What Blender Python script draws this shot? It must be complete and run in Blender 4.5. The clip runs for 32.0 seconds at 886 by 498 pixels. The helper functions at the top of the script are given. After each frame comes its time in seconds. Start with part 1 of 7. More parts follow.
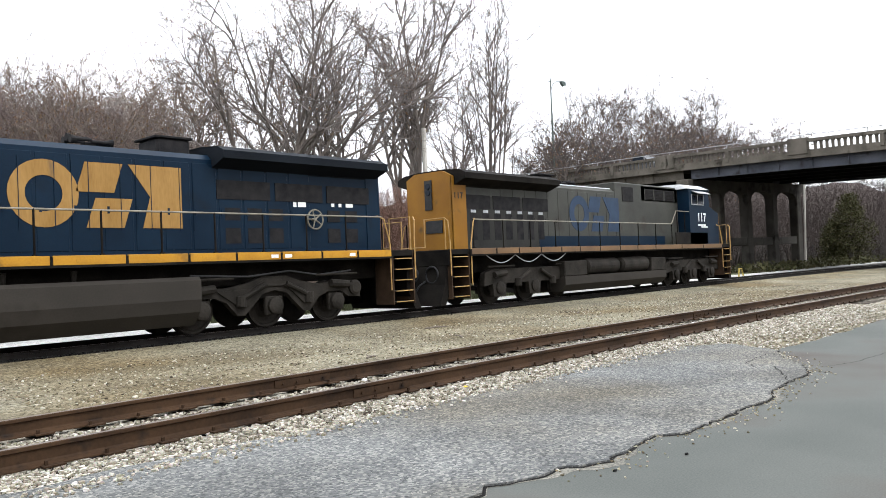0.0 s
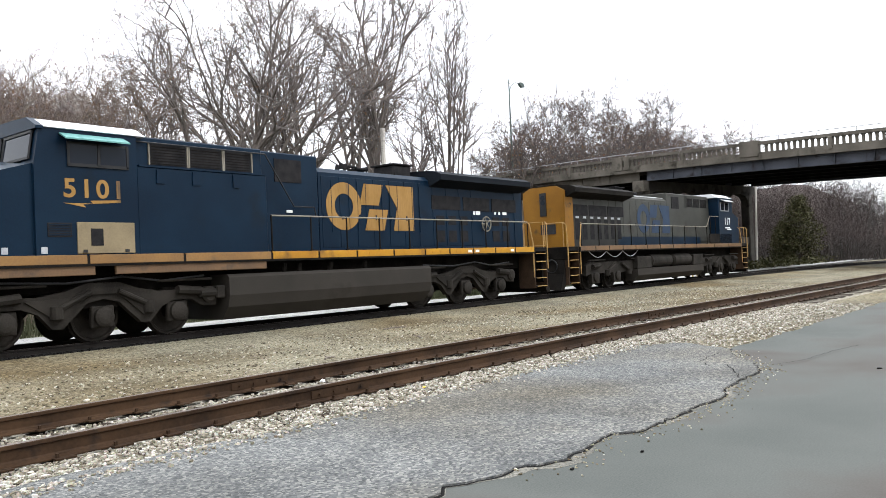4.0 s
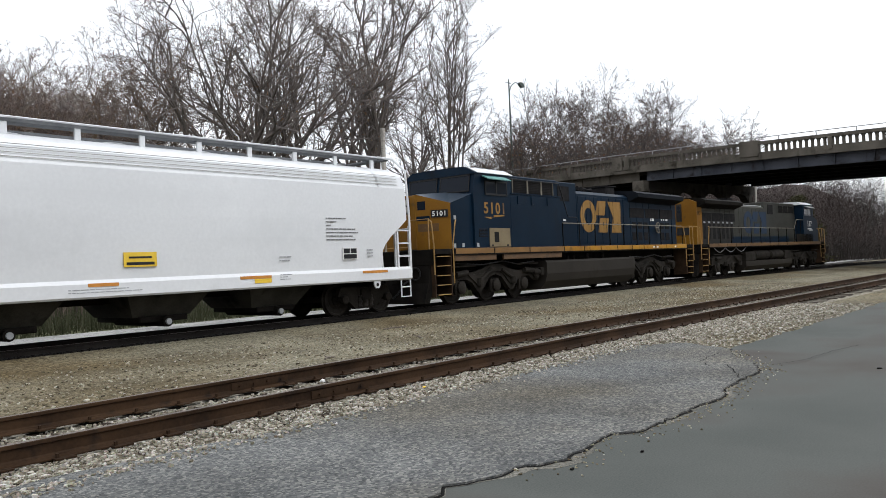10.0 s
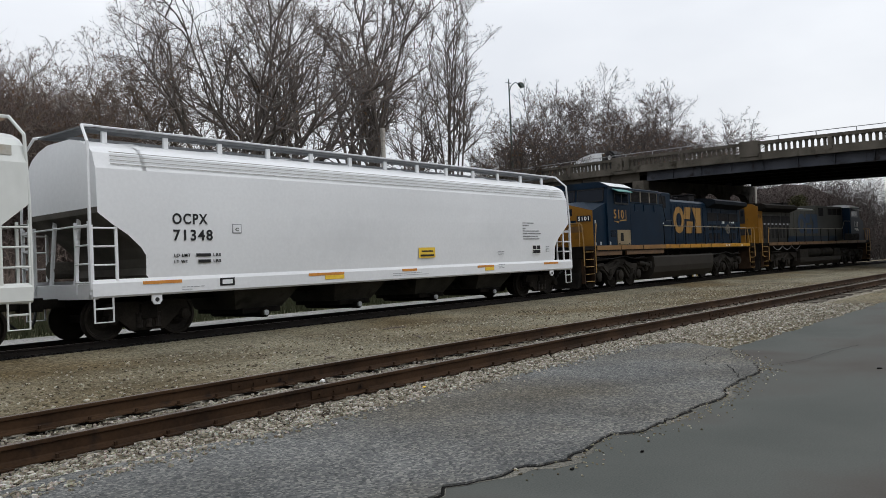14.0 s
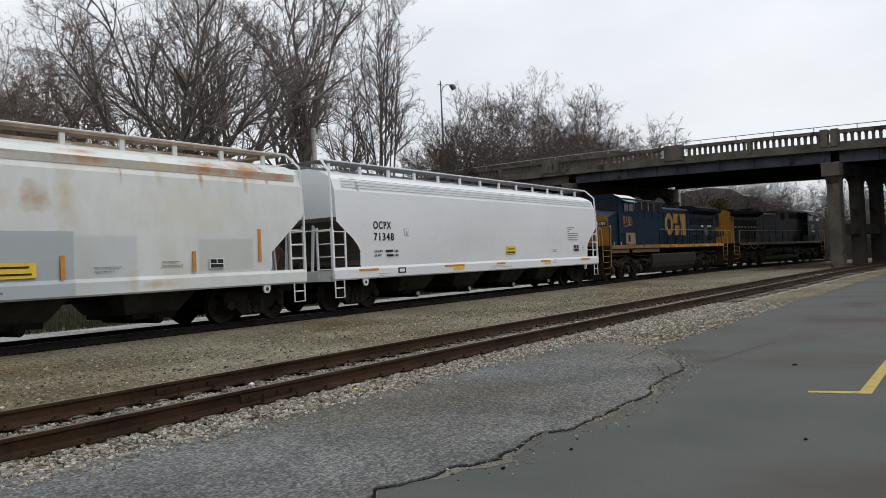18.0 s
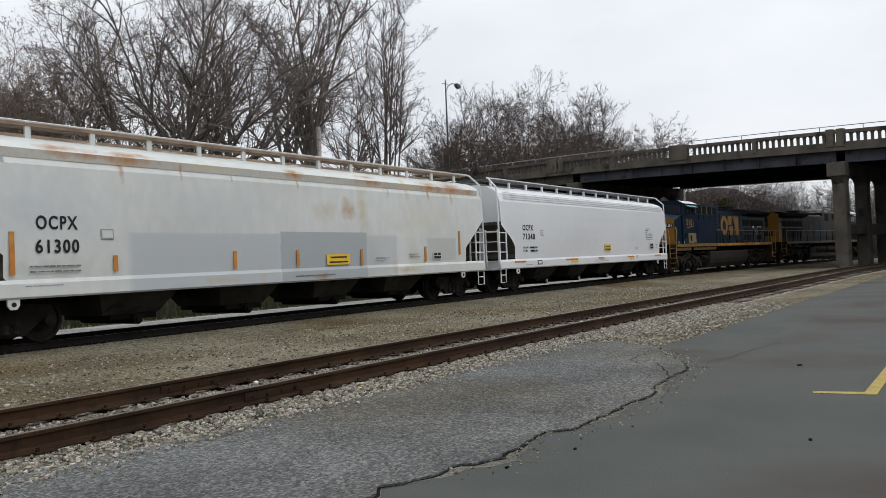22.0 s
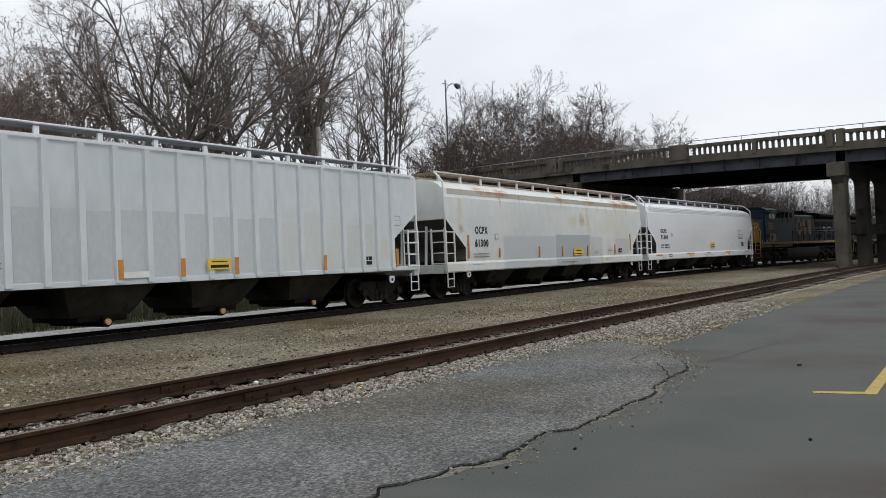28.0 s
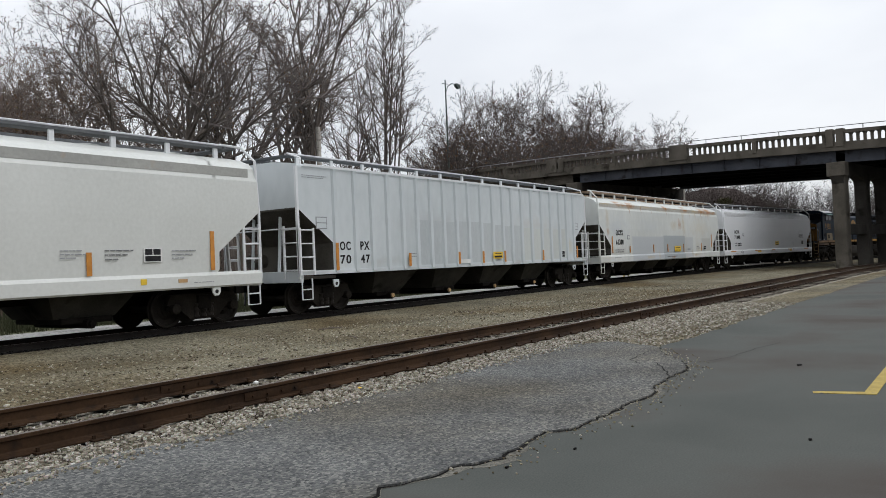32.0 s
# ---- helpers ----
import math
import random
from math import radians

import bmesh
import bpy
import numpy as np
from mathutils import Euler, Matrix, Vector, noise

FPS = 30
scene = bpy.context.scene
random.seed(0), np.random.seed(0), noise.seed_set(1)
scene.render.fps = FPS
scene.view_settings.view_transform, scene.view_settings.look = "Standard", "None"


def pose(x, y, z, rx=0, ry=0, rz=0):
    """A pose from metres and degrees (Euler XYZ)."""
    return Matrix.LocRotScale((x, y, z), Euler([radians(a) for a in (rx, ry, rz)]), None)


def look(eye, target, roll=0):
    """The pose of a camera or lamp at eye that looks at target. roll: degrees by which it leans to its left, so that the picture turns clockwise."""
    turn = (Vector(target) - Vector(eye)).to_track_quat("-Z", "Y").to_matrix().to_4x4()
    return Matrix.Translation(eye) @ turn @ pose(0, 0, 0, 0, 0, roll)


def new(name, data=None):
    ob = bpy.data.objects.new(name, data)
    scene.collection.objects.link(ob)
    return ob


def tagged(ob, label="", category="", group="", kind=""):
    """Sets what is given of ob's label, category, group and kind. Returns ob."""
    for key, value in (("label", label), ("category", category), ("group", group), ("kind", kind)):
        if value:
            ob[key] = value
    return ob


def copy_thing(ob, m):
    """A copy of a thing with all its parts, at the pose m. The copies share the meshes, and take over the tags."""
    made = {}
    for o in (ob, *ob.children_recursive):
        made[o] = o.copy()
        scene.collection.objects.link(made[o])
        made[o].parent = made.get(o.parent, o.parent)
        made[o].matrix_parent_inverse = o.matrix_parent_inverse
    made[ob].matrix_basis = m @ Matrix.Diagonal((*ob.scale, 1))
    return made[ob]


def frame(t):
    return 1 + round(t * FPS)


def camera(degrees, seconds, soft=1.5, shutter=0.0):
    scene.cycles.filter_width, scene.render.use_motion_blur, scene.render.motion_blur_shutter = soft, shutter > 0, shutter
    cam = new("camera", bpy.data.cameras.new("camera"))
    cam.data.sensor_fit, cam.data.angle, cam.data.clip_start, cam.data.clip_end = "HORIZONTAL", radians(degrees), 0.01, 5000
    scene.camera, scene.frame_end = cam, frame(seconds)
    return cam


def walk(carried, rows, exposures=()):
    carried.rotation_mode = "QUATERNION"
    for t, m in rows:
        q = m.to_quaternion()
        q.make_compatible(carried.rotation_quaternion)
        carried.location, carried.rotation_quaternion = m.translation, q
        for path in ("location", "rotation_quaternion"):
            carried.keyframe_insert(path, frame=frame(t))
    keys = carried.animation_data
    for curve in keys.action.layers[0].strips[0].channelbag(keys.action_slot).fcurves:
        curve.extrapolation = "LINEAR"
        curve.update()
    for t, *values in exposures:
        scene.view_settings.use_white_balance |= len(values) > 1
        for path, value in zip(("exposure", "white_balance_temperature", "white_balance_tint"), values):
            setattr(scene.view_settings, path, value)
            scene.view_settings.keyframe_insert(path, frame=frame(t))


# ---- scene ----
# ---- camera: held in the hand at one spot, turning a little ----
cam = camera(58.3, 32.0, soft=0.7)
EYE = Vector((0.0, 0.0, 1.48))


def aim(yaw, pitch, roll):
    """The hand-held camera's pose: yaw from the cross-track way towards the bridge, all in degrees."""
    a, b = radians(yaw), radians(pitch)
    way = Vector((math.sin(a) * math.cos(b), math.cos(a) * math.cos(b), math.sin(b)))
    return look(EYE, EYE + way, roll)


AIMS = [(0.0, 47.91, 1.29, -2.5), (0.5, 47.94, 1.31, -2.54), (1.0, 49.83, 1.26, -2.54), (1.5, 50.88, 1.19, -2.54),
        (8.0, 50.88, 1.19, -2.54), (14.5, 50.88, 1.19, -2.54), (16.5, 53.65, 1.15, -2.45), (17.0, 55.78, 1.07, -2.58),
        (18.0, 55.79, 1.05, -2.62), (18.5, 55.84, 1.0, -2.5), (19.0, 55.89, 1.0, -1.92), (19.5, 55.99, 0.86, -0.79),
        (20.0, 56.01, 0.81, 0.45), (20.5, 55.92, 0.83, 0.28), (21.0, 55.80, 0.95, -1.39), (21.5, 55.75, 0.96, -1.85),
        (22.0, 55.47, 1.0, -2.46), (27.0, 55.48, 1.0, -2.47), (32.0, 55.48, 1.0, -2.47)]
walk(cam, [(t, aim(*a)) for t, *a in AIMS],
     exposures=[(0, 1.08, 6250, 10), (5, 1.0, 6250, 10), (9, 0.32, 6260, 10), (13, -0.34, 6300, 10), (16, -0.38, 6300, 10), (32, -0.32, 6300, 10)])
# ---- light: bright overcast sky, a faint wide sun behind the clouds ----
world = bpy.data.worlds.new("overcast")
scene.world = world
world.use_nodes = True
wn, wl = world.node_tree.nodes, world.node_tree.links
wn.clear()
w_out, w_bg = wn.new("ShaderNodeOutputWorld"), wn.new("ShaderNodeBackground")
w_sky, w_mix = wn.new("ShaderNodeTexSky"), wn.new("ShaderNodeMix")
w_coord, w_map, w_noise, w_ramp = (wn.new("ShaderNodeTexCoord"), wn.new("ShaderNodeMapping"), wn.new("ShaderNodeTexNoise"),
                                   wn.new("ShaderNodeValToRGB"))
w_sky.sky_type, w_sky.sun_disc = "NISHITA", False
w_sky.sun_elevation, w_sky.sun_rotation = radians(48), radians(159)
w_map.inputs["Scale"].default_value = (1.2, 1.2, 3.2)
w_noise.inputs["Scale"].default_value, w_noise.inputs["Detail"].default_value = 1.6, 5.0
w_ramp.color_ramp.elements[0].position, w_ramp.color_ramp.elements[1].position = 0.38, 0.66
w_ramp.color_ramp.elements[0].color = (9.7, 9.85, 10.1, 1)
w_ramp.color_ramp.elements[1].color = (11.6, 11.65, 11.7, 1)
w_mix.data_type, w_mix.inputs["Factor"].default_value = "RGBA", 0.9
wl.new(w_coord.outputs["Generated"], w_map.inputs["Vector"])
wl.new(w_map.outputs["Vector"], w_noise.inputs["Vector"])
wl.new(w_noise.outputs["Fac"], w_ramp.inputs["Fac"])
wl.new(w_sky.outputs["Color"], w_mix.inputs["A"])
wl.new(w_ramp.outputs["Color"], w_mix.inputs["B"])
# an overcast sky is about three times brighter overhead than along the horizon
w_sep, w_up, w_mul = wn.new("ShaderNodeSeparateXYZ"), wn.new("ShaderNodeMapRange"), wn.new("ShaderNodeMix")
wl.new(w_coord.outputs["Generated"], w_sep.inputs["Vector"])
wl.new(w_sep.outputs["Z"], w_up.inputs["Value"])
w_up.inputs["To Min"].default_value, w_up.inputs["To Max"].default_value = 0.95, 1.85
w_mul.data_type, w_mul.blend_type, w_mul.inputs["Factor"].default_value = "RGBA", "MULTIPLY", 1.0
wl.new(w_mix.outputs["Result"], w_mul.inputs["A"])
wl.new(w_up.outputs["Result"], w_mul.inputs["B"])
wl.new(w_mul.outputs["Result"], w_bg.inputs["Color"])
w_bg.inputs["Strength"].default_value = 0.1
wl.new(w_bg.outputs["Background"], w_out.inputs["Surface"])
sun = new("sun", bpy.data.lights.new("sun", "SUN"))
sun.data.energy, sun.data.angle, sun.data.color = 0.8, radians(25), (1.0, 0.97, 0.92)
sun.matrix_world = look((0, 0, 60), (-19, 50, 0))
# ---- materials ----
def surface(name, dark, light, scale=3.0, fine=40.0, rough=0.8, metal=0.0, bump=0.15, spot=None, spots=0.0, spot_scale=6.0,
            vary=0.0, streak=1.0, coord="Object", spec=0.5):
    """A worn surface: two colours mixed by coarse and fine noise, spots of a third (rust, dirt), relief, and a change from piece to piece."""
    m = bpy.data.materials.new(name)
    m.use_nodes = True
    n, l = m.node_tree.nodes, m.node_tree.links
    b = n["Principled BSDF"]
    tc, mp = n.new("ShaderNodeTexCoord"), n.new("ShaderNodeMapping")
    l.new(tc.outputs[coord], mp.inputs["Vector"])
    mp.inputs["Scale"].default_value = (1, 1, 1 / streak)
    a, f = n.new("ShaderNodeTexNoise"), n.new("ShaderNodeTexNoise")
    for node, s, det in ((a, scale, 6.0), (f, fine, 4.0)):
        node.inputs["Scale"].default_value, node.inputs["Detail"].default_value = s, det
        l.new(mp.outputs["Vector"], node.inputs["Vector"])
    add = n.new("ShaderNodeMath")
    add.operation = "MULTIPLY_ADD"
    l.new(f.outputs["Fac"], add.inputs[0])
    add.inputs[1].default_value = 0.5
    l.new(a.outputs["Fac"], add.inputs[2])
    ramp = n.new("ShaderNodeValToRGB")
    ramp.color_ramp.elements[0].position, ramp.color_ramp.elements[1].position = 0.55, 0.95
    ramp.color_ramp.elements[0].color, ramp.color_ramp.elements[1].color = (*dark, 1), (*light, 1)
    l.new(add.outputs[0], ramp.inputs["Fac"])
    colour = ramp.outputs["Color"]
    if spot:
        sn, sr, mx = n.new("ShaderNodeTexNoise"), n.new("ShaderNodeValToRGB"), n.new("ShaderNodeMix")
        sn.inputs["Scale"].default_value, sn.inputs["Detail"].default_value = spot_scale, 8.0
        l.new(mp.outputs["Vector"], sn.inputs["Vector"])
        sr.color_ramp.elements[0].position = 0.72 - 0.35 * spots
        sr.color_ramp.elements[1].position = 0.84 - 0.30 * spots
        l.new(sn.outputs["Fac"], sr.inputs["Fac"])
        mx.data_type = "RGBA"
        l.new(sr.outputs["Color"], mx.inputs["Factor"])
        l.new(colour, mx.inputs["A"])
        mx.inputs["B"].default_value = (*spot, 1)
        colour = mx.outputs["Result"]
    if vary:
        oi, hs, mr = n.new("ShaderNodeObjectInfo"), n.new("ShaderNodeHueSaturation"), n.new("ShaderNodeMapRange")
        l.new(oi.outputs["Random"], mr.inputs["Value"])
        mr.inputs["To Min"].default_value, mr.inputs["To Max"].default_value = 1 - vary, 1 + vary
        l.new(mr.outputs["Result"], hs.inputs["Value"])
        l.new(colour, hs.inputs["Color"])
        colour = hs.outputs["Color"]
    l.new(colour, b.inputs["Base Color"])
    b.inputs["Roughness"].default_value, b.inputs["Metallic"].default_value, b.inputs["Specular IOR Level"].default_value = rough, metal, spec
    if bump:
        bp = n.new("ShaderNodeBump")
        bp.inputs["Strength"].default_value, bp.inputs["Distance"].default_value = bump, 0.02
        l.new(add.outputs[0], bp.inputs["Height"])
        l.new(bp.outputs["Normal"], b.inputs["Normal"])
    return m


def pebbled(name, colours, scale, bump=0.6, rough=0.95, patch=0.4, patch_scale=0.5, tint=None, tint_scale=0.25):
    """Ground of small stones: cells of several colours with relief, paler and darker in large patches, tinted in others."""
    m = bpy.data.materials.new(name)
    m.use_nodes = True
    n, l = m.node_tree.nodes, m.node_tree.links
    b, tc = n["Principled BSDF"], n.new("ShaderNodeTexCoord")
    v, ramp, p, pr, mx, bp = (n.new("ShaderNodeTexVoronoi"), n.new("ShaderNodeValToRGB"), n.new("ShaderNodeTexNoise"),
                              n.new("ShaderNodeMapRange"), n.new("ShaderNodeMix"), n.new("ShaderNodeBump"))
    sep = n.new("ShaderNodeSeparateColor")
    v.inputs["Scale"].default_value = scale
    l.new(tc.outputs["Object"], v.inputs["Vector"])
    l.new(v.outputs["Color"], sep.inputs["Color"])
    l.new(sep.outputs[0], ramp.inputs["Fac"])
    while len(ramp.color_ramp.elements) < len(colours):
        ramp.color_ramp.elements.new(0.5)
    for i, (e, c) in enumerate(zip(ramp.color_ramp.elements, colours)):
        e.position, e.color = i / (len(colours) - 1), (*c, 1)
    p.inputs["Scale"].default_value, p.inputs["Detail"].default_value = patch_scale, 6.0
    l.new(tc.outputs["Object"], p.inputs["Vector"])
    l.new(p.outputs["Fac"], pr.inputs["Value"])
    pr.inputs["From Min"].default_value, pr.inputs["From Max"].default_value = 0.3, 0.7
    pr.inputs["To Min"].default_value, pr.inputs["To Max"].default_value = 1 - patch, 1 + patch * 0.5
    mx.data_type, mx.blend_type, mx.inputs["Factor"].default_value = "RGBA", "MULTIPLY", 1.0
    l.new(ramp.outputs["Color"], mx.inputs["A"])
    l.new(pr.outputs["Result"], mx.inputs["B"])
    colour = mx.outputs["Result"]
    if tint:
        tn, tr, tm = n.new("ShaderNodeTexNoise"), n.new("ShaderNodeMapRange"), n.new("ShaderNodeMix")
        tn.inputs["Scale"].default_value, tn.inputs["Detail"].default_value = tint_scale, 7.0
        l.new(tc.outputs["Object"], tn.inputs["Vector"])
        l.new(tn.outputs["Fac"], tr.inputs["Value"])
        tr.inputs["From Min"].default_value, tr.inputs["From Max"].default_value = 0.42, 0.66
        tm.data_type, tm.blend_type, tm.inputs["B"].default_value = "RGBA", "MULTIPLY", (*tint, 1)
        l.new(tr.outputs["Result"], tm.inputs["Factor"])
        l.new(colour, tm.inputs["A"])
        colour = tm.outputs["Result"]
    l.new(colour, b.inputs["Base Color"])
    b.inputs["Roughness"].default_value, b.inputs["Specular IOR Level"].default_value = rough, 0.15
    bp.inputs["Strength"].default_value, bp.inputs["Distance"].default_value = bump, 0.03
    l.new(v.outputs["Distance"], bp.inputs["Height"])
    bp.invert = True
    l.new(bp.outputs["Normal"], b.inputs["Normal"])
    return m


def stained(m, marks):
    """Adds soft rust or grime marks to a car's paint: (x, z, half width, half height, colour, strength) on its side.
    A seventh number makes it a rectangle, with an edge as soft as it says."""
    n, l = m.node_tree.nodes, m.node_tree.links
    b = n["Principled BSDF"]
    colour = b.inputs["Base Color"].links[0].from_socket
    tc, ns = n.new("ShaderNodeTexCoord"), n.new("ShaderNodeTexNoise")
    ns.inputs["Scale"].default_value, ns.inputs["Detail"].default_value = 3.2, 8.0
    l.new(tc.outputs["Object"], ns.inputs["Vector"])
    for x, z, w, h, tone, strength, *boxed in marks:
        off, size, far, add, fall, mx = (n.new("ShaderNodeVectorMath"), n.new("ShaderNodeVectorMath"), n.new("ShaderNodeVectorMath"), n.new("ShaderNodeMath"),
                                         n.new("ShaderNodeMapRange"), n.new("ShaderNodeMix"))
        off.operation, size.operation, far.operation, add.operation = "SUBTRACT", "MULTIPLY", "LENGTH", "MULTIPLY_ADD"
        l.new(tc.outputs["Object"], off.inputs[0])
        off.inputs[1].default_value, size.inputs[1].default_value = (x, 0, z), (1 / w, 0, 1 / h)
        l.new(off.outputs["Vector"], size.inputs[0])
        l.new(size.outputs["Vector"], far.inputs[0])
        dist = far.outputs["Value"]
        if boxed:
            far.operation = "ABSOLUTE"
            sp, mm = n.new("ShaderNodeSeparateXYZ"), n.new("ShaderNodeMath")
            mm.operation = "MAXIMUM"
            l.new(far.outputs["Vector"], sp.inputs["Vector"])
            l.new(sp.outputs["X"], mm.inputs[0])
            l.new(sp.outputs["Z"], mm.inputs[1])
            dist = mm.outputs[0]
        l.new(ns.outputs["Fac"], add.inputs[0])
        add.inputs[1].default_value = 0.04 if boxed else 1.6
        l.new(dist, add.inputs[2])
        l.new(add.outputs[0], fall.inputs["Value"])
        fall.inputs["From Min"].default_value, fall.inputs["From Max"].default_value = (0.99, 1.01 + boxed[0]) if boxed else (0.75, 1.7)
        fall.inputs["To Min"].default_value, fall.inputs["To Max"].default_value = strength, 0.0
        mx.data_type, mx.inputs["B"].default_value = "RGBA", (*tone, 1)
        l.new(fall.outputs["Result"], mx.inputs["Factor"])
        l.new(colour, mx.inputs["A"])
        colour = mx.outputs["Result"]
    l.new(colour, b.inputs["Base Color"])
    return m


def glass(name, tint=(0.008, 0.011, 0.017)):
    m = bpy.data.materials.new(name)
    m.use_nodes = True
    b = m.node_tree.nodes["Principled BSDF"]
    b.inputs["Base Color"].default_value = (*tint, 1)
    b.inputs["Roughness"].default_value = 0.06
    b.inputs["IOR"].default_value = 1.2
    return m


M_ground = surface("brush_soil", (0.03, 0.027, 0.018), (0.08, 0.065, 0.042), 0.3, 6, 0.95, bump=0.3, spot=(0.045, 0.06, 0.022), spots=0.4, spot_scale=0.15, spec=0.1)
M_gravel = pebbled("yard_gravel", [(0.0545, 0.0472, 0.0304), (0.132, 0.116, 0.0775), (0.182, 0.163, 0.113), (0.272, 0.254, 0.194)], 26, 0.7, patch=0.35, tint=(0.7, 0.59, 0.433), tint_scale=0.22)
M_ballast = pebbled("pale_ballast", [(0.0972, 0.0858, 0.0631), (0.19, 0.172, 0.134), (0.259, 0.235, 0.19), (0.34, 0.316, 0.267)], 20, 0.9)
# oily ballast, taken darker still so its colour holds the train's shade
M_shaded_oily = pebbled("oily_shaded_ballast", [(0.004, 0.004, 0.004), (0.010, 0.0095, 0.009), (0.022, 0.02, 0.0185)], 18, 0.8)
M_cinder = pebbled("dark_cinders", [(0.02, 0.018, 0.015), (0.045, 0.04, 0.033), (0.08, 0.073, 0.06)], 18, 0.8)
M_old_asphalt = pebbled("old_asphalt", [(0.054, 0.0558, 0.0567), (0.0945, 0.0972, 0.0963), (0.126, 0.128, 0.124), (0.225, 0.221, 0.203)], 46, 0.5, 0.9, 0.3, 0.8, (0.855, 0.774, 0.648), 0.3)
M_new_asphalt = surface("smooth_asphalt", (0.0505, 0.0553, 0.0502), (0.0937, 0.0959, 0.0873), 0.3, 70, 0.85, bump=0.12, spot=(0.052, 0.043, 0.037), spots=0.66, spot_scale=0.3, spec=0.15)
M_dust = pebbled("sandy_dust", [(0.0765, 0.0734, 0.0627), (0.122, 0.117, 0.0999), (0.184, 0.172, 0.146)], 60, 0.3)
M_crack = surface("crack_dirt", (0.004, 0.004, 0.004), (0.012, 0.011, 0.01), 8, 60, 1.0, spec=0.1)
M_yellow_line = surface("worn_yellow_paint", (0.2604, 0.186, 0.031), (0.3844, 0.2852, 0.062), 6, 60, 0.8, spot=(0.0992, 0.0992, 0.093), spots=0.35, spot_scale=18)
M_rail = surface("rusty_rail", (0.0195, 0.0105, 0.00546), (0.0515, 0.0281, 0.014), 1.5, 30, 0.75, 0.2, 0.2, spot=(0.014, 0.00936, 0.00702), spots=0.4, spot_scale=5, spec=0.15)
M_rail_top = surface("worn_rail_top", (0.06, 0.046, 0.037), (0.12, 0.095, 0.075), 2, 50, 0.5, 0.5, 0.05)
M_dark_rail = surface("dark_rail", (0.009, 0.0075, 0.0065), (0.02, 0.017, 0.015), 1.5, 30, 0.75, 0.2, 0.2, spec=0.15)
M_tie = surface("creosoted_wood", (0.012, 0.009, 0.007), (0.04, 0.03, 0.022), 3, 40, 0.95, bump=0.5, vary=0.3, spec=0.1)
M_concrete = surface("weathered_concrete", (0.0606, 0.054, 0.0444), (0.124, 0.111, 0.0929), 0.6, 18, 0.9, bump=0.2, spot=(0.0296, 0.0259, 0.0193), spots=0.45, spot_scale=0.9, spec=0.1)
M_girder = surface("grey_girder_paint", (0.03825, 0.04165, 0.05185), (0.07225, 0.0765, 0.0901), 0.5, 20, 0.7, 0.0, 0.1, spot=(0.0187, 0.01615, 0.0153), spots=0.45, spot_scale=1.2, spec=0.15)
# near-black steel: the shade under the bridge deck is put into this colour
M_underside = surface("shaded_steel", (0.006, 0.006, 0.0065), (0.016, 0.015, 0.015), 0.6, 20, 0.9, spec=0.05)
M_bark = surface("grey_bark", (0.085, 0.07, 0.058), (0.19, 0.16, 0.135), 2, 25, 0.95, bump=0.6, streak=4, spec=0.1)
M_twig = surface("brown_twigs", (0.11, 0.088, 0.076), (0.22, 0.18, 0.155), 2, 25, 0.95, bump=0, spec=0.1)
M_pole_steel = surface("galvanised_steel", (0.22, 0.22, 0.22), (0.34, 0.34, 0.34), 3, 40, 0.5, 0.5, 0.05)
M_blue = surface("dark_blue_paint", (0.00212, 0.00851, 0.0189), (0.00395, 0.0137, 0.0279), 0.8, 30, 0.42, 0, 0.04, spot=(0.00423, 0.00851, 0.0147), spots=0.3, spot_scale=1.2, spec=0.09)
M_yellow = surface("yellow_paint", (0.151, 0.0654, 0.00413), (0.213, 0.0991, 0.00688), 1.2, 30, 0.5, 0, 0.04, spot=(0.0757, 0.0413, 0.011), spots=0.3, spot_scale=2, spec=0.2)
M_grey = surface("faded_grey_paint", (0.026, 0.0263, 0.0224), (0.0462, 0.0462, 0.039), 0.8, 30, 0.6, 0, 0.04, spot=(0.0216, 0.0188, 0.0144), spots=0.4, spot_scale=1.2, spec=0.2)
# darker copy of the concrete, with the shade under the bridge painted in
M_pier = surface("pier_shade_concrete", (0.033, 0.03, 0.027), (0.066, 0.0612, 0.054), 0.6, 18, 0.9, bump=0.2, spot=(0.018, 0.0162, 0.0138), spots=0.45, spot_scale=0.9, spec=0.1)
M_under = surface("grimy_steel", (0.004, 0.0036, 0.003), (0.014, 0.012, 0.010), 2, 30, 0.85, 0.1, 0.2, spec=0.08)
M_truck = surface("dusty_truck_steel", (0.00848, 0.00736, 0.00602), (0.0223, 0.0192, 0.0156), 2, 30, 0.9, 0.1, 0.2, spec=0.08)
M_tank = surface("dusty_tank_steel", (0.0186, 0.0162, 0.0132), (0.0284, 0.0245, 0.0201), 0.7, 30, 0.7, 0, 0.05, spot=(0.0147, 0.0118, 0.00882), spots=0.3, spot_scale=0.8, spec=0.15)
# ---- building helpers ----
def box(bm, x0, x1, y0, y1, z0, z1, bevel=0.0):
    made = bmesh.ops.create_cube(bm, size=1, matrix=Matrix.Translation(((x0 + x1) / 2, (y0 + y1) / 2, (z0 + z1) / 2)) @ Matrix.Diagonal((x1 - x0, y1 - y0, z1 - z0, 1)))
    if bevel:
        edges = list({e for v in made["verts"] for e in v.link_edges})
        bmesh.ops.bevel(bm, geom=edges, offset=bevel, segments=1, affect="EDGES")


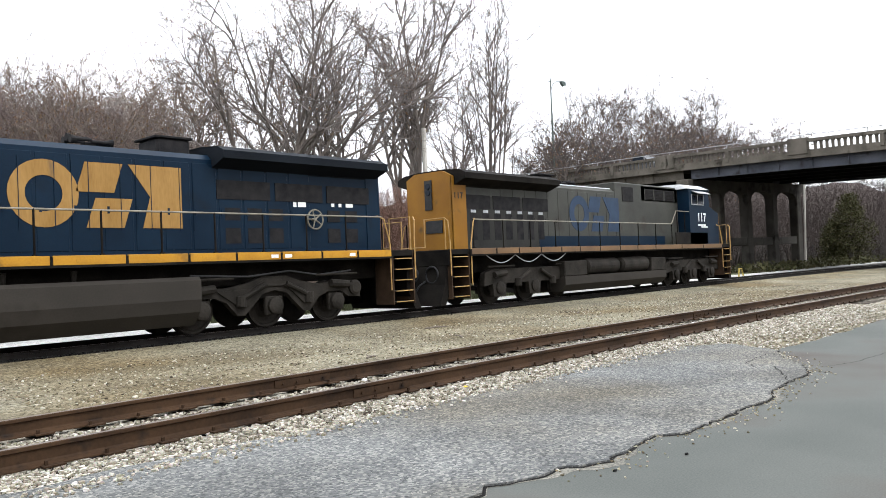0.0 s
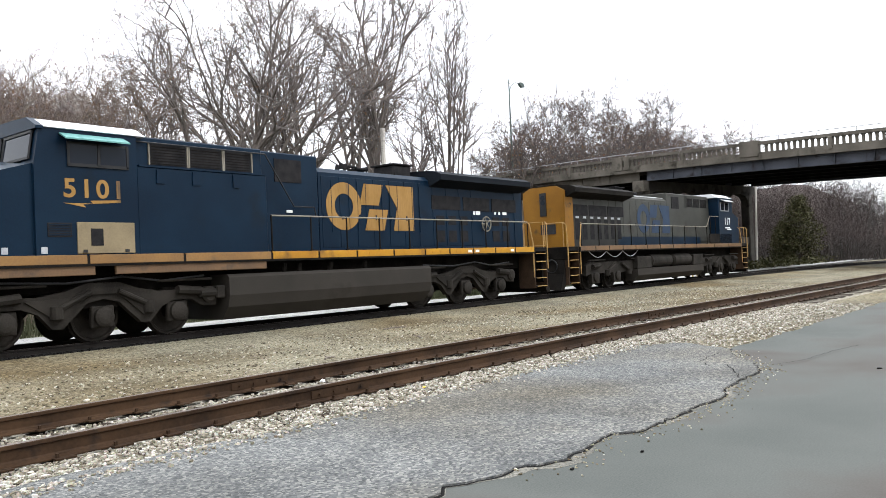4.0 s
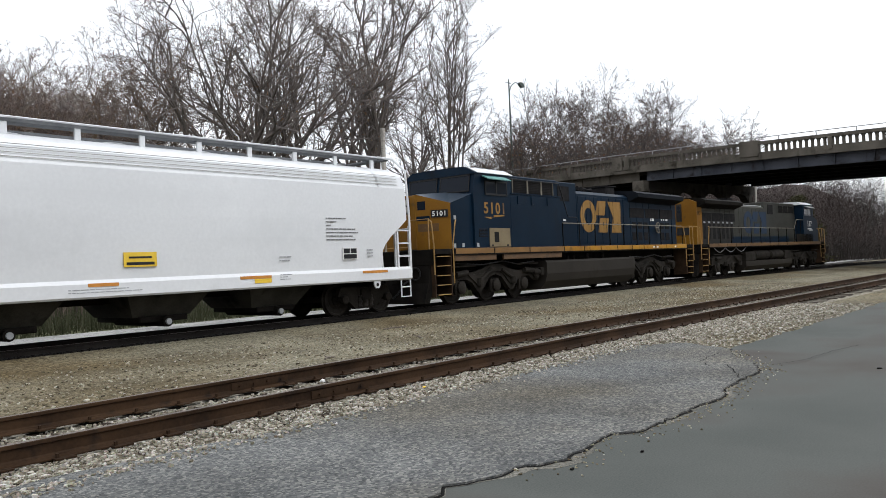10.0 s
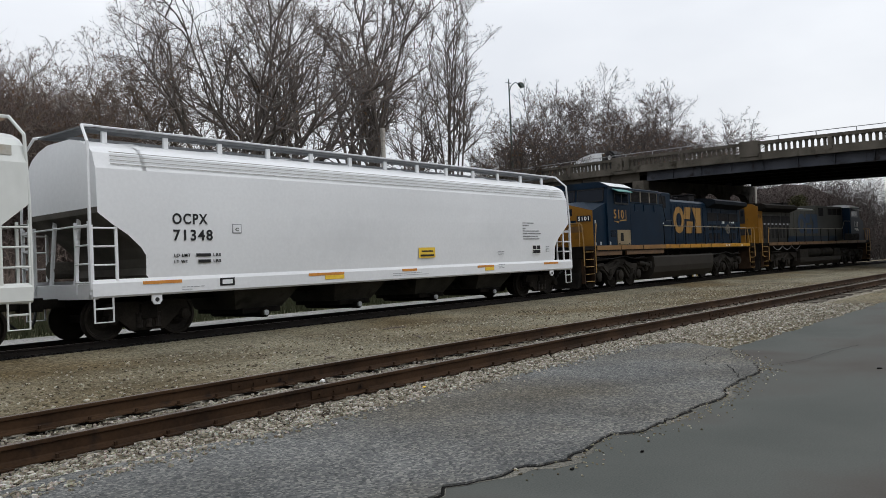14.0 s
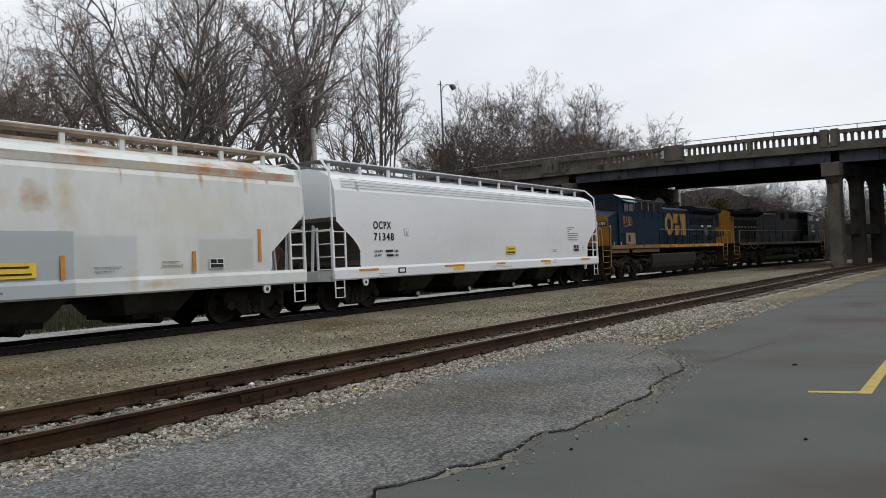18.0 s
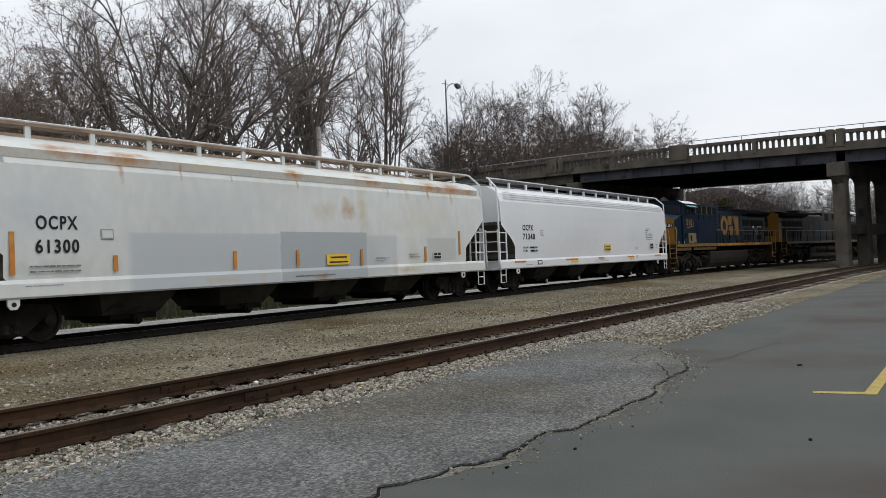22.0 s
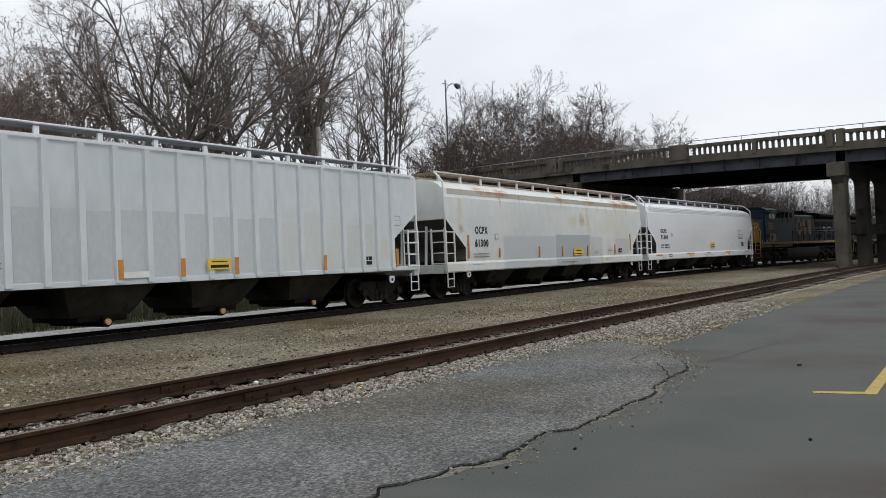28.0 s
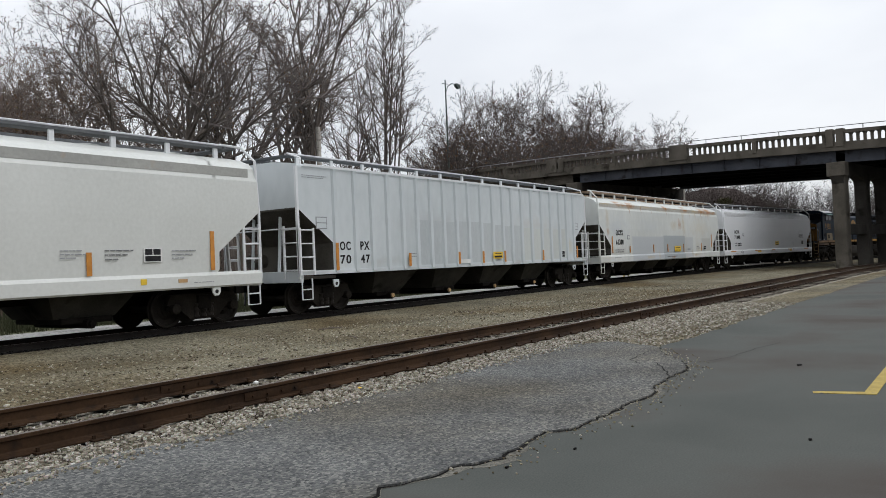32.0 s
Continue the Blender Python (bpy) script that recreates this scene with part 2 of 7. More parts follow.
def rod(bm, a, b, r, sides=6, r2=None):
    a, b = Vector(a), Vector(b)
    way = b - a
    m = Matrix.Translation((a + b) / 2) @ way.to_track_quat("Z", "Y").to_matrix().to_4x4()
    bmesh.ops.create_cone(bm, cap_ends=True, segments=sides, radius1=r, radius2=r if r2 is None else r2, depth=way.length, matrix=m)


def bent_rod(bm, points, r, sides=6):
    pts = [Vector(p) for p in points]
    rings, up = [], None
    for k, p in enumerate(pts):
        way = (pts[min(k + 1, len(pts) - 1)] - pts[max(k - 1, 0)]).normalized()
        u = (up - way * up.dot(way)).normalized() if up and (up - way * up.dot(way)).length > 1e-3 else way.orthogonal().normalized()
        up, w = u, way.cross(u)
        rings.append([bm.verts.new(p + u * (r * math.cos(2 * math.pi * j / sides)) + w * (r * math.sin(2 * math.pi * j / sides))) for j in range(sides)])
    fs = [bm.faces.new(rings[0][::-1]), bm.faces.new(rings[-1])]
    for a, b in zip(rings, rings[1:]):
        fs += [bm.faces.new((a[j], a[(j + 1) % sides], b[(j + 1) % sides], b[j])) for j in range(sides)]
    bmesh.ops.recalc_face_normals(bm, faces=fs)


def prism(bm, outline, y0, y1, axis="y"):
    """A solid from an outline of (a, b) pairs, drawn out along an axis: y takes (x, z), x takes (y, z), z takes (x, y)."""
    place = {"y": lambda a, b, c: (a, c, b), "x": lambda a, b, c: (c, a, b), "z": lambda a, b, c: (a, b, c)}[axis]
    near = [bm.verts.new(place(a, b, y0)) for a, b in outline]
    far = [bm.verts.new(place(a, b, y1)) for a, b in outline]
    n = len(outline)
    faces = [bm.faces.new(near), bm.faces.new(far[::-1])]
    for i in range(n):
        faces.append(bm.faces.new((near[i], far[i], far[(i + 1) % n], near[(i + 1) % n])))
    bmesh.ops.recalc_face_normals(bm, faces=faces)
    return faces


def mesh_of(name, bm, *materials):
    me = bpy.data.meshes.new(name)
    bm.to_mesh(me)
    bm.free()
    for m in materials:
        me.materials.append(m)
    return me


def part(name, bm, material, parent=None, label="", at=None):
    """Links a bmesh (or a ready mesh) as one mesh object under a thing or a part."""
    me = bm if isinstance(bm, bpy.types.Mesh) else mesh_of(name, bm, *(material if isinstance(material, tuple) else (material,)))
    ob = new(name, me)
    if parent:
        ob.parent = parent
    if at is not None:
        ob.matrix_basis = at
    if label:
        tagged(ob, label)
    return ob


def block(name, dims, material, parent=None, label="", bevel=0.0):
    bm = bmesh.new()
    box(bm, *dims, bevel)
    return part(name, bm, material, parent, label)


def thing(name, label, category, group="", at=None):
    ob = tagged(new(name), label, category, group)
    if at is not None:
        ob.matrix_basis = at
    return ob
# ---- pieces shared by engines and cars ----
M_black = surface("black_paint", (0.008, 0.008, 0.009), (0.02, 0.02, 0.02), 3, 40, 0.5, 0, 0.05, spec=0.2)
M_letter_black = surface("black_lettering", (0.01, 0.01, 0.011), (0.025, 0.025, 0.026), 4, 40, 0.6, 0, 0, spec=0.2)
M_letter_pale = surface("faded_stencil", (0.22, 0.23, 0.24), (0.34, 0.35, 0.36), 4, 40, 0.7, 0, 0)
M_letter_yellow = surface("weathered_yellow_lettering", (0.195, 0.102, 0.021), (0.27, 0.154, 0.0449), 2, 30, 0.55, 0, 0.02, spot=(0.06, 0.0426, 0.0299), spots=0.35, spot_scale=3, streak=5, spec=0.2)
M_letter_blue = surface("faded_blue_lettering", (0.012, 0.025, 0.05), (0.02, 0.038, 0.07), 2, 30, 0.6, 0, 0, spec=0.2)
M_letter_white = surface("white_lettering", (0.6, 0.6, 0.58), (0.72, 0.72, 0.7), 4, 40, 0.6, 0, 0)
M_orange = surface("orange_reflector", (0.42, 0.16, 0.02), (0.55, 0.23, 0.03), 6, 60, 0.5, 0, 0.02)
M_placard = surface("yellow_placard", (0.62, 0.40, 0.02), (0.74, 0.50, 0.04), 6, 60, 0.5, 0, 0.02)
M_stripe = surface("reflective_yellow_stripe", (0.2778, 0.1279, 0.00731), (0.4021, 0.2047, 0.01316), 1.0, 25, 0.4, 0, 0.02, spot=(0.1243, 0.06213, 0.01316), spots=0.4, spot_scale=1.6, spec=0.25)
M_handrail = surface("dirty_pale_handrail", (0.112, 0.098, 0.07), (0.21, 0.189, 0.147), 4, 40, 0.6, 0, 0.05)
M_yellow_rail = surface("yellow_handrail", (0.22, 0.125, 0.03), (0.36, 0.22, 0.065), 4, 40, 0.6, 0, 0.05)
M_wheel = surface("oily_wheel_steel", (0.010, 0.009, 0.008), (0.028, 0.024, 0.02), 3, 40, 0.7, 0.3, 0.1, spec=0.1)
M_cab_glass = glass("dark_cab_glass")
M_lens = glass("lamp_glass", (0.34, 0.32, 0.27))
M_tan = surface("tan_cabinet_paint", (0.12, 0.09, 0.045), (0.188, 0.143, 0.075), 1.5, 30, 0.6, 0, 0.03, spot=(0.0675, 0.0488, 0.0263), spots=0.3, spot_scale=3)
M_teal = surface("teal_awning", (0.05, 0.16, 0.15), (0.12, 0.28, 0.26), 6, 40, 0.7, 0, 0.1)
M_dark_louver = surface("dark_louver", (0.009, 0.009, 0.010), (0.022, 0.0205, 0.0205), 4, 40, 0.8, 0, 0.1, spec=0.08)
M_roof_pale = surface("pale_grey_roof", (0.50, 0.51, 0.52), (0.62, 0.63, 0.64), 1, 30, 0.4, 0, 0.03, spot=(0.3, 0.3, 0.3), spots=0.3, spot_scale=3)
M_roof_blue = surface("sooty_blue_roof", (0.02, 0.03, 0.045), (0.04, 0.055, 0.075), 1, 30, 0.3, 0, 0.03)


def lathe(bm, profile, centre, axis="y", sides=20):
    """Turns a profile of (along, radius) pairs about an axis through centre."""
    c = Vector(centre)
    rings = []
    for along, r in profile:
        ring = []
        for i in range(sides):
            a = 2 * math.pi * i / sides
            u, v = r * math.cos(a), r * math.sin(a)
            ring.append(bm.verts.new(c + Vector({"y": (u, along, v), "x": (along, u, v), "z": (u, v, along)}[axis])))
        rings.append(ring)
    faces = [bm.faces.new(rings[0]), bm.faces.new(rings[-1][::-1])]
    for p, q in zip(rings, rings[1:]):
        for i in range(sides):
            faces.append(bm.faces.new((p[i], q[i], q[(i + 1) % sides], p[(i + 1) % sides])))
    bmesh.ops.recalc_face_normals(bm, faces=faces)


def wheelset_mesh(r, name):
    """Two flanged, dished wheels on one axle, about the origin."""
    bm = bmesh.new()
    for s in (-1, 1):
        y = 0.70 * s
        lathe(bm, [(y - 0.01 * s, 0.10), (y + 0.0 * s, r + 0.03), (y + 0.03 * s, r + 0.028), (y + 0.045 * s, r), (y + 0.13 * s, r - 0.006),
                   (y + 0.13 * s, r - 0.06), (y + 0.07 * s, r - 0.09), (y + 0.05 * s, r * 0.55), (y + 0.09 * s, 0.17), (y + 0.15 * s, 0.16), (y + 0.15 * s, 0.02)], (0, 0, 0), "y", 28)
        lathe(bm, [(y + 0.13 * s, 0.09), (y + 0.44 * s, 0.085)], (0, 0, 0), "y", 10)
        for k in range(8):
            a = k * math.pi / 4
            box(bm, r * 0.68 * math.cos(a) - 0.03, r * 0.68 * math.cos(a) + 0.03, y + 0.052 * s - 0.012, y + 0.052 * s + 0.012, r * 0.68 * math.sin(a) - 0.03, r * 0.68 * math.sin(a) + 0.03)
    rod(bm, (0, -0.7, 0), (0, 0.7, 0), 0.085, 10)
    return mesh_of(name, bm, M_wheel)


WHEEL_R, ENGINE_R = 0.457, 0.533
WHEELSET, ENGINE_WHEELSET = wheelset_mesh(WHEEL_R, "wheelset"), wheelset_mesh(ENGINE_R, "wheelset")
TURNING = []  # wheelsets that roll: object, x along its car, radius, way round


def wheels(parent, xs, r, way=1):
    for x in xs:
        w = part("wheelset", WHEELSET if r == WHEEL_R else ENGINE_WHEELSET, None, parent, "", pose(x, 0, RAIL_TOP + r))
        TURNING.append((w, x, r, way))


def lettering(text, parent, material, x0, x1, z0, z1, y, facing=-1, label=""):
    """Painted characters, stretched to fill a box on a car's side; facing -1 looks to -y of the car, 1 to +y."""
    curve = bpy.data.curves.new("lettering", "FONT")
    curve.body, curve.size, curve.extrude, curve.offset, curve.space_character = text, 1.0, 0.004, 0.022, 1.22
    tmp = bpy.data.objects.new("lettering", curve)
    scene.collection.objects.link(tmp)
    bpy.context.view_layer.update()
    me = bpy.data.meshes.new_from_object(tmp.evaluated_get(bpy.context.evaluated_depsgraph_get()))
    bpy.data.objects.remove(tmp)
    bpy.data.curves.remove(curve)
    co = np.array([v.co[:] for v in me.vertices])
    lo, hi = co.min(0), co.max(0)
    for v in me.vertices:
        u, w = (v.co.x - lo[0]) / (hi[0] - lo[0]), (v.co.y - lo[1]) / (hi[1] - lo[1])
        x = x0 + u * (x1 - x0) if facing < 0 else x1 - u * (x1 - x0)
        v.co = (x, y - facing * v.co.z * -1, z0 + w * (z1 - z0))
    me.materials.clear()
    me.materials.append(material)
    return part("lettering", me, None, parent, label)


def bars(parent, rows, material, y, name="stencil_bar"):
    """Unreadable small print: plain bars of (x0, x1, z0, z1) on a side at y."""
    for x0, x1, z0, z1 in rows:
        block(name, (x0, x1, y - 0.004, y + 0.004, z0, z1), material, parent)


def coupler(parent, x, way):
    bm = bmesh.new()
    box(bm, min(x - 0.75 * way, x - 0.18 * way), max(x - 0.75 * way, x - 0.18 * way), -0.09, 0.09, 0.93, 1.13, 0.02)
    prism(bm, [(x - 0.25 * way, -0.16), (x - 0.02 * way, -0.20), (x + 0.05 * way, -0.08), (x - 0.06 * way, 0.0), (x + 0.0 * way, 0.17), (x - 0.2 * way, 0.19)], 0.88, 1.17, "z")
    part("coupler", bm, M_under, parent, "rusty steel knuckle coupler")


def air_hose(parent, x, way, y):
    bm = bmesh.new()
    bent_rod(bm, [(x - 0.5 * way, y, 1.05), (x - 0.25 * way, y, 0.95), (x - 0.12 * way, y * 0.7, 0.65), (x + 0.0 * way, y * 0.5, 0.52)], 0.03)
    part("air_hose", bm, M_black, parent)


def thing_part(name, parent, label=""):
    """A part that only groups its own pieces: a small mesh at its foot, with the pieces under it."""
    bm = bmesh.new()
    box(bm, -0.01, 0.01, -0.01, 0.01, 1.2, 1.22)
    return part(name, bm, M_under, parent, label)
# ---- ground and tracks ----
TRAIN_Y, RAIL_TOP, SIDING_Y = 17.25, 0.19, 7.715
rng = np.random.default_rng(7)


class Line:
    """A track's middle line: straight along x from the start, turning by heading(s) radians towards -y."""

    def __init__(self, y, heading):
        self.points, x = [], -80.0
        for k in range(281):
            a = heading(-80.0 + k)
            self.points.append((x, y, -a))
            x, y = x + math.cos(a), y - math.sin(a)

    def at(self, s):
        """The place and the heading, s metres along."""
        k = min(max(int(s + 80), 0), 279)
        u, (ax, ay, aa), (bx, by, ba) = s + 80 - k, self.points[k], self.points[k + 1]
        return ax + u * (bx - ax), ay + u * (by - ay), aa + u * (ba - aa)

    def aside(self, s, d):
        """The place d metres to the left of the line."""
        x, y, a = self.at(s)
        return x - d * math.sin(a), y + d * math.cos(a)

    def beside(self, s, d, z, turn=0.0):
        return pose(*self.aside(s, d), z, 0, 0, math.degrees(self.at(s)[2]) + turn)

    def sweep(self, bm, outline):
        """A solid of the outline (to the left, up) all along the line."""
        stations = [-80, -40, 0] + list(range(4, 41, 4)) + list(range(43, 125, 3)) + [150, 180]
        rings = [[bm.verts.new((*self.aside(q, a), b)) for a, b in outline] for q in stations]
        n = len(outline)
        fs = [bm.faces.new(rings[0]), bm.faces.new(rings[-1][::-1])]
        for p, q in zip(rings, rings[1:]):
            fs += [bm.faces.new((p[i], q[i], q[(i + 1) % n], p[(i + 1) % n])) for i in range(n)]
        bmesh.ops.recalc_face_normals(bm, faces=fs)
        return fs


MAIN = Line(TRAIN_Y, lambda q: 0.0047 * min(max(0.0, q - 40), 60))
SIDING = Line(SIDING_Y, lambda q: 0.025 * min(1.0, max(0.0, (q - 7) / 10)) + 0.0047 * min(max(0.0, q - 44), 56))
bm = bmesh.new()
bmesh.ops.create_grid(bm, x_segments=1, y_segments=1, size=2500)
ground = tagged(part("ground", bm, M_ground), "brown brushy soil reaching to the horizon", "ground", kind="structure")
ground.location.z = -0.16
bm = bmesh.new()
prism(bm, [(-80, 4.0), (170, 4.0), (170, 23.5), (-80, 23.5)], -0.3, -0.08, "z")
tagged(part("gravel_yard", bm, M_gravel), "tan gravel between the two railway tracks", "ground", kind="structure")

bm = bmesh.new()
prism(bm, [(-80, 21.0), (170, 21.0), (170, 23.0), (-80, 23.0)], -0.3, -0.03, "z")
tagged(part("gravel_road", bm, pebbled("bleached_gravel", [(0.20, 0.195, 0.18), (0.32, 0.315, 0.30), (0.44, 0.435, 0.42)], 20, 0.4)), "bleached pale gravel service road beyond the train", "ground", kind="structure")

bm = bmesh.new()
prism(bm, [(-80, 18.9), (170, 18.9), (170, 21.05), (-80, 21.05)], -0.3, -0.06, "z")
tagged(part("cinder_strip", bm, M_cinder), "dark cinders along the far side of the track", "ground", kind="structure")

# worn edge between the old and the smooth asphalt
CRACK = [(-60, 3.5), (-8, 3.42), (1.5, 3.36), (3.88, 3.31), (4.12, 3.40), (4.33, 3.29), (4.79, 3.22), (5.11, 3.08), (5.39, 3.10), (6.02, 3.19), (6.23, 3.03), (6.85, 3.0), (7.51, 3.04),
         (8.06, 2.97), (8.63, 3.16), (9.19, 3.18), (10.06, 3.23), (10.75, 3.52), (11.3, 3.97), (12.2, 4.36)]


def ragged(points, step, amount, seed):
    """A line through points, broken into short uneven steps."""
    r = random.Random(seed)
    out = []
    for (ax, ay), (bx, by) in zip(points, points[1:]):
        far = math.hypot(bx - ax, by - ay)
        n = max(1, int(far / (step if ax > 2 else 2.0)))
        for k in range(n):
            out.append((ax + (bx - ax) * k / n + r.uniform(-amount, amount), ay + (by - ay) * k / n + r.uniform(-amount, amount)))
    return out + [points[-1]]


crack_line = ragged(CRACK, 0.08, 0.03, 3)
old_edge = [(x, y + 0.004 + 0.012 * abs(noise.noise((x * 2.3, 4, 0)))) for x, y in crack_line]
track_edge = ragged([(12.2, 4.36), (12.79, 5.32), (12.29, 5.9), (10.83, 5.97), (8.4, 5.86), (4.8, 5.93), (2.4, 6.12), (-60, 6.2)], 0.25, 0.06, 4)
bm = bmesh.new()
prism(bm, old_edge + track_edge[1:], -0.1, 0.018, "z")
bmesh.ops.triangulate(bm, faces=[f for f in bm.faces if len(f.verts) > 4])
tagged(part("pavement_old", bm, M_old_asphalt), "rough old asphalt with pale worn stones", "pavement", kind="structure")
bm = bmesh.new()
lot_edge = ragged([(12.2, 4.36), (13.76, 4.34), (17.17, 4.29), (20.3, 4.3), (40, 4.1), (170, 4.0)], 0.3, 0.06, 5)
prism(bm, [(x, y - 0.012 * abs(math.sin(7 * x))) for x, y in crack_line] + lot_edge[1:] + [(170, -60), (-60, -60)], -0.1, 0.0, "z")
bmesh.ops.triangulate(bm, faces=[f for f in bm.faces if len(f.verts) > 4])
tagged(part("pavement", bm, M_new_asphalt), "smooth grey asphalt lot with faint stains", "pavement", kind="structure")
bm = bmesh.new()
near_c = [(x, y) for x, y in crack_line if x > -10]
for (ax, ay), (bx, by) in zip(near_c, near_c[1:]):
    w0, w1 = (0.012 + 0.06 * abs(noise.noise((q * 3, 0, 0))) for q in (ax, bx))
    bm.faces.new([bm.verts.new(v) for v in ((ax, ay - w0, 0.004), (bx, by - w1, 0.004), (bx, by + 0.022, 0.004), (ax, ay + 0.022, 0.004))])
tagged(part("pavement_crack", bm, M_crack), "dark ragged crack along the pavement joint", "pavement", kind="structure")
bm = bmesh.new()
rows = []
for ax, ay in near_c:
    out = 0.03 + 0.2 * max(0, noise.noise((ax * 0.9, 2, 0)) + 0.12) + 0.06 * noise.noise((ax * 6, 5, 0))
    rows.append((bm.verts.new((ax, ay, 0.002)), bm.verts.new((ax, ay - max(0.02, out), 0.002))))
for (a, b), (c, d) in zip(rows, rows[1:]):
    bm.faces.new((a, b, d, c))
tagged(part("pavement_dust", bm, M_dust), "sandy dust gathered along the pavement crack", "pavement", kind="structure")
for pts in ([(9.3, 3.2), (9.9, 3.5), (10.4, 3.75)], [(10.6, 3.2), (11.2, 3.0), (12.3, 2.9), (13.1, 2.75)], [(10.2, 3.9), (10.6, 4.2), (11.6, 4.3)]):
    bm = bmesh.new()
    for (ax, ay), (bx, by) in zip(ragged(pts, 0.1, 0.02, 9), ragged(pts, 0.1, 0.02, 9)[1:]):
        bm.faces.new([bm.verts.new(v) for v in ((ax, ay - 0.006, 0.022), (bx, by - 0.006, 0.022), (bx, by + 0.006, 0.022), (ax, ay + 0.006, 0.022))])
    tagged(part("pavement_crack", bm, M_crack), "hairline crack in the pavement", "pavement", kind="structure")
bm = bmesh.new()
prism(bm, [(8.83, 1.0), (8.73, 1.54), (8.83, 1.56), (8.95, 1.1), (13.5, 1.09), (13.5, 0.99), (8.83, 0.98)][::-1], 0.001, 0.006, "z")
bmesh.ops.triangulate(bm, faces=[f for f in bm.faces if len(f.verts) > 4])
tagged(part("parking_line", bm, M_yellow_line), "worn yellow painted corner of a parking bay", "pavement", kind="structure")


def stones(name, label, count, place, size, material, sink=0.3):
    """Loose angular stones, joined: place(rng) gives x, y and the height of the bed there."""
    cube = np.array([(a, b, c) for a in (-1, 1) for b in (-1, 1) for c in (-1, 1)], float)
    quads = [(0, 1, 3, 2), (4, 6, 7, 5), (0, 4, 5, 1), (2, 3, 7, 6), (1, 5, 7, 3)]
    verts, faces = [], []
    for i in range(count):
        x, y, z = place(rng)
        s = rng.uniform(*size) * 0.5
        p = cube * (s * rng.uniform(0.7, 1.3), s * rng.uniform(0.6, 1.2), s * rng.uniform(0.5, 0.9)) * rng.uniform(0.55, 1.1, (8, 3))
        a, b = rng.uniform(0, math.pi), rng.uniform(-0.5, 0.5)
        ca, sa, cb, sb = math.cos(a), math.sin(a), math.cos(b), math.sin(b)
        p = p @ np.array([(ca, sa, 0), (-sa, ca, 0), (0, 0, 1)]) @ np.array([(cb, 0, sb), (0, 1, 0), (-sb, 0, cb)])
        verts += (p + (x, y, z + s * sink)).tolist()
        faces += [tuple(8 * i + k for k in q) for q in quads]
    me = bpy.data.meshes.new(name)
    me.from_pydata(verts, [], faces)
    me.materials.append(material)
    return tagged(new(name, me), label, "gravel", kind="stuff")


def island_stone(name, colours, rough=0.92):
    m = bpy.data.materials.new(name)
    m.use_nodes = True
    n, l = m.node_tree.nodes, m.node_tree.links
    g, r, tc, f, mx = n.new("ShaderNodeNewGeometry"), n.new("ShaderNodeValToRGB"), n.new("ShaderNodeTexCoord"), n.new("ShaderNodeTexNoise"), n.new("ShaderNodeMix")
    while len(r.color_ramp.elements) < len(colours):
        r.color_ramp.elements.new(0.5)
    for i, (e, c) in enumerate(zip(r.color_ramp.elements, colours)):
        e.position, e.color = i / (len(colours) - 1), (*c, 1)
    l.new(g.outputs["Random Per Island"], r.inputs["Fac"])
    f.inputs["Scale"].default_value = 60
    l.new(tc.outputs["Object"], f.inputs["Vector"])
    mx.data_type, mx.blend_type, mx.inputs["Factor"].default_value = "RGBA", "MULTIPLY", 0.5
    l.new(r.outputs["Color"], mx.inputs["A"])
    l.new(f.outputs["Color"], mx.inputs["B"])
    l.new(mx.outputs["Result"], n["Principled BSDF"].inputs["Base Color"])
    n["Principled BSDF"].inputs["Roughness"].default_value, n["Principled BSDF"].inputs["Specular IOR Level"].default_value = rough, 0.15
    return m


M_stone = island_stone("pale_ballast_stone", [(0.1496, 0.1276, 0.0924), (0.2464, 0.22, 0.1672), (0.3344, 0.3036, 0.242), (0.44, 0.4048, 0.3344), (0.5984, 0.572, 0.5104)])
M_pebble = island_stone("tan_pebble", [(0.05, 0.04, 0.027), (0.17, 0.142, 0.09), (0.258, 0.222, 0.148), (0.36, 0.32, 0.23), (0.56, 0.53, 0.44)])
M_dark_stone = island_stone("oily_shaded_stone", [(0.004, 0.004, 0.004), (0.01, 0.01, 0.009), (0.024, 0.022, 0.02)])


def along(line, x, y, depth=None):
    """A place in step with the track: x along it, y as it would be on its straight; the height of its ballast there, or depth."""
    d = y - line.points[0][1]
    px, py = line.aside(x, d)
    return px, py, depth if depth is not None else -0.045 if abs(d) < 1.0 else max(-0.075, -0.045 - (abs(d) - 1.0) * 0.05)


stones("ballast_stones", "pale crushed ballast stones along the siding", 20000, lambda r: along(SIDING, 1 + 23 * r.random() ** 1.4, r.uniform(5.75, 6.9)), (0.016, 0.044), M_stone)
stones("ballast_stones", "pale ballast stones spilling on the pavement edge", 1100, lambda r: (1 + 14 * r.random() ** 1.4, 5.95 - abs(r.normal(0, 0.16)), 0.02), (0.014, 0.04), M_stone)
stones("ballast_stones", "pale ballast stones between the siding rails", 7500, lambda r: along(SIDING, 2 + 28 * r.random() ** 1.3, r.uniform(7.06, 8.4), -0.055), (0.016, 0.042), M_stone)
stones("ballast_stones", "pale ballast stones beyond the siding", 2500, lambda r: along(SIDING, 3 + 30 * r.random() ** 1.3, r.uniform(8.55, 9.3)), (0.018, 0.045), M_pebble)
stones("ballast_stones", "pale stones in the pavement notch", 3600, lambda r: (r.uniform(12.2, 24), 4.3 + 1.7 * r.random() ** 0.7, -0.06), (0.018, 0.05), M_stone)
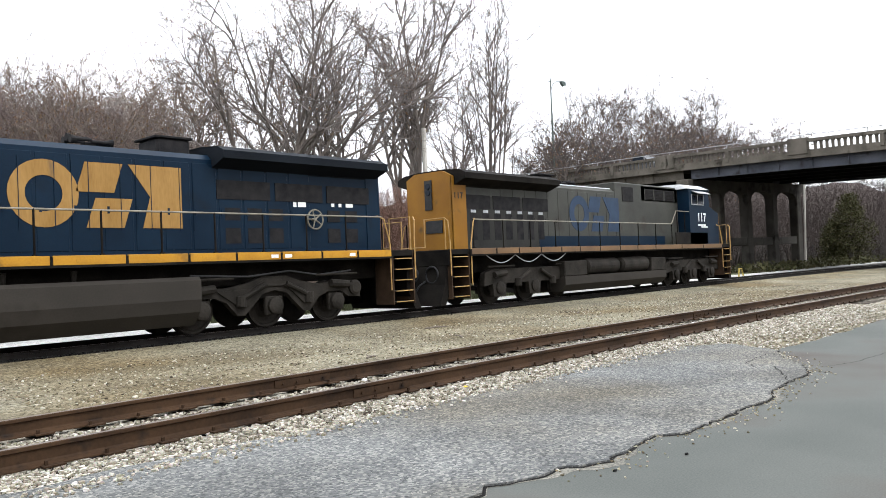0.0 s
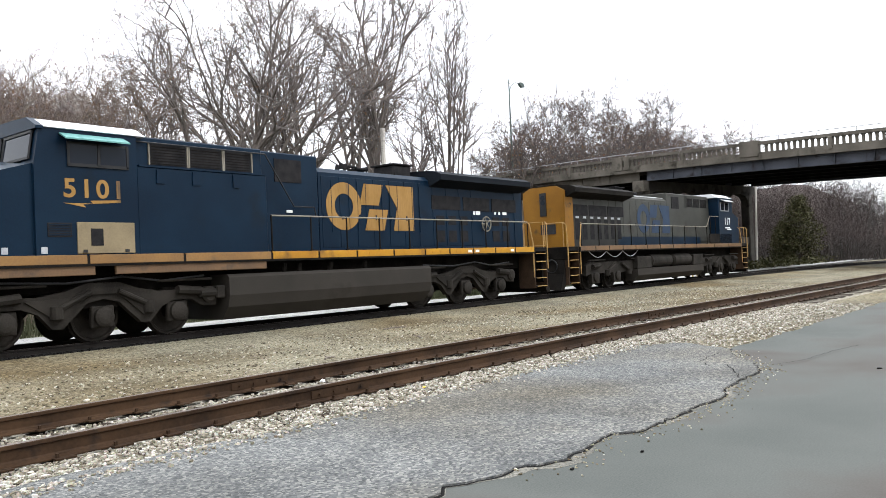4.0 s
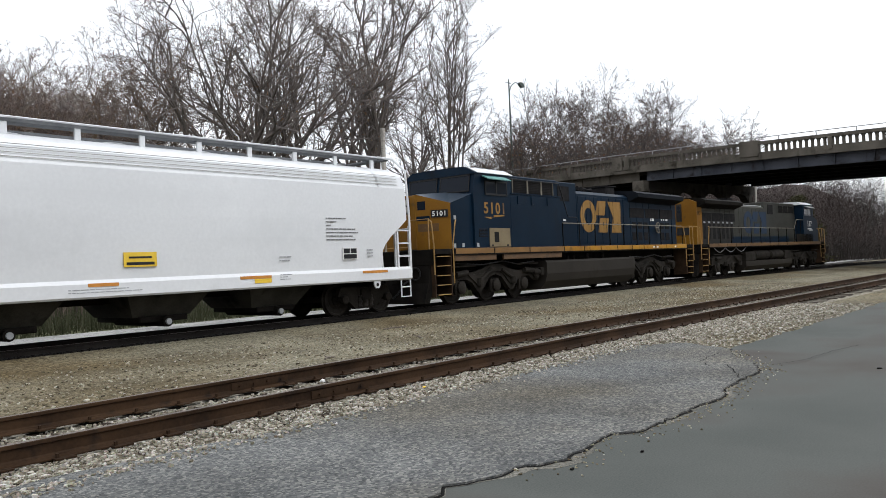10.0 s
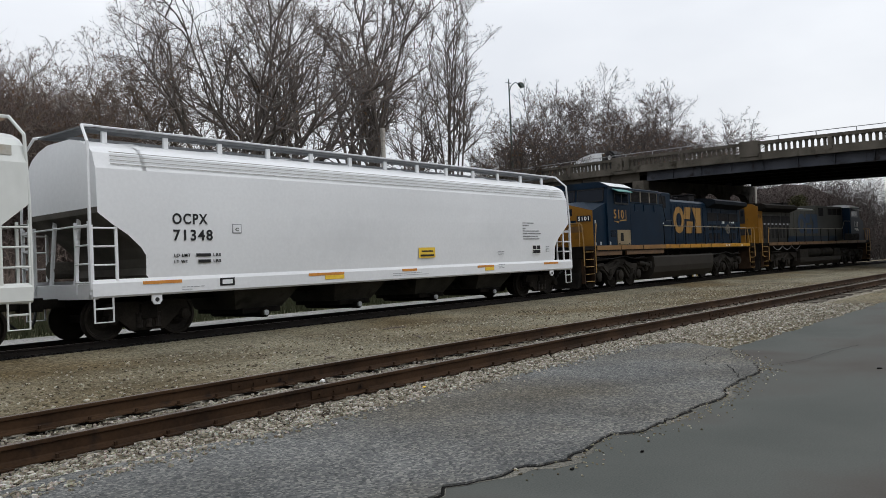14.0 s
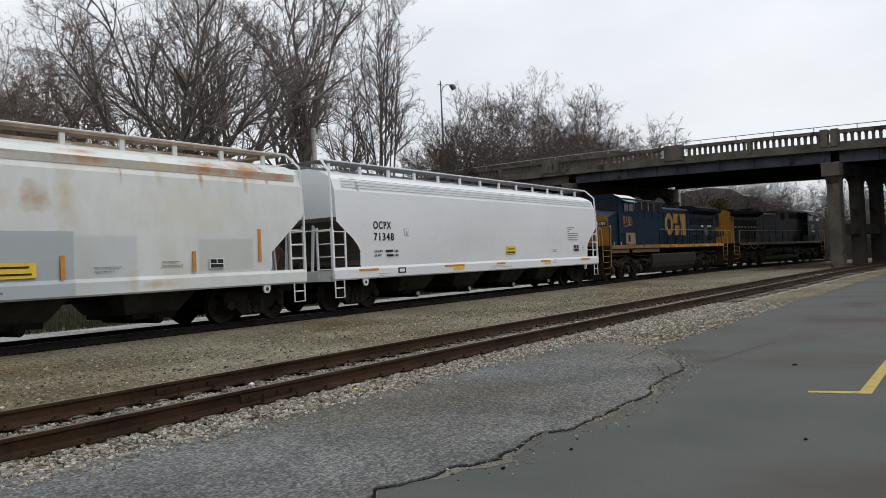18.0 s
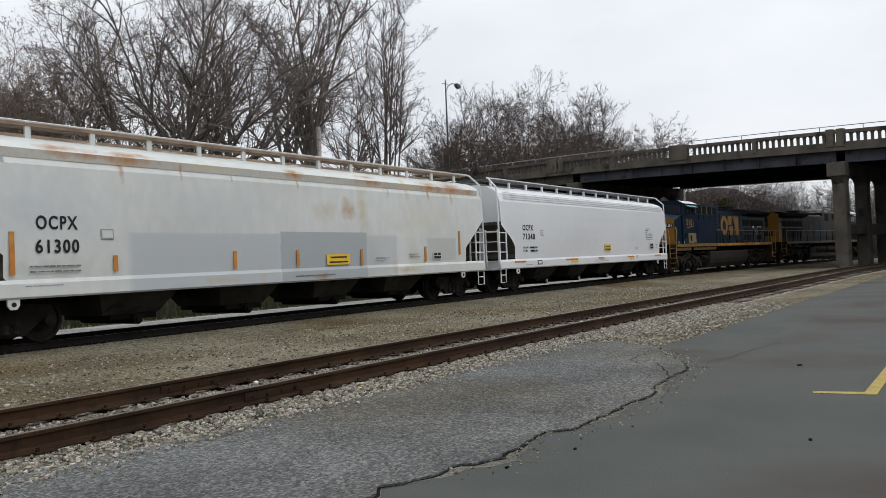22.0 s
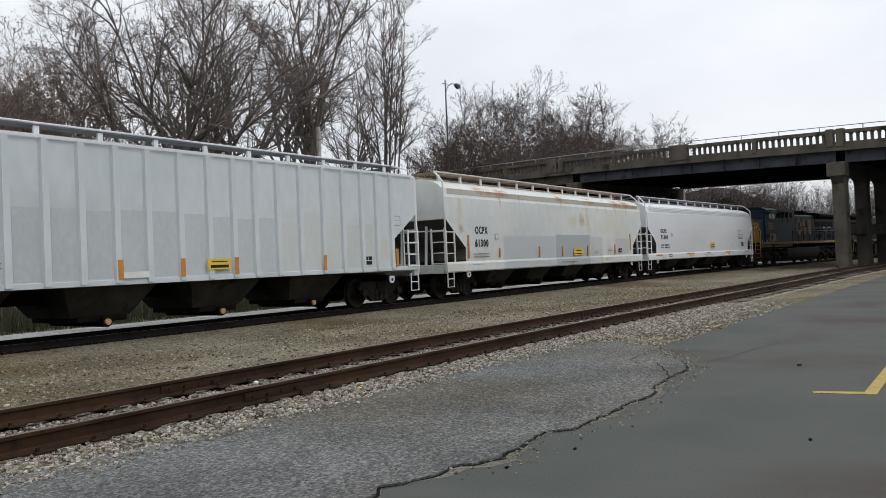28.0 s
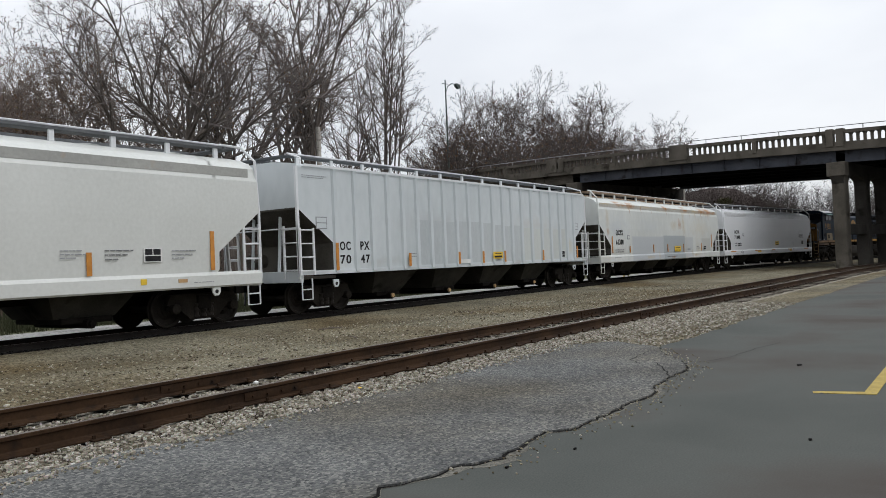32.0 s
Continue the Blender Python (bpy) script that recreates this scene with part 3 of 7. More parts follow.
stones("yard_pebbles", "tan pebbles strewn over the yard", 10500, lambda r: (4 + 34 * r.random() ** 1.2, r.uniform(9.1, 15.7), -0.08), (0.012, 0.045), M_pebble)
def by_crack(r):
    k = int(r.uniform(40, len(crack_line) - 2))
    x, y = crack_line[k]
    return x + r.normal(0, 0.1), y - abs(r.normal(0, 0.17)), 0.002


stones("crack_pebbles", "tiny pale pebbles strewn along the pavement crack", 420, by_crack, (0.006, 0.022), M_pebble)
# stones as dark as the bed: oil plus the train's shade as colour
stones("oily_stones", "oily ballast, coloured darker for the shade under the train", 3500, lambda r: along(MAIN, r.uniform(4, 55), 16.36 - abs(r.normal(0, 0.11)), 0.035), (0.035, 0.08), M_dark_stone)


def rail_outline(y, foot, top):
    h = top - foot
    return [(y - 0.07, foot), (y + 0.07, foot), (y + 0.07, foot + 0.012), (y + 0.02, foot + 0.03), (y + 0.009, foot + 0.05), (y + 0.009, top - 0.045), (y + 0.036, top - 0.034), (y + 0.036, top - 0.006),
            (y + 0.03, top), (y - 0.03, top), (y - 0.036, top - 0.006), (y - 0.036, top - 0.034), (y - 0.009, top - 0.045), (y - 0.009, foot + 0.05), (y - 0.02, foot + 0.03), (y - 0.07, foot + 0.012)]


def railway(name, label, line, foot, top, rail_m, top_m, bed_m, ties, seed, bed, bury=0.0):
    tk = thing(name, label, "railway track")
    tagged(tk, kind="structure")
    r = random.Random(seed)
    bm = bmesh.new()
    line.sweep(bm, [(-1.75, -0.09), (-0.95, bed), (0.95, bed), (1.75, -0.09), (1.75, -0.2), (-1.75, -0.2)])
    part("ballast_bed", bm, bed_m, tk)
    for d in (-0.7525, 0.7525):
        bm = bmesh.new()
        for f in line.sweep(bm, rail_outline(d, foot, top)):
            if abs(f.normal.z) > 0.8 and f.calc_center_median().z > top - 0.004:
                f.material_index = 1
        rail = part("rail", bm, (rail_m, top_m), tk)
        for x in (6.5, 18.4, 30.3):
            bm = bmesh.new()
            for w in (-1, 1):
                box(bm, -0.45, 0.45, 0.012 * w - 0.012, 0.012 * w + 0.012, foot + 0.045, top - 0.05)
                for k in range(4):
                    rod(bm, (-0.33 + 0.22 * k, 0.02 * w, foot + 0.085), (-0.33 + 0.22 * k, 0.045 * w, foot + 0.085), 0.018, 6)
            part("joint_bar", bm, rail_m, rail, "", line.beside(x, d, 0))
    bm = bmesh.new()
    box(bm, -0.115, 0.115, -1.3, 1.3, -0.15, 0.0, 0.012)
    tie = mesh_of("tie", bm, M_tie)
    bm = bmesh.new()
    for w in (-1, 1):
        box(bm, -0.09, 0.09, w * 0.7525 - 0.15, w * 0.7525 + 0.15, 0.0, 0.014)
        for a, b in ((-0.05, -0.085), (0.05, 0.085)):
            box(bm, a - 0.012, a + 0.012, w * 0.7525 + b - 0.012, w * 0.7525 + b + 0.012, 0.0, 0.05)
    plate = mesh_of("tie_plate", bm, rail_m)
    x = ties[0]
    while x < ties[1]:
        part("tie", tie, None, tk, "", line.beside(x, r.uniform(-0.06, 0.06), foot - bury + r.uniform(-0.012, 0.0), r.uniform(-1.5, 1.5)))
        if x < 42:
            part("tie_plate", plate, None, tk, "", line.beside(x, 0, foot))
        x += 0.53 + r.uniform(-0.03, 0.03)
    return tk


railway("track_siding", "rusty siding track half buried in pale ballast", SIDING, -0.02, 0.165, M_rail, M_rail_top, M_ballast, (-2, 90), 1, -0.06, 0.03)
railway("track_main", "oily main track, its ballast coloured darker for the train's shade", MAIN, 0.02, RAIL_TOP, M_dark_rail, M_rail_top, M_shaded_oily, (0, 100), 2, 0.02)
bm = bmesh.new()
MAIN.sweep(bm, [(-2.95, -0.082), (-1.95, -0.01), (-1.2, 0.045), (-1.05, 0.035), (-1.05, -0.2), (-2.95, -0.2)])
tagged(part("gravel_shoulder", bm, M_gravel), "tan gravel heaped against the main track", "ground", kind="structure")

# loose stones and litter that stand out
for x, y, z, s, m, lab in ((16.79, 7.79, -0.04, 0.055, M_letter_white, "single white stone between the siding rails"), (7.35, 8.2, -0.04, 0.045, M_letter_white, "small white stone beside the rail"),
                           (7.56, 6.55, -0.05, 0.035, M_placard, "yellow-painted stone in the pale ballast")):
    bm = bmesh.new()
    bmesh.ops.create_icosphere(bm, subdivisions=1, radius=s)
    for v in bm.verts:
        v.co *= random.uniform(0.7, 1.1)
        v.co.z *= 0.7
    ob = tagged(part("loose_stone", bm, m), lab, "stone")
    ob.location = (x, y, z + s * 0.4)
for x, y, rz, n in ((9.59, 10.5, 20, 0.3), (15.0, 13.9, -10, 0.7), (6.2, 9.3, 12, 0.5), (20.3, 13.0, 30, 0.6), (5.9, 9.9, 3, 0.35), (13.2, 11.5, 50, 0.4)):
    bm = bmesh.new()
    bent_rod(bm, [(-n / 2, 0, 0), (0, 0.04, 0.01), (n / 2, -0.02, 0)], 0.018, 5)
    rod(bm, (0, 0.03, 0.01), (n / 5, 0.12, 0.03), 0.01, 4)
    ob = tagged(part("fallen_stick", bm, M_bark), "dark fallen stick lying on the gravel", "stick", "litter on the gravel")
    ob.matrix_basis = pose(x, y, -0.062, 0, 0, rz)
for x, y, s in ((10.75, 2.04, 0.03), (6.6, 1.2, 0.015), (6.2, 0.55, 0.012), (4.9, 2.9, 0.012), (5.6, 2.7, 0.012)):
    bm = bmesh.new()
    prism(bm, [(s * 1.6 * math.cos(a) * random.uniform(0.6, 1.2), s * math.sin(a) * random.uniform(0.6, 1.2)) for a in [k * math.pi / 4 for k in range(8)]], 0.0, 0.012, "z")
    ob = tagged(part("dead_leaf", bm, M_crack), "curled dark dead leaf on the asphalt", "leaf", "litter on the lot")
    ob.location = (x, y, 0.001)
# bent marker frame beside the main track
mk = thing("derail_marker", "bent pale yellow steel marker frame beside the track", "track marker", at=pose(49.3, 19.7, 0))
bm = bmesh.new()
bent_rod(bm, [(0, 0, -0.05), (0.1, 0, 0.55), (0.5, 0, 0.55), (0.75, 0, 0.1)], 0.05, 6)
part("frame", bm, M_yellow_line, mk)
block("base", (-0.1, 1.6, -0.08, 0.08, -0.04, 0.06), M_letter_white, mk)
# ---- diesel engines ----
M_sooty_grey = surface("sooty_grey_paint", (0.0128, 0.0124, 0.0112), (0.0272, 0.0264, 0.0232), 0.8, 30, 0.7, 0, 0.04, spec=0.15)
M_engine_truck = surface("dusty_engine_truck_steel", (0.0102, 0.00888, 0.0072), (0.0276, 0.024, 0.0198), 2, 30, 0.8, 0.1, 0.2, spec=0.12)
M_sooty_blue = surface("sooty_blue_black_paint", (0.0035, 0.0048, 0.007), (0.008, 0.0105, 0.0145), 0.8, 30, 0.7, 0, 0.04, spec=0.08)
M_rusty = surface("rusty_brown_steel", (0.022, 0.014, 0.009), (0.055, 0.034, 0.021), 2, 30, 0.85, 0.1, 0.2, spec=0.1)
M_nose_grime = surface("grimy_nose_paint", (0.075, 0.038, 0.012), (0.12, 0.06, 0.014), 3, 30, 0.8, 0, 0.05)
M_dull_stripe = surface("dull_orange_stripe", (0.12, 0.058, 0.012), (0.2, 0.1, 0.02), 1.2, 25, 0.6, spot=(0.06, 0.034, 0.014), spots=0.4, spot_scale=2)
M_skirt = surface("rust_stained_orange_paint", (0.06, 0.031, 0.012), (0.115, 0.06, 0.022), 1.4, 25, 0.7, spot=(0.03, 0.02, 0.012), spots=0.4, spot_scale=2.5)


def engine(name, label, scheme, at):
    """A six-axle road engine, cab towards +x, 22.3 m between coupler faces. scheme names the paints and the side that is seen."""
    e = thing(name, label, "locomotive", "coupled locomotives", at)
    hood, cabp, endp, low, mark, pane_side = scheme["hood"], scheme["cab"], scheme["end"], scheme["low"], scheme["mark"], scheme["side"]
    s = pane_side  # +1: left side shows, -1: right side
    # frame and deck
    bm = bmesh.new()
    box(bm, -10.3, 10.3, -1.5, 1.5, 1.84, 2.0, 0.01)
    box(bm, -9.6, 9.6, -0.75, 0.75, 1.25, 1.84, 0.02)
    part("underframe", bm, M_under, e)
    for y in (-1.53, 1.53):
        bm = bmesh.new()
        if y * s > 0:
            edges = [-9.45, -8.2, -7.0, -5.75, -4.5, -3.3, -1.9, -0.4, 1.0, 2.55, 5.0, 7.2, 9.35]
            for a, b in zip(edges, edges[1:]):
                block("sill_stripe", (a + 0.03, b - 0.03, y - 0.03, y + 0.03, 1.83, 2.015), M_dull_stripe if s > 0 and a > 2 else scheme["stripe"], e, "", 0.006)
            if s > 0:
                for k, (a, b) in enumerate(zip(edges[:9], edges[1:9])):
                    q = (a + b) / 2
                    block("reflector", (q - 0.32, q + 0.28, y + 0.03, y + 0.036, 1.88, 1.95), M_stripe, e, "yellow reflector strip")
                for q in (-5.95, -5.55, -8.0):
                    block("reflector", (q - 0.1, q + 0.1, y + 0.03, y + 0.036, 1.87, 1.95), M_letter_white, e, "small white reflector")
        box(bm, -9.5, 9.4, y - 0.025, y + 0.025, 1.78, 1.99)
        part("side_sill", bm, M_under, e)
    if s > 0:
        for a, b in ((2.7, 6.6), (7.05, 9.35)):
            block("skirt", (a, b, 1.44, 1.52, 1.6, 1.82), scheme["skirt"], e, "grimy skirt plate under the stripe", 0.01)
    # nose: wedge-shaped in plan, its ridge sloping down from the cab
    bm = bmesh.new()
    plan = [(8.15, -1.42, 3.84), (9.35, -1.42, 3.48), (9.82, -0.36, 3.82), (9.82, 0.36, 3.82), (9.35, 1.42, 3.48), (8.15, 1.42, 3.84)]
    foot, head = [bm.verts.new((x, y, 2.0)) for x, y, z in plan], [bm.verts.new(p) for p in plan]
    ridge = [bm.verts.new((8.15, y, 3.97)) for y in (-0.36, 0.36)]
    fs = [bm.faces.new(foot[::-1]), bm.faces.new((head[0], head[1], head[2], ridge[0])), bm.faces.new((ridge[0], head[2], head[3], ridge[1])), bm.faces.new((ridge[1], head[3], head[4], head[5]))]
    fs += [bm.faces.new((foot[k], foot[k + 1], head[k + 1], head[k])) for k in range(5)]
    bmesh.ops.recalc_face_normals(bm, faces=fs)
    for f in fs[1:4]:
        f.material_index = 1
    nose = part("nose", bm, (cabp, M_roof_blue), e)

    def on_nose(name, side, u0, u1, z0, z1, thick, material, parent, label="", back=0.0, drop=0.0):
        """A plate on a slanted nose face: u runs from the outer corner to the door, drop lowers its outer top corner."""
        a, b, out = Vector((9.35, 1.42 * side, 0)), Vector((9.82, 0.36 * side, 0)), Vector((0.914, 0.405 * side, 0))
        bm = bmesh.new()
        vs = [bm.verts.new(a.lerp(b, u) + out * d + Vector((0, 0, z))) for d in (back, thick) for u, z in ((u0, z0), (u1, z0), (u1, z1), (u0, z1 - drop))]
        fs = [bm.faces.new([vs[k] for k in q]) for q in ((0, 1, 2, 3), (4, 5, 6, 7), (0, 1, 5, 4), (1, 2, 6, 5), (2, 3, 7, 6), (3, 0, 4, 7))]
        bmesh.ops.recalc_face_normals(bm, faces=fs)
        return part(name, bm, material, parent, label)

    for w in (-1, 1):
        on_nose("nose_face", w, 0.0, 1.0, 2.0, 3.815, 0.012, M_yellow, nose, "slanted yellow nose face", 0.0, 0.33)
        nb = on_nose("number_board", w, 0.07, 0.56, 3.04, 3.28, 0.05, M_black, e, "black number board with pale digits", 0.005)
        if s > 0 and w > 0:
            digits = lettering("5101", nb, M_letter_white, 0.16, 0.6, 3.08, 3.24, 0.0, 1, "pale number 5101")
            digits.matrix_basis = Matrix(((0.405, 0.914, 0, 9.35 + 0.914 * 0.052), (-0.914, 0.405, 0, 1.42 + 0.405 * 0.052), (0, 0, 1, 0), (0, 0, 0, 1)))
        if s > 0:
            on_nose("nose_emblem", w, 0.6, 0.99, 2.95, 3.1, 0.018, M_blue, nose, "faded dark blue emblem shape", 0.012)
            on_nose("nose_emblem", w, 0.35, 0.95, 2.6, 2.85, 0.018, M_nose_grime, nose, "faded dark blue emblem shape", 0.012)
        on_nose("nose_window", w, 0.72, 0.95, 3.3, 3.58, 0.02, M_cab_glass, nose, "small dark nose window", 0.012)
    block("nose_door", (9.8, 9.845, -0.355, 0.355, 2.03, 3.8), M_yellow, nose, "yellow nose door", 0.01)
    hl = block("headlight_housing", (9.845, 9.93, -0.12, 0.14, 3.2, 3.72), M_black, e, "", 0.02)
    for z in (3.34, 3.58):
        bm = bmesh.new()
        lathe(bm, [(9.93, 0.1), (9.945, 0.095), (9.95, 0.02)], (0, 0.01, z), "x", 14)
        part("headlight", bm, M_lens, hl, "round glass headlight")
    # cab
    bm = bmesh.new()
    prism(bm, [(6.05, 2.0), (8.2, 2.0), (8.2, 3.84), (8.08, 4.56), (6.05, 4.56)], -1.5, 1.5)
    cab = part("cab", bm, cabp, e)
    bm = bmesh.new()
    prism(bm, [(-1.54, 4.545), (-1.15, 4.75), (-0.5, 4.77), (0.5, 4.77), (1.15, 4.75), (1.54, 4.545), (1.5, 4.535), (-1.5, 4.535)], 5.85, 8.02, "x")
    # the roof takes a pale grey-white, far lighter than the cab's paint
    part("cab_roof", bm, M_roof_pale, cab, "pale grey-white cab roof")
    bm = bmesh.new()
    prism(bm, [(-1.55, 4.5), (-1.55, 4.555), (-1.15, 4.76), (-0.5, 4.78), (0.5, 4.78), (1.15, 4.76), (1.55, 4.555), (1.55, 4.5)], 8.02, 8.17, "x")
    part("roof_brow", bm, cabp, cab)
    for y0, y1 in ((-1.3, -0.1), (0.1, 1.3)):
        bm = bmesh.new()
        prism(bm, [(8.196, 3.95), (8.215, 3.95), (8.125, 4.47), (8.106, 4.47)], y0, y1)
        pane = part("windshield", bm, M_cab_glass, cab, "dark windshield pane")
        bm = bmesh.new()
        for q0, q1, z in ((y0 - 0.04, y1 + 0.04, 3.93), (y0 - 0.04, y1 + 0.04, 4.46)):
            xx = 8.215 - (z - 3.95) * 0.17
            box(bm, xx - 0.02, xx + 0.025, q0, q1, z - 0.02, z + 0.03)
        for q in (y0 - 0.02, y1 + 0.02):
            rod(bm, (8.22, q, 3.93), (8.13, q, 4.48), 0.025, 4)
        part("gasket", bm, M_black, pane)
    for y in (-1.5, 1.5):
        w = 1 if y > 0 else -1
        win = block("side_window", (6.25, 7.55, y - 0.02, y + 0.02, 3.82, 4.3), M_black, cab, "sliding cab side window", 0.01)
        for a, b in ((6.3, 6.86), (6.94, 7.5)):
            block("pane", (a, b, y + 0.02 * w - 0.004, y + 0.02 * w + 0.004, 3.87, 4.25), M_cab_glass, win)
        bm = bmesh.new()
        for q in (6.27, 6.9, 7.53):
            box(bm, q - 0.025, q + 0.025, y + 0.024 * w - 0.012, y + 0.024 * w + 0.012, 3.82, 4.3)
        box(bm, 6.25, 7.55, y + 0.024 * w - 0.012, y + 0.024 * w + 0.012, 3.8, 3.85)
        part("window_frame", bm, scheme["frame"], win)
        bm = bmesh.new()
        prism(bm, [(y + 0.01 * w, 4.46), (y + 0.30 * w, 4.33), (y + 0.30 * w, 4.30), (y + 0.01 * w, 4.43)], 6.35, 7.7, "x")
        part("sunshade", bm, scheme["awning"], cab, scheme["awning_label"])
    if s > 0:
        lettering("5101", cab, M_letter_yellow, 6.45, 7.64, 3.17, 3.56, 1.505, 1, "yellow number 5101")
        bm = bmesh.new()
        prism(bm, [(7.66, 3.06), (7.2, 2.98), (7.25, 3.04), (6.45, 3.1), (6.45, 3.15), (7.1, 3.12), (7.05, 3.06)], 1.5, 1.508)
        part("lightning_mark", bm, M_letter_yellow, cab)
        locker = block("locker_door", (6.16, 7.4, 1.5, 1.525, 2.04, 2.68), M_tan, cab, "tan-painted locker door", 0.008)
        block("locker_vent", (6.86, 7.12, 1.525, 1.532, 2.2, 2.55), M_dark_louver, locker)
        for q in (6.3, 7.2):
            block("latch", (q, q + 0.09, 1.525, 1.54, 2.06, 2.12), M_black, locker)
        v = block("vent_grille", (7.5, 7.98, 1.5, 1.515, 2.38, 2.66), M_dark_louver, cab, "dark louvred grille", 0.005)
        for k in range(5):
            block("slat", (7.52, 7.96, 1.515, 1.525, 2.41 + 0.05 * k, 2.43 + 0.05 * k), cabp, v)
        for q, z, c in ((8.75, 2.05, M_letter_pale), (8.05, 2.05, M_letter_pale), (9.15, 2.95, M_letter_pale), (9.2, 2.04, M_letter_pale)):
            block("notice", (q - 0.06, q + 0.06, 1.42 if q > 8.2 else 1.5, 1.428 if q > 8.2 else 1.508, z, z + 0.13), c, cab)
    else:
        lettering("117", cab, M_letter_white, 6.95, 7.75, 3.05, 3.45, -1.505, -1, "white number 117")
        bars(cab, [(6.9, 7.7, 2.86, 2.93), (7.2, 7.9, 2.78, 2.84)], M_letter_white, -1.504)
        block("step_panel", (4.6, 7.9, -1.5, -1.46, 2.0, 2.55), low, e, "dark panel below the cab", 0.01)
    # electrical cabinet: full width on the left side
    bm = bmesh.new()
    box(bm, 2.6, 6.05, 0.9, 1.5, 2.0, 3.9, 0.02)
    part("equipment_cabinet", bm, hood, e)
    # raised hood behind the cab with its louvres
    bm = bmesh.new()
    box(bm, 0.4, 6.05, -0.95, 0.95, 2.0, 4.62, 0.03)
    box(bm, 2.6, 6.0, -0.95, 1.35, 3.9, 4.58, 0.03)
    raised = part("raised_hood", bm, hood, e)
    for k, (a, b) in enumerate(((4.75, 5.65), (3.8, 4.65), (2.95, 3.7))):
        for side, y in ((1, 1.35), (-1, -0.95)):
            v = block("louvre_panel", (a, b, y - 0.01, y + 0.012, 3.98, 4.44), M_dark_louver, raised)
            for j in range(7):
                block("slat", (a + 0.03, b - 0.03, y - 0.02, y + 0.02, 4.0 + 0.062 * j, 4.018 + 0.062 * j), M_under, v)
            for q in (a - 0.03, b + 0.03):
                block("louvre_post", (q - 0.016, q + 0.016, y - 0.02, y + 0.035, 3.96, 4.46), scheme["post"], raised)
    if s > 0:
        bm = bmesh.new()
        rod(bm, (6.0, 1.42, 4.45), (2.55, 1.42, 4.45), 0.018)
        rod(bm, (2.55, 1.42, 4.45), (1.4, 1.1, 3.2), 0.018)
        rod(bm, (1.4, 1.1, 3.2), (0.7, 1.1, 3.2), 0.018)
        rod(bm, (0.7, 1.1, 3.2), (0.65, 1.1, 2.95), 0.018)
        part("grab_rail", bm, M_black, e)
        block("ledge", (2.6, 6.0, 1.35, 1.52, 3.9, 3.94), hood, e)
        for q in (5.4, 4.5, 3.4):
            block("lift_lug", (q, q + 0.2, 1.5, 1.53, 3.55, 3.85), M_blue, e)
    d = block("hood_door", (1.0, 1.9, 0.95 * s - 0.02, 0.95 * s + 0.02, 3.85, 4.45), M_dark_louver, raised, "dark air-intake screen")
    # main hood with doors
    bm = bmesh.new()
    prism(bm, [(-0.95, 2.0), (-0.95, 4.2), (-0.8, 4.33), (0.8, 4.33), (0.95, 4.2), (0.95, 2.0)], -9.1, 0.4, "x")
    main = part("main_hood", bm, hood, e)
    for k in range(11):
        a = 0.3 - 0.68 * k
        if a - 0.6 < -7.2:
            break
        dr = block("hood_door", (a - 0.62, a, 0.95 * s - 0.012, 0.95 * s + 0.012, 2.12, 4.1), hood, main, "", 0.006)
        block("latch", (a - 0.1, a - 0.05, 0.95 * s - 0.03, 0.95 * s + 0.03, 2.9, 3.05), hood, dr)
    if s < 0:
        block("lower_band", (-5.0, 4.6, -0.967, -0.963, 2.02, 2.42), M_blue, main, "blue band along the foot of the hood")
    # radiator with its overhanging wings
    bm = bmesh.new()
    prism(bm, [(-0.9, 3.9), (-0.97, 4.02), (-1.47, 4.2), (-1.48, 4.38), (-1.2, 4.5), (-0.5, 4.56), (0.5, 4.56), (1.2, 4.5), (1.48, 4.38), (1.47, 4.2), (0.97, 4.02), (0.9, 3.9)], -9.5, -4.3, "x")
    rad = part("radiator", bm, scheme["rad"], e)
    # thin pale strip added to draw the sky's glint on the hood top
    if s < 0:
        block("roof_edge", (-4.2, 0.3, -0.82, -0.7, 4.325, 4.36), M_roof_pale, main, "pale strip standing for the sky's glint along the hood roof")
    for k in range(3):
        block("radiator_screen", (-9.2 + 1.65 * k, -7.7 + 1.65 * k, 0.96 * s - 0.02, 0.96 * s + 0.02, 3.3, 3.75), M_dark_louver, rad)
    # slots and doors low on the rear hood
    for k in range(7):
        a = -8.75 + 0.62 * k
        if s > 0 and k in (2, 3):
            continue
        if s > 0:
            for z0, z1 in ((2.25, 2.62), (2.8, 3.1)):
                block("vent", (a, a + 0.42, 0.95 * s - 0.018, 0.95 * s + 0.018, z0, z1), M_dark_louver, main)
        else:
            block("vent", (a, a + 0.36, 0.95 * s - 0.018, 0.95 * s + 0.018, 2.3, 3.15), M_dark_louver, main, "tall dark vent slot")
            block("notice", (a + 0.05, a + 0.3, 0.95 * s - 0.021, 0.95 * s + 0.021, 3.18, 3.27), M_letter_pale, main)
    if s > 0:
        bm = bmesh.new()
        bent_rod(bm, [(-7.2 + 0.25 * math.cos(math.pi * k / 10), 1.08, 2.85 + 0.25 * math.sin(math.pi * k / 10)) for k in range(21)], 0.022, 6)
        for k in range(5):
            a = 2 * math.pi * k / 5
            rod(bm, (-7.2, 1.08, 2.85), (-7.2 + 0.25 * math.cos(a), 1.08, 2.85 + 0.25 * math.sin(a)), 0.02, 4)
        rod(bm, (-7.2, 0.95, 2.85), (-7.2, 1.1, 2.85), 0.04, 6)
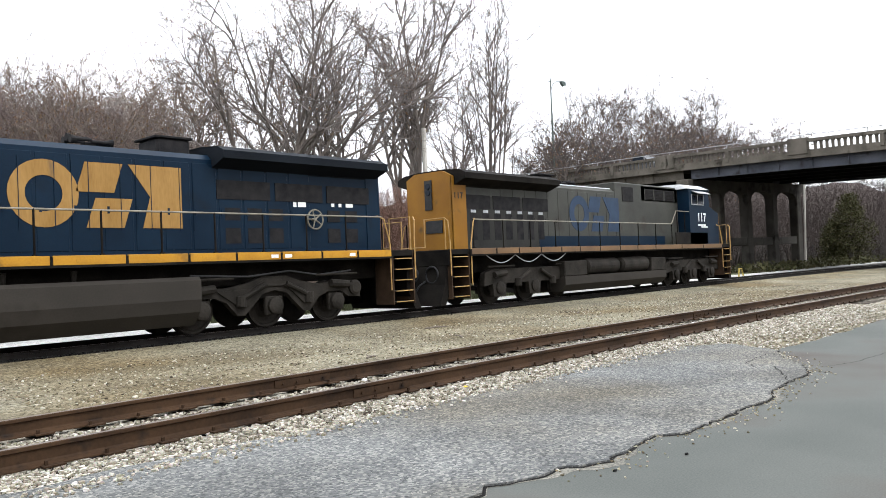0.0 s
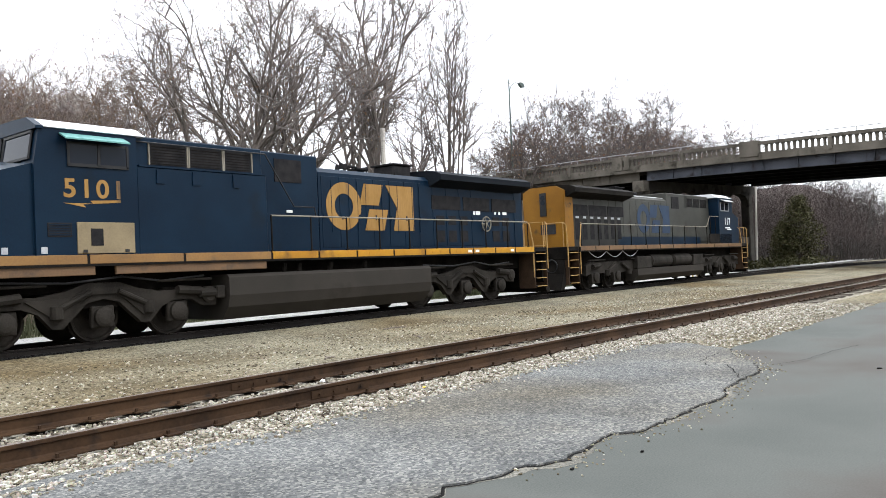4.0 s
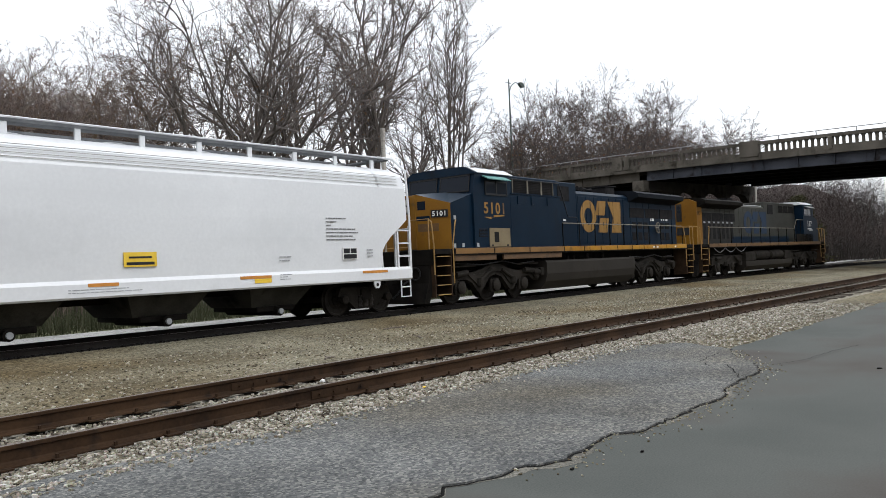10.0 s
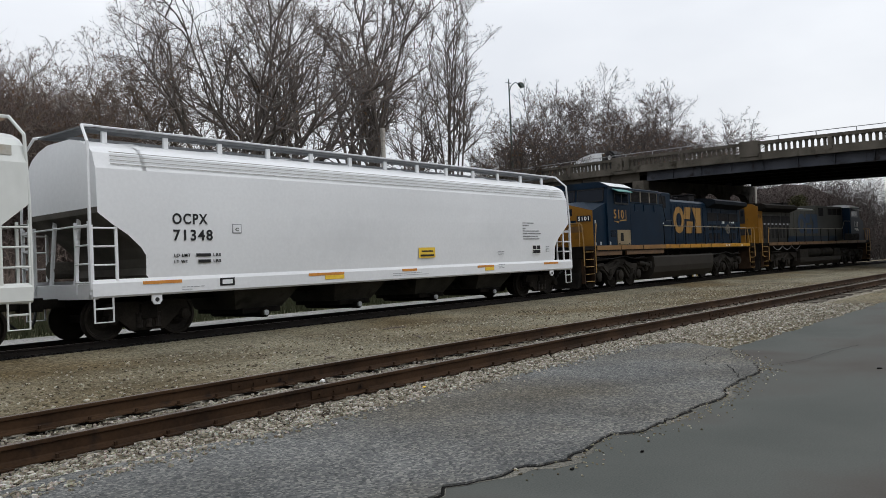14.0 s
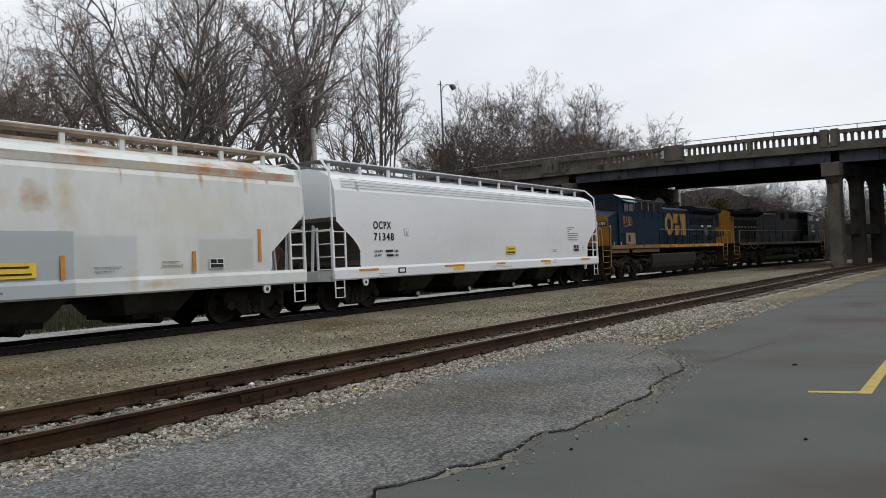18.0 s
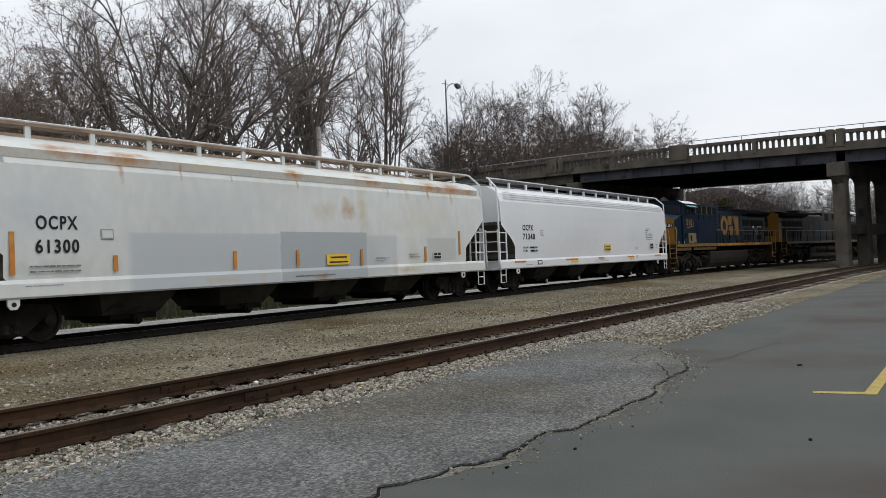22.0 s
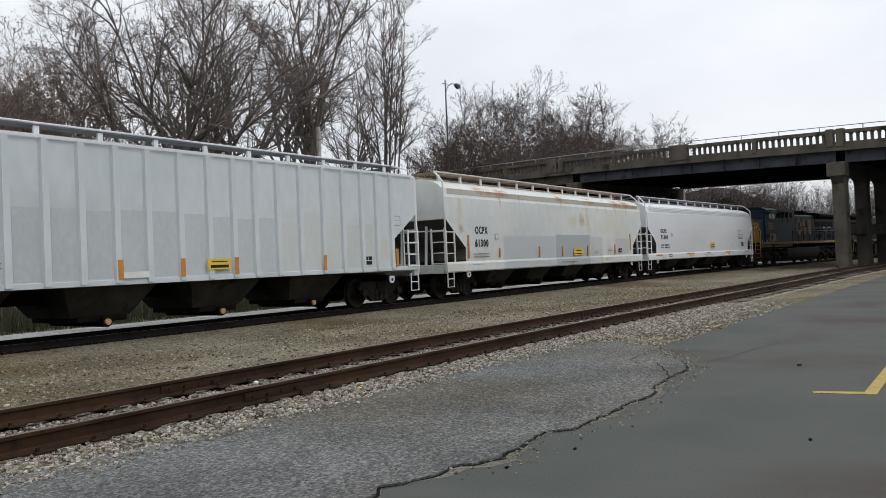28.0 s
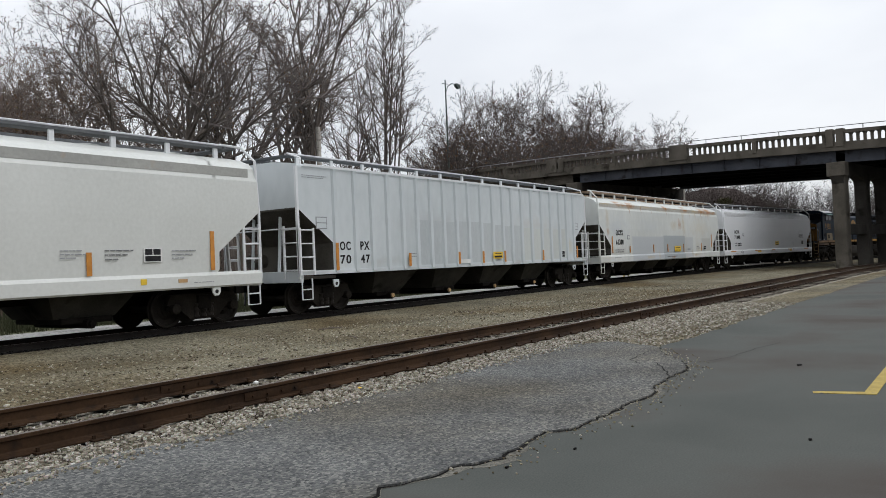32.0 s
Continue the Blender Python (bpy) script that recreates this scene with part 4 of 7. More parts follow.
        part("handbrake_wheel", bm, M_handrail, e, "pale round handbrake wheel")
        bars(main, [(-8.6, -8.35, 3.2, 3.3), (-8.2, -8.1, 3.2, 3.29), (-7.95, -7.85, 3.2, 3.29), (-6.7, -6.6, 3.17, 3.29), (-7.0, -6.75, 3.17, 3.31), (-1.0, -0.85, 3.55, 3.66)], M_letter_white, 0.966)
        block("notice", (1.35, 1.55, 0.962, 0.97, 3.05, 3.12), M_letter_white, main)
    # big faded three-part emblem, as plain shapes
    y = 0.97 * s
    lo, hi, x0, w = 2.6, 3.96, scheme["emblem"], s
    bm = bmesh.new()
    n = 28
    outer = [(0.68 + 0.68 * math.cos(2 * math.pi * k / n), 0.68 * math.sin(2 * math.pi * k / n)) for k in range(n)]
    inner = [(0.68 + 0.36 * math.cos(2 * math.pi * k / n), 0.36 * math.sin(2 * math.pi * k / n)) for k in range(n)]
    vs = [[bm.verts.new((x0 - w * a, y + 0.004 * s, (lo + hi) / 2 + b)) for a, b in ring] for ring in (outer, inner)]
    vb = [[bm.verts.new((x0 - w * a, y - 0.02 * s, (lo + hi) / 2 + b)) for a, b in ring] for ring in (outer, inner)]
    fs = []
    for k in range(n):
        j = (k + 1) % n
        fs += [bm.faces.new((vs[0][k], vs[0][j], vs[1][j], vs[1][k])), bm.faces.new((vs[0][k], vb[0][k], vb[0][j], vs[0][j])), bm.faces.new((vs[1][k], vs[1][j], vb[1][j], vb[1][k]))]
    bmesh.ops.recalc_face_normals(bm, faces=fs)
    part("emblem_ring", bm, mark, main, "large plain ring shape of the painted emblem")
    bm = bmesh.new()
    for pts in ([(1.5, 0.68), (2.3, 0.68), (2.1, 0.06), (1.3, 0.06)], [(1.7, -0.06), (2.5, -0.06), (2.3, -0.68), (1.5, -0.68)]):
        prism(bm, [(x0 - w * a, (lo + hi) / 2 + b) for a, b in pts], y - 0.02 * s, y + 0.004 * s)
    part("emblem_block", bm, mark, main, "two plain slanted blocks of the painted emblem")
    bm = bmesh.new()
    prism(bm, [(x0 - w * a, (lo + hi) / 2 + b) for a, b in [(2.42, 0.68), (3.65, 0.68), (3.65, -0.68), (2.72, -0.68), (2.9, 0.0)]], y - 0.02 * s, y + 0.004 * s)
    part("emblem_wedge", bm, mark, main, "plain notched wedge of the painted emblem")
    if s > 0:
        for k in range(6):
            block("door_seam", (-0.06 - 0.68 * k, -0.045 - 0.68 * k, 0.968, 0.979, 2.55, 4.0), M_blue, main)
            if k % 2:
                block("door_seam", (-0.4 - 0.68 * k, -0.39 - 0.68 * k, 0.968, 0.979, 2.55, 4.0), M_blue, main)
    else:
        block("hood_panel", (-8.95, -4.7, -0.9635, -0.955, 2.02, 3.72), M_sooty_grey, main, "soot-darkened rear hood side")
    # rear end
    bm = bmesh.new()
    prism(bm, [(-0.97, 2.0), (-0.97, 4.32), (-0.6, 4.5), (0.6, 4.5), (0.97, 4.32), (0.97, 2.0)], -9.6, -9.1, "x")
    rear = part("rear_end", bm, endp, e)
    if s < 0:
        block("end_wrap", (-9.6, -8.95, -1.0, -0.94, 2.02, 4.3), endp, rear, "yellow end panel folding round the corner")
        lettering("117", rear, M_letter_black, -9.5, -9.1, 3.6, 3.8, -1.003, -1, "small black number 117")
        rl = block("rear_light_panel", (-9.64, -9.6, -0.15, 0.15, 3.3, 4.25), M_black, rear)
        for z in (4.05, 3.85):
            bm = bmesh.new()
            lathe(bm, [(-9.66, 0.09), (-9.64, 0.1)], (0, 0, z), "x", 12)
            part("rear_headlight", bm, M_cab_glass, rl)
        block("emblem_patch", (-9.64, -9.6, -0.55, 0.15, 2.55, 2.95), M_letter_black, rear, "dark worn emblem patch")
    for q, z0, r, h in ((-3.65, 4.33, 0.42, 0.38),):
        bm = bmesh.new()
        box(bm, q - 0.42, q + 0.42, -0.45, 0.45, z0, z0 + h, 0.05)
        box(bm, q - 0.48, q + 0.48, -0.5, 0.5, z0 + h, z0 + h + 0.05, 0.01)
        part("exhaust_outlet", bm, M_dark_louver, e, "sooty black exhaust stack")
    horn = block("horn", (-2.0, -1.74, -0.1, 0.1, 4.32, 4.52), M_dark_louver, e, "cluster of air-horn trumpets", 0.01)
    for k, yy in enumerate((-0.18, 0, 0.18)):
        for profile, q in (([(-1.87, 0.035), (-1.55, 0.04), (-1.4, 0.09)], (0, yy, 4.56 + 0.05 * (k == 1))), ([(-2.34, 0.09), (-2.2, 0.04), (-1.87, 0.035)], (0, yy * 0.8, 4.53))):
            bm = bmesh.new()
            lathe(bm, profile, q, "x", 10)
            part("trumpet", bm, M_dark_louver, horn)
    # walkway handrails
    for y in (-1.45, 1.45):
        start = 2.45 if y > 0 else 4.3
        xs = [start - k * (start + 9.2) / 9 for k in range(10)]
        bm = bmesh.new()
        rod(bm, (start, y, 2.92), (-9.2, y, 2.92), 0.02)
        if y < 0:
            bent_rod(bm, [(start, y, 2.92), (start + 0.5, y, 3.5), (6.1, y, 3.5)], 0.02)
        part("handrail", bm, M_handrail, e)
        for q in xs:
            bm = bmesh.new()
            rod(bm, (q, y, 1.99), (q, y, 2.93), 0.022)
            box(bm, q - 0.04, q + 0.04, y - 0.03, y + 0.03, 1.8, 2.05)
            part("rail_post", bm, M_under, e)
        if y < 0:
            for q in (4.85, 5.6):
                bm = bmesh.new()
                rod(bm, (q, y, 2.5), (q, y, 3.5), 0.022)
                part("rail_post", bm, M_under, e)
    # corner steps, pilots
    for w in (-1, 1):
        for y in (-1, 1):
            st = block("step_well", (min(9.5 * w, 10.35 * w), max(9.5 * w, 10.35 * w), min(0.75 * y, 0.8 * y), max(0.75 * y, 0.8 * y), 0.5, 2.0), M_under, e, "grimy stepwell with worn treads", 0.01)
            for q in (9.52, 10.33):
                block("side_plate", (q * w - 0.02, q * w + 0.02, min(0.8 * y, 1.5 * y), max(0.8 * y, 1.5 * y), 0.5, 2.0), scheme["steps"], st)
            for k in range(5):
                block("tread", (min(9.56 * w, 10.3 * w), max(9.56 * w, 10.3 * w), min(1.15 * y, 1.51 * y), max(1.15 * y, 1.51 * y), 0.55 + 0.3 * k, 0.58 + 0.3 * k), M_engine_truck, st, "", 0.006)
                block("tread_edge", (min(9.6 * w, 10.25 * w), max(9.6 * w, 10.25 * w), min(1.51 * y, 1.53 * y), max(1.51 * y, 1.53 * y), 0.555 + 0.3 * k, 0.58 + 0.3 * k), M_yellow_rail, st)
            for q, lean in ((9.42, 0.35), (10.38, -0.1)):
                bm = bmesh.new()
                bent_rod(bm, [(q * w, 1.52 * y, 0.9 if q < 10 else 1.2), (q * w, 1.52 * y, 2.15), ((q - lean * 0.5) * w, 1.5 * y, 2.85), ((q - lean) * w, 1.4 * y, 2.95)], 0.022)
                part("step_handrail", bm, M_yellow_rail, st)
        bm = bmesh.new()
        prism(bm, [(10.2 * w, 1.5), (10.42 * w, 1.5), (10.5 * w, 0.95), (10.75 * w, 0.32), (10.5 * w, 0.32), (10.2 * w, 0.9)], -1.35, 1.35)
        part("pilot", bm, M_under, e, "dirty black pilot plow")
        block("end_plate", (min(10.3 * w, 10.42 * w), max(10.3 * w, 10.42 * w), -1.5, 1.5, 1.5, 2.0), M_under, e, "", 0.02)
        bm = bmesh.new()
        bent_rod(bm, [(10.4 * w, -1.35, 2.0), (10.4 * w, -1.35, 2.95), (10.4 * w, -0.5, 2.95), (10.4 * w, -0.5, 2.1), (10.4 * w, 0.5, 2.1), (10.4 * w, 0.5, 2.95), (10.4 * w, 1.35, 2.95), (10.4 * w, 1.35, 2.0)], 0.02)
        part("end_handrail", bm, M_yellow_rail, e)
        coupler(e, 11.12 * w, w)
        for y in (-0.55, 0.55):
            air_hose(e, 11.0 * w, w, y)
        for k in range(3):
            bm = bmesh.new()
            bent_rod(bm, [(10.47 * w, -0.8 + 0.8 * k + (0.25 - 0.03 * k) * math.cos(math.pi * j / 8), 1.25 + (0.25 - 0.03 * k) * math.sin(math.pi * j / 8)) for j in range(17)], 0.03, 6)
            part("hose_coil", bm, M_black, e, "coiled black jumper hose")
    # fuel tank
    bm = bmesh.new()
    if s > 0:
        prism(bm, [(-1.42, 1.5), (-1.5, 1.42), (-1.5, 1.0), (-1.42, 0.72), (-1.15, 0.42), (1.15, 0.42), (1.42, 0.72), (1.5, 1.0), (1.5, 1.42), (1.42, 1.5)], -3.6, 3.8, "x")
        tank = part("fuel_tank", bm, M_tank, e, "dusty brown-grey fuel tank")
        block("filler", (3.85, 4.1, 1.2, 1.42, 0.95, 1.25), M_engine_truck, tank, "", 0.03)
        bm = bmesh.new()
        lathe(bm, [(3.9, 0.11), (4.5, 0.11)], (0, 1.3, 1.1), "x", 10)
        part("air_reservoir", bm, M_engine_truck, e)
        for q in (2.0, 1.5, 0.4, -0.9):
            bm = bmesh.new()
            rod(bm, (q, 1.3, 1.46), (q, 1.35, 1.72), 0.06, 8)
            part("valve", bm, M_under, e)
    else:
        prism(bm, [(-1.45, 0.95), (-1.45, 0.65), (-1.2, 0.4), (1.2, 0.4), (1.45, 0.65), (1.45, 0.95)], -4.2, 3.6, "x")
        tank = part("fuel_tank", bm, M_tank, e, "dusty grey fuel tank")
        for a, b in ((-4.2, -2.7), (2.3, 3.6)):
            block("equipment_box", (a, b, -1.45, 1.45, 0.95, 1.5), M_engine_truck, e, "", 0.03)
        for a, b in ((-2.55, -0.2), (0.05, 2.2)):
            bm = bmesh.new()
            lathe(bm, [(a, 0.2), (a + 0.08, 0.3), (b - 0.08, 0.3), (b, 0.2)], (0, -1.15, 1.27), "x", 18)
            r = part("air_reservoir", bm, M_engine_truck, e, "large dusty air reservoir cylinder")
        bm = bmesh.new()
        for k in range(3):
            pts = [(-8.6 + 1.5 * k + 0.25 * j, -1.45, 1.78 - 0.25 * math.sin(math.pi * j / 6)) for j in range(7)]
            bent_rod(bm, pts, 0.015, 5)
        part("hanging_cable", bm, M_letter_pale, e)
    # trucks
    for xs in ((8.72, 6.75, 5.0), (-3.75, -5.75, -7.7)):
        c = xs[1]
        for y in (-1.13, 1.13):
            bm = bmesh.new()
            outline = []
            for x, z in ((2.75, 0.8), (2.8, 1.1), (2.55, 1.22), (1.3, 1.2), (0.75, 1.3), (0.35, 1.44), (-0.35, 1.44), (-0.75, 1.3), (-1.3, 1.2), (-2.55, 1.22), (-2.8, 1.1), (-2.75, 0.8),
                         (-2.35, 0.82), (-2.1, 0.98), (-1.65, 0.98), (-1.35, 0.86), (-1.06, 0.54), (-0.86, 0.54), (-0.6, 0.78), (-0.35, 1.02), (0, 1.1),
                         (0.35, 1.02), (0.6, 0.78), (0.86, 0.54), (1.06, 0.54), (1.35, 0.86), (1.65, 0.98), (2.1, 0.98), (2.35, 0.82)):
                outline.append((c + x, z))
            if s < 0:
                outline = [(c + 2.75, 0.8), (c + 2.7, 1.22), (c + 2.3, 1.34), (c - 2.3, 1.34), (c - 2.7, 1.22), (c - 2.75, 0.8)]
                for q in sorted(xs):
                    outline += [(q - 0.36, 0.86), (q - 0.30, 0.45), (q + 0.30, 0.45), (q + 0.36, 0.86)]
            prism(bm, outline[::-1], y - 0.09, y + 0.09)
            sf = part("truck_frame", bm, M_engine_truck, e, "cast steel truck sideframe, dusty brown")
            if s > 0:
                out = 0.1 if y > 0 else -0.1
                bm = bmesh.new()
                prism(bm, [(c - 1.6, 1.12), (c - 0.7, 1.16), (c - 0.3, 1.34), (c + 0.3, 1.34), (c + 0.7, 1.16), (c + 1.6, 1.12), (c + 1.0, 0.72), (c + 0.88, 0.72), (c + 0.5, 1.05), (c + 0.25, 1.2), (c - 0.25, 1.2), (c - 0.5, 1.05), (c - 0.88, 0.72), (c - 1.0, 0.72)], y, y + out * 1.35)
                part("frame_rib", bm, M_engine_truck, sf)
                for q in (-2.55, 2.55):
                    bm = bmesh.new()
                    lathe(bm, [(-0.02, 0.2), (0.16, 0.2), (0.2, 0.14)] if y > 0 else [(-0.2, 0.14), (-0.16, 0.2), (0.02, 0.2)], (c + q, y, 1.05), "y", 14)
                    part("brake_cylinder", bm, M_engine_truck, sf)
                bm = bmesh.new()
                bent_rod(bm, [(c - 2.4, y + out * 1.6, 1.5), (c - 1.3, y + out * 1.6, 1.42), (c - 0.4, y + out * 1.6, 1.55), (c + 0.8, y + out * 1.6, 1.45), (c + 2.3, y + out * 1.6, 1.52)], 0.025, 6)
                part("sand_hose", bm, M_black, sf)
            for q in xs:
                bm = bmesh.new()
                yy = y + 0.1 * (1 if y > 0 else -1)
                lathe(bm, [(-0.05, 0.21), (0.05, 0.21), (0.08, 0.15), (0.1, 0.05)] if y > 0 else [(-0.1, 0.05), (-0.08, 0.15), (-0.05, 0.21), (0.05, 0.21)], (q, yy, RAIL_TOP + ENGINE_R), "y", 14)
                box(bm, q - 0.25, q + 0.25, y - 0.06, y + 0.06, 0.5, 0.95, 0.02)
                part("axle_box", bm, M_engine_truck, sf)
            for q in (c - 1.0, c + 1.0):
                bm = bmesh.new()
                lathe(bm, [(0.75, 0.13), (1.0, 0.13)], (q, y + (0.13 if y > 0 else -0.13), 0), "z", 12)
                part("spring", bm, M_engine_truck, sf)
            yy = y + (0.16 if y > 0 else -0.16)
            for q in (-1, 1):
                for gear, a, b, rr in (("damper", (0.3, 1.25), (0.95, 0.95), 0.06), ("brake_cylinder", (2.3, 1.15), (1.7, 1.2), 0.1), ("brake_pipe", (1.2, 1.42), (2.6, 1.42), 0.03)):
                    bm = bmesh.new()
                    rod(bm, (c + a[0] * q, yy, a[1]), (c + b[0] * q, yy, b[1]), rr, 8)
                    part(gear, bm, M_engine_truck, sf)
        block("bolster", (c - 0.4, c + 0.4, -1.1, 1.1, 0.9, 1.25), M_under, e, "", 0.03)
        wheels(e, xs, ENGINE_R, 1 if s < 0 else -1)
    return e


BLUE_SCHEME = dict(hood=M_blue, cab=M_blue, end=M_blue, low=M_blue, mark=M_letter_yellow, side=1, stripe=M_stripe, skirt=M_skirt, rad=M_sooty_blue,
                   awning=M_teal, awning_label="faded teal window awning", post=M_handrail, emblem=0.15, steps=M_rusty, frame=M_black)
GREY_SCHEME = dict(hood=M_grey, cab=M_blue, end=M_yellow, low=M_under, mark=M_letter_blue, side=-1, stripe=surface("grimy_orange_stripe", (0.075, 0.039, 0.013), (0.135, 0.07, 0.022), 1.0, 25, 0.6),
                   skirt=M_under, rad=M_under, awning=M_pole_steel, awning_label="pale metal window awning", post=M_grey, emblem=-3.0, steps=M_rusty, frame=M_pole_steel)
ENGINE_BLUE = engine("locomotive", "dark blue diesel locomotive with yellow nose and sill stripe", BLUE_SCHEME, pose(19.8, TRAIN_Y, 0, 0, 0, 180))
ENGINE_GREY = engine("locomotive", "faded grey and blue diesel locomotive with yellow rear end", GREY_SCHEME, pose(42.1, TRAIN_Y, 0))
# ---- covered hopper cars ----
M_clean_white = surface("clean_white_car_paint", (0.60, 0.61, 0.62), (0.68, 0.69, 0.70), 0.25, 12, 0.4, 0, 0.015, spot=(0.50, 0.51, 0.51), spots=0.25, spot_scale=0.5)
stained(M_clean_white, [(-2.3, 2.35, 2.9, 0.85, (0.53, 0.54, 0.55), 0.55), (4.5, 2.4, 2.5, 0.8, (0.55, 0.565, 0.575), 0.5), (0.5, 3.3, 6.0, 0.4, (0.58, 0.59, 0.60), 0.5)])
M_cream = surface("weathered_cream_paint", (0.50, 0.515, 0.49), (0.61, 0.625, 0.60), 0.3, 4, 0.5, 0, 0.01, spot=(0.50, 0.47, 0.39), spots=0.3, spot_scale=0.5, streak=2)
RUST, TAN, GRIME = (0.34, 0.16, 0.045), (0.46, 0.375, 0.23), (0.36, 0.35, 0.31)
GREY_PAINT, PALE_PAINT = (0.34, 0.37, 0.385), (0.415, 0.44, 0.465)
stained(M_cream, [(-3.2, 1.78, 2.25, 0.66, PALE_PAINT, 0.8, 0.06), (0.86, 1.82, 1.83, 0.70, GREY_PAINT, 0.95, 0.0), (3.4, 1.8, 0.72, 0.6, PALE_PAINT, 0.55, 0.1), (6.7, 1.95, 0.85, 0.38, (0.42, 0.42, 0.39), 0.6, 0.1),
                  (-7.5, 2.9, 2.5, 1.0, (0.47, 0.50, 0.52), 0.7), (-3.0, 3.0, 2.5, 0.7, (0.49, 0.515, 0.525), 0.6),
                  (1.84, 3.2, 0.42, 0.42, RUST, 0.75), (2.5, 3.3, 0.35, 1.1, TAN, 0.7), (-8.53, 2.7, 0.22, 0.3, RUST, 0.8), (-8.5, 3.3, 0.3, 0.9, TAN, 0.5), (0.9, 3.1, 0.8, 0.4, TAN, 0.5), (-6.9, 4.22, 1.0, 0.1, RUST, 0.9),
                  (-5.3, 4.2, 0.8, 0.1, RUST, 1.0), (-0.2, 4.18, 0.6, 0.1, RUST, 1.0), (3.0, 4.25, 0.7, 0.1, RUST, 0.9), (6.3, 4.2, 0.9, 0.14, RUST, 1.0), (7.6, 4.2, 1.0, 0.2, RUST, 1.0), (4.8, 3.9, 0.15, 0.6, TAN, 0.7),
                  (-4.02, 3.85, 0.06, 0.25, RUST, 0.8), (-0.18, 3.82, 0.06, 0.22, RUST, 0.8), (3.82, 3.82, 0.06, 0.22, RUST, 0.8), (-2.5, 3.85, 0.05, 0.2, RUST, 0.7), (-7.0, 1.7, 1.4, 0.3, GRIME, 0.45), (-3.0, 1.3, 0.9, 0.12, TAN, 0.8), (4.6, 1.3, 0.7, 0.14, TAN, 0.9),
                  (-5.8, 3.98, 1.7, 0.16, TAN, 0.9), (-1.0, 3.98, 1.6, 0.12, TAN, 0.8), (3.2, 3.96, 1.6, 0.14, TAN, 0.9), (7.0, 3.95, 1.6, 0.2, TAN, 1.0), (5.6, 3.0, 2.4, 0.8, (0.56, 0.52, 0.42), 0.6),
                  (0.6, 1.25, 0.5, 0.1, RUST, 0.9), (4.0, 1.42, 0.25, 0.35, TAN, 0.8), (-1.6, 1.4, 0.2, 0.3, TAN, 0.6), (-5.6, 3.85, 0.1, 0.35, RUST, 0.9), (6.0, 3.85, 0.1, 0.3, RUST, 0.9), (7.4, 3.8, 0.12, 0.35, RUST, 0.9)])
M_pale_grey = surface("pale_grey_car_paint", (0.47, 0.51, 0.52), (0.57, 0.605, 0.615), 0.3, 4, 0.5, 0, 0.01, spot=(0.40, 0.41, 0.41), spots=0.3, spot_scale=0.5, streak=2)
stained(M_pale_grey, [(-3.0, 2.9, 3.5, 0.5, (0.43, 0.44, 0.44), 0.5), (4.5, 2.9, 2.5, 0.5, (0.50, 0.49, 0.45), 0.5), (7.7, 2.0, 0.5, 0.5, (0.52, 0.47, 0.33), 0.6), (-6.0, 1.6, 2.0, 0.25, (0.40, 0.40, 0.39), 0.5)])
M_ivory = surface("ivory_car_paint", (0.52, 0.53, 0.50), (0.62, 0.63, 0.60), 0.25, 12, 0.42, 0, 0.015, spot=(0.47, 0.47, 0.43), spots=0.25, spot_scale=0.5)
M_band_grey = surface("dingy_grey_band", (0.30, 0.30, 0.28), (0.40, 0.40, 0.37), 0.6, 14, 0.6, 0, 0.02, spot=(0.34, 0.20, 0.08), spots=0.16, spot_scale=0.8)
M_rusty_band = stained(surface("rusty_grey_band", (0.37, 0.35, 0.30), (0.47, 0.46, 0.42), 0.6, 14, 0.6, 0, 0.02),
                       [(-6.6, 4.1, 1.22, 0.15, RUST, 0.9), (-5.4, 4.06, 0.94, 0.21, RUST, 1.0), (-0.3, 4.08, 0.68, 0.15, RUST, 1.0), (1.2, 4.1, 0.5, 0.06, RUST, 0.7), (3.0, 4.08, 0.94, 0.18, RUST, 1.0), (6.2, 4.05, 1.22, 0.24, RUST, 1.0),
                        (7.5, 4.03, 0.9, 0.2, (0.36, 0.15, 0.05), 1.0), (8.6, 4.0, 0.5, 0.3, RUST, 0.9), (-4.02, 4.0, 0.07, 0.2, RUST, 0.9), (-8.6, 4.1, 0.9, 0.1, TAN, 0.9), (-3.2, 4.08, 1.3, 0.12, TAN, 0.9), (4.8, 4.05, 1.0, 0.14, TAN, 0.9)])
M_rust = surface("orange_rust_bleed", (0.33, 0.18, 0.075), (0.47, 0.32, 0.16), 3, 30, 0.9, 0, 0.1)
M_roofwalk = surface("galvanised_grating", (0.07, 0.075, 0.08), (0.13, 0.135, 0.14), 5, 80, 0.7, 0.3, 0.2)
M_brown_walk = surface("weathered_brown_walk", (0.16, 0.11, 0.07), (0.30, 0.22, 0.15), 3, 50, 0.85, 0, 0.2)
M_chute = surface("dusty_chute_steel", (0.021, 0.0204, 0.0168), (0.045, 0.042, 0.0348), 1.5, 30, 0.85, 0, 0.1, spot=(0.0108, 0.0102, 0.0084), spots=0.45, spot_scale=2, spec=0.1)
M_slope = surface("dark_slope_sheet", (0.05, 0.046, 0.038), (0.105, 0.096, 0.082), 1.2, 30, 0.8, 0, 0.05, spec=0.1)


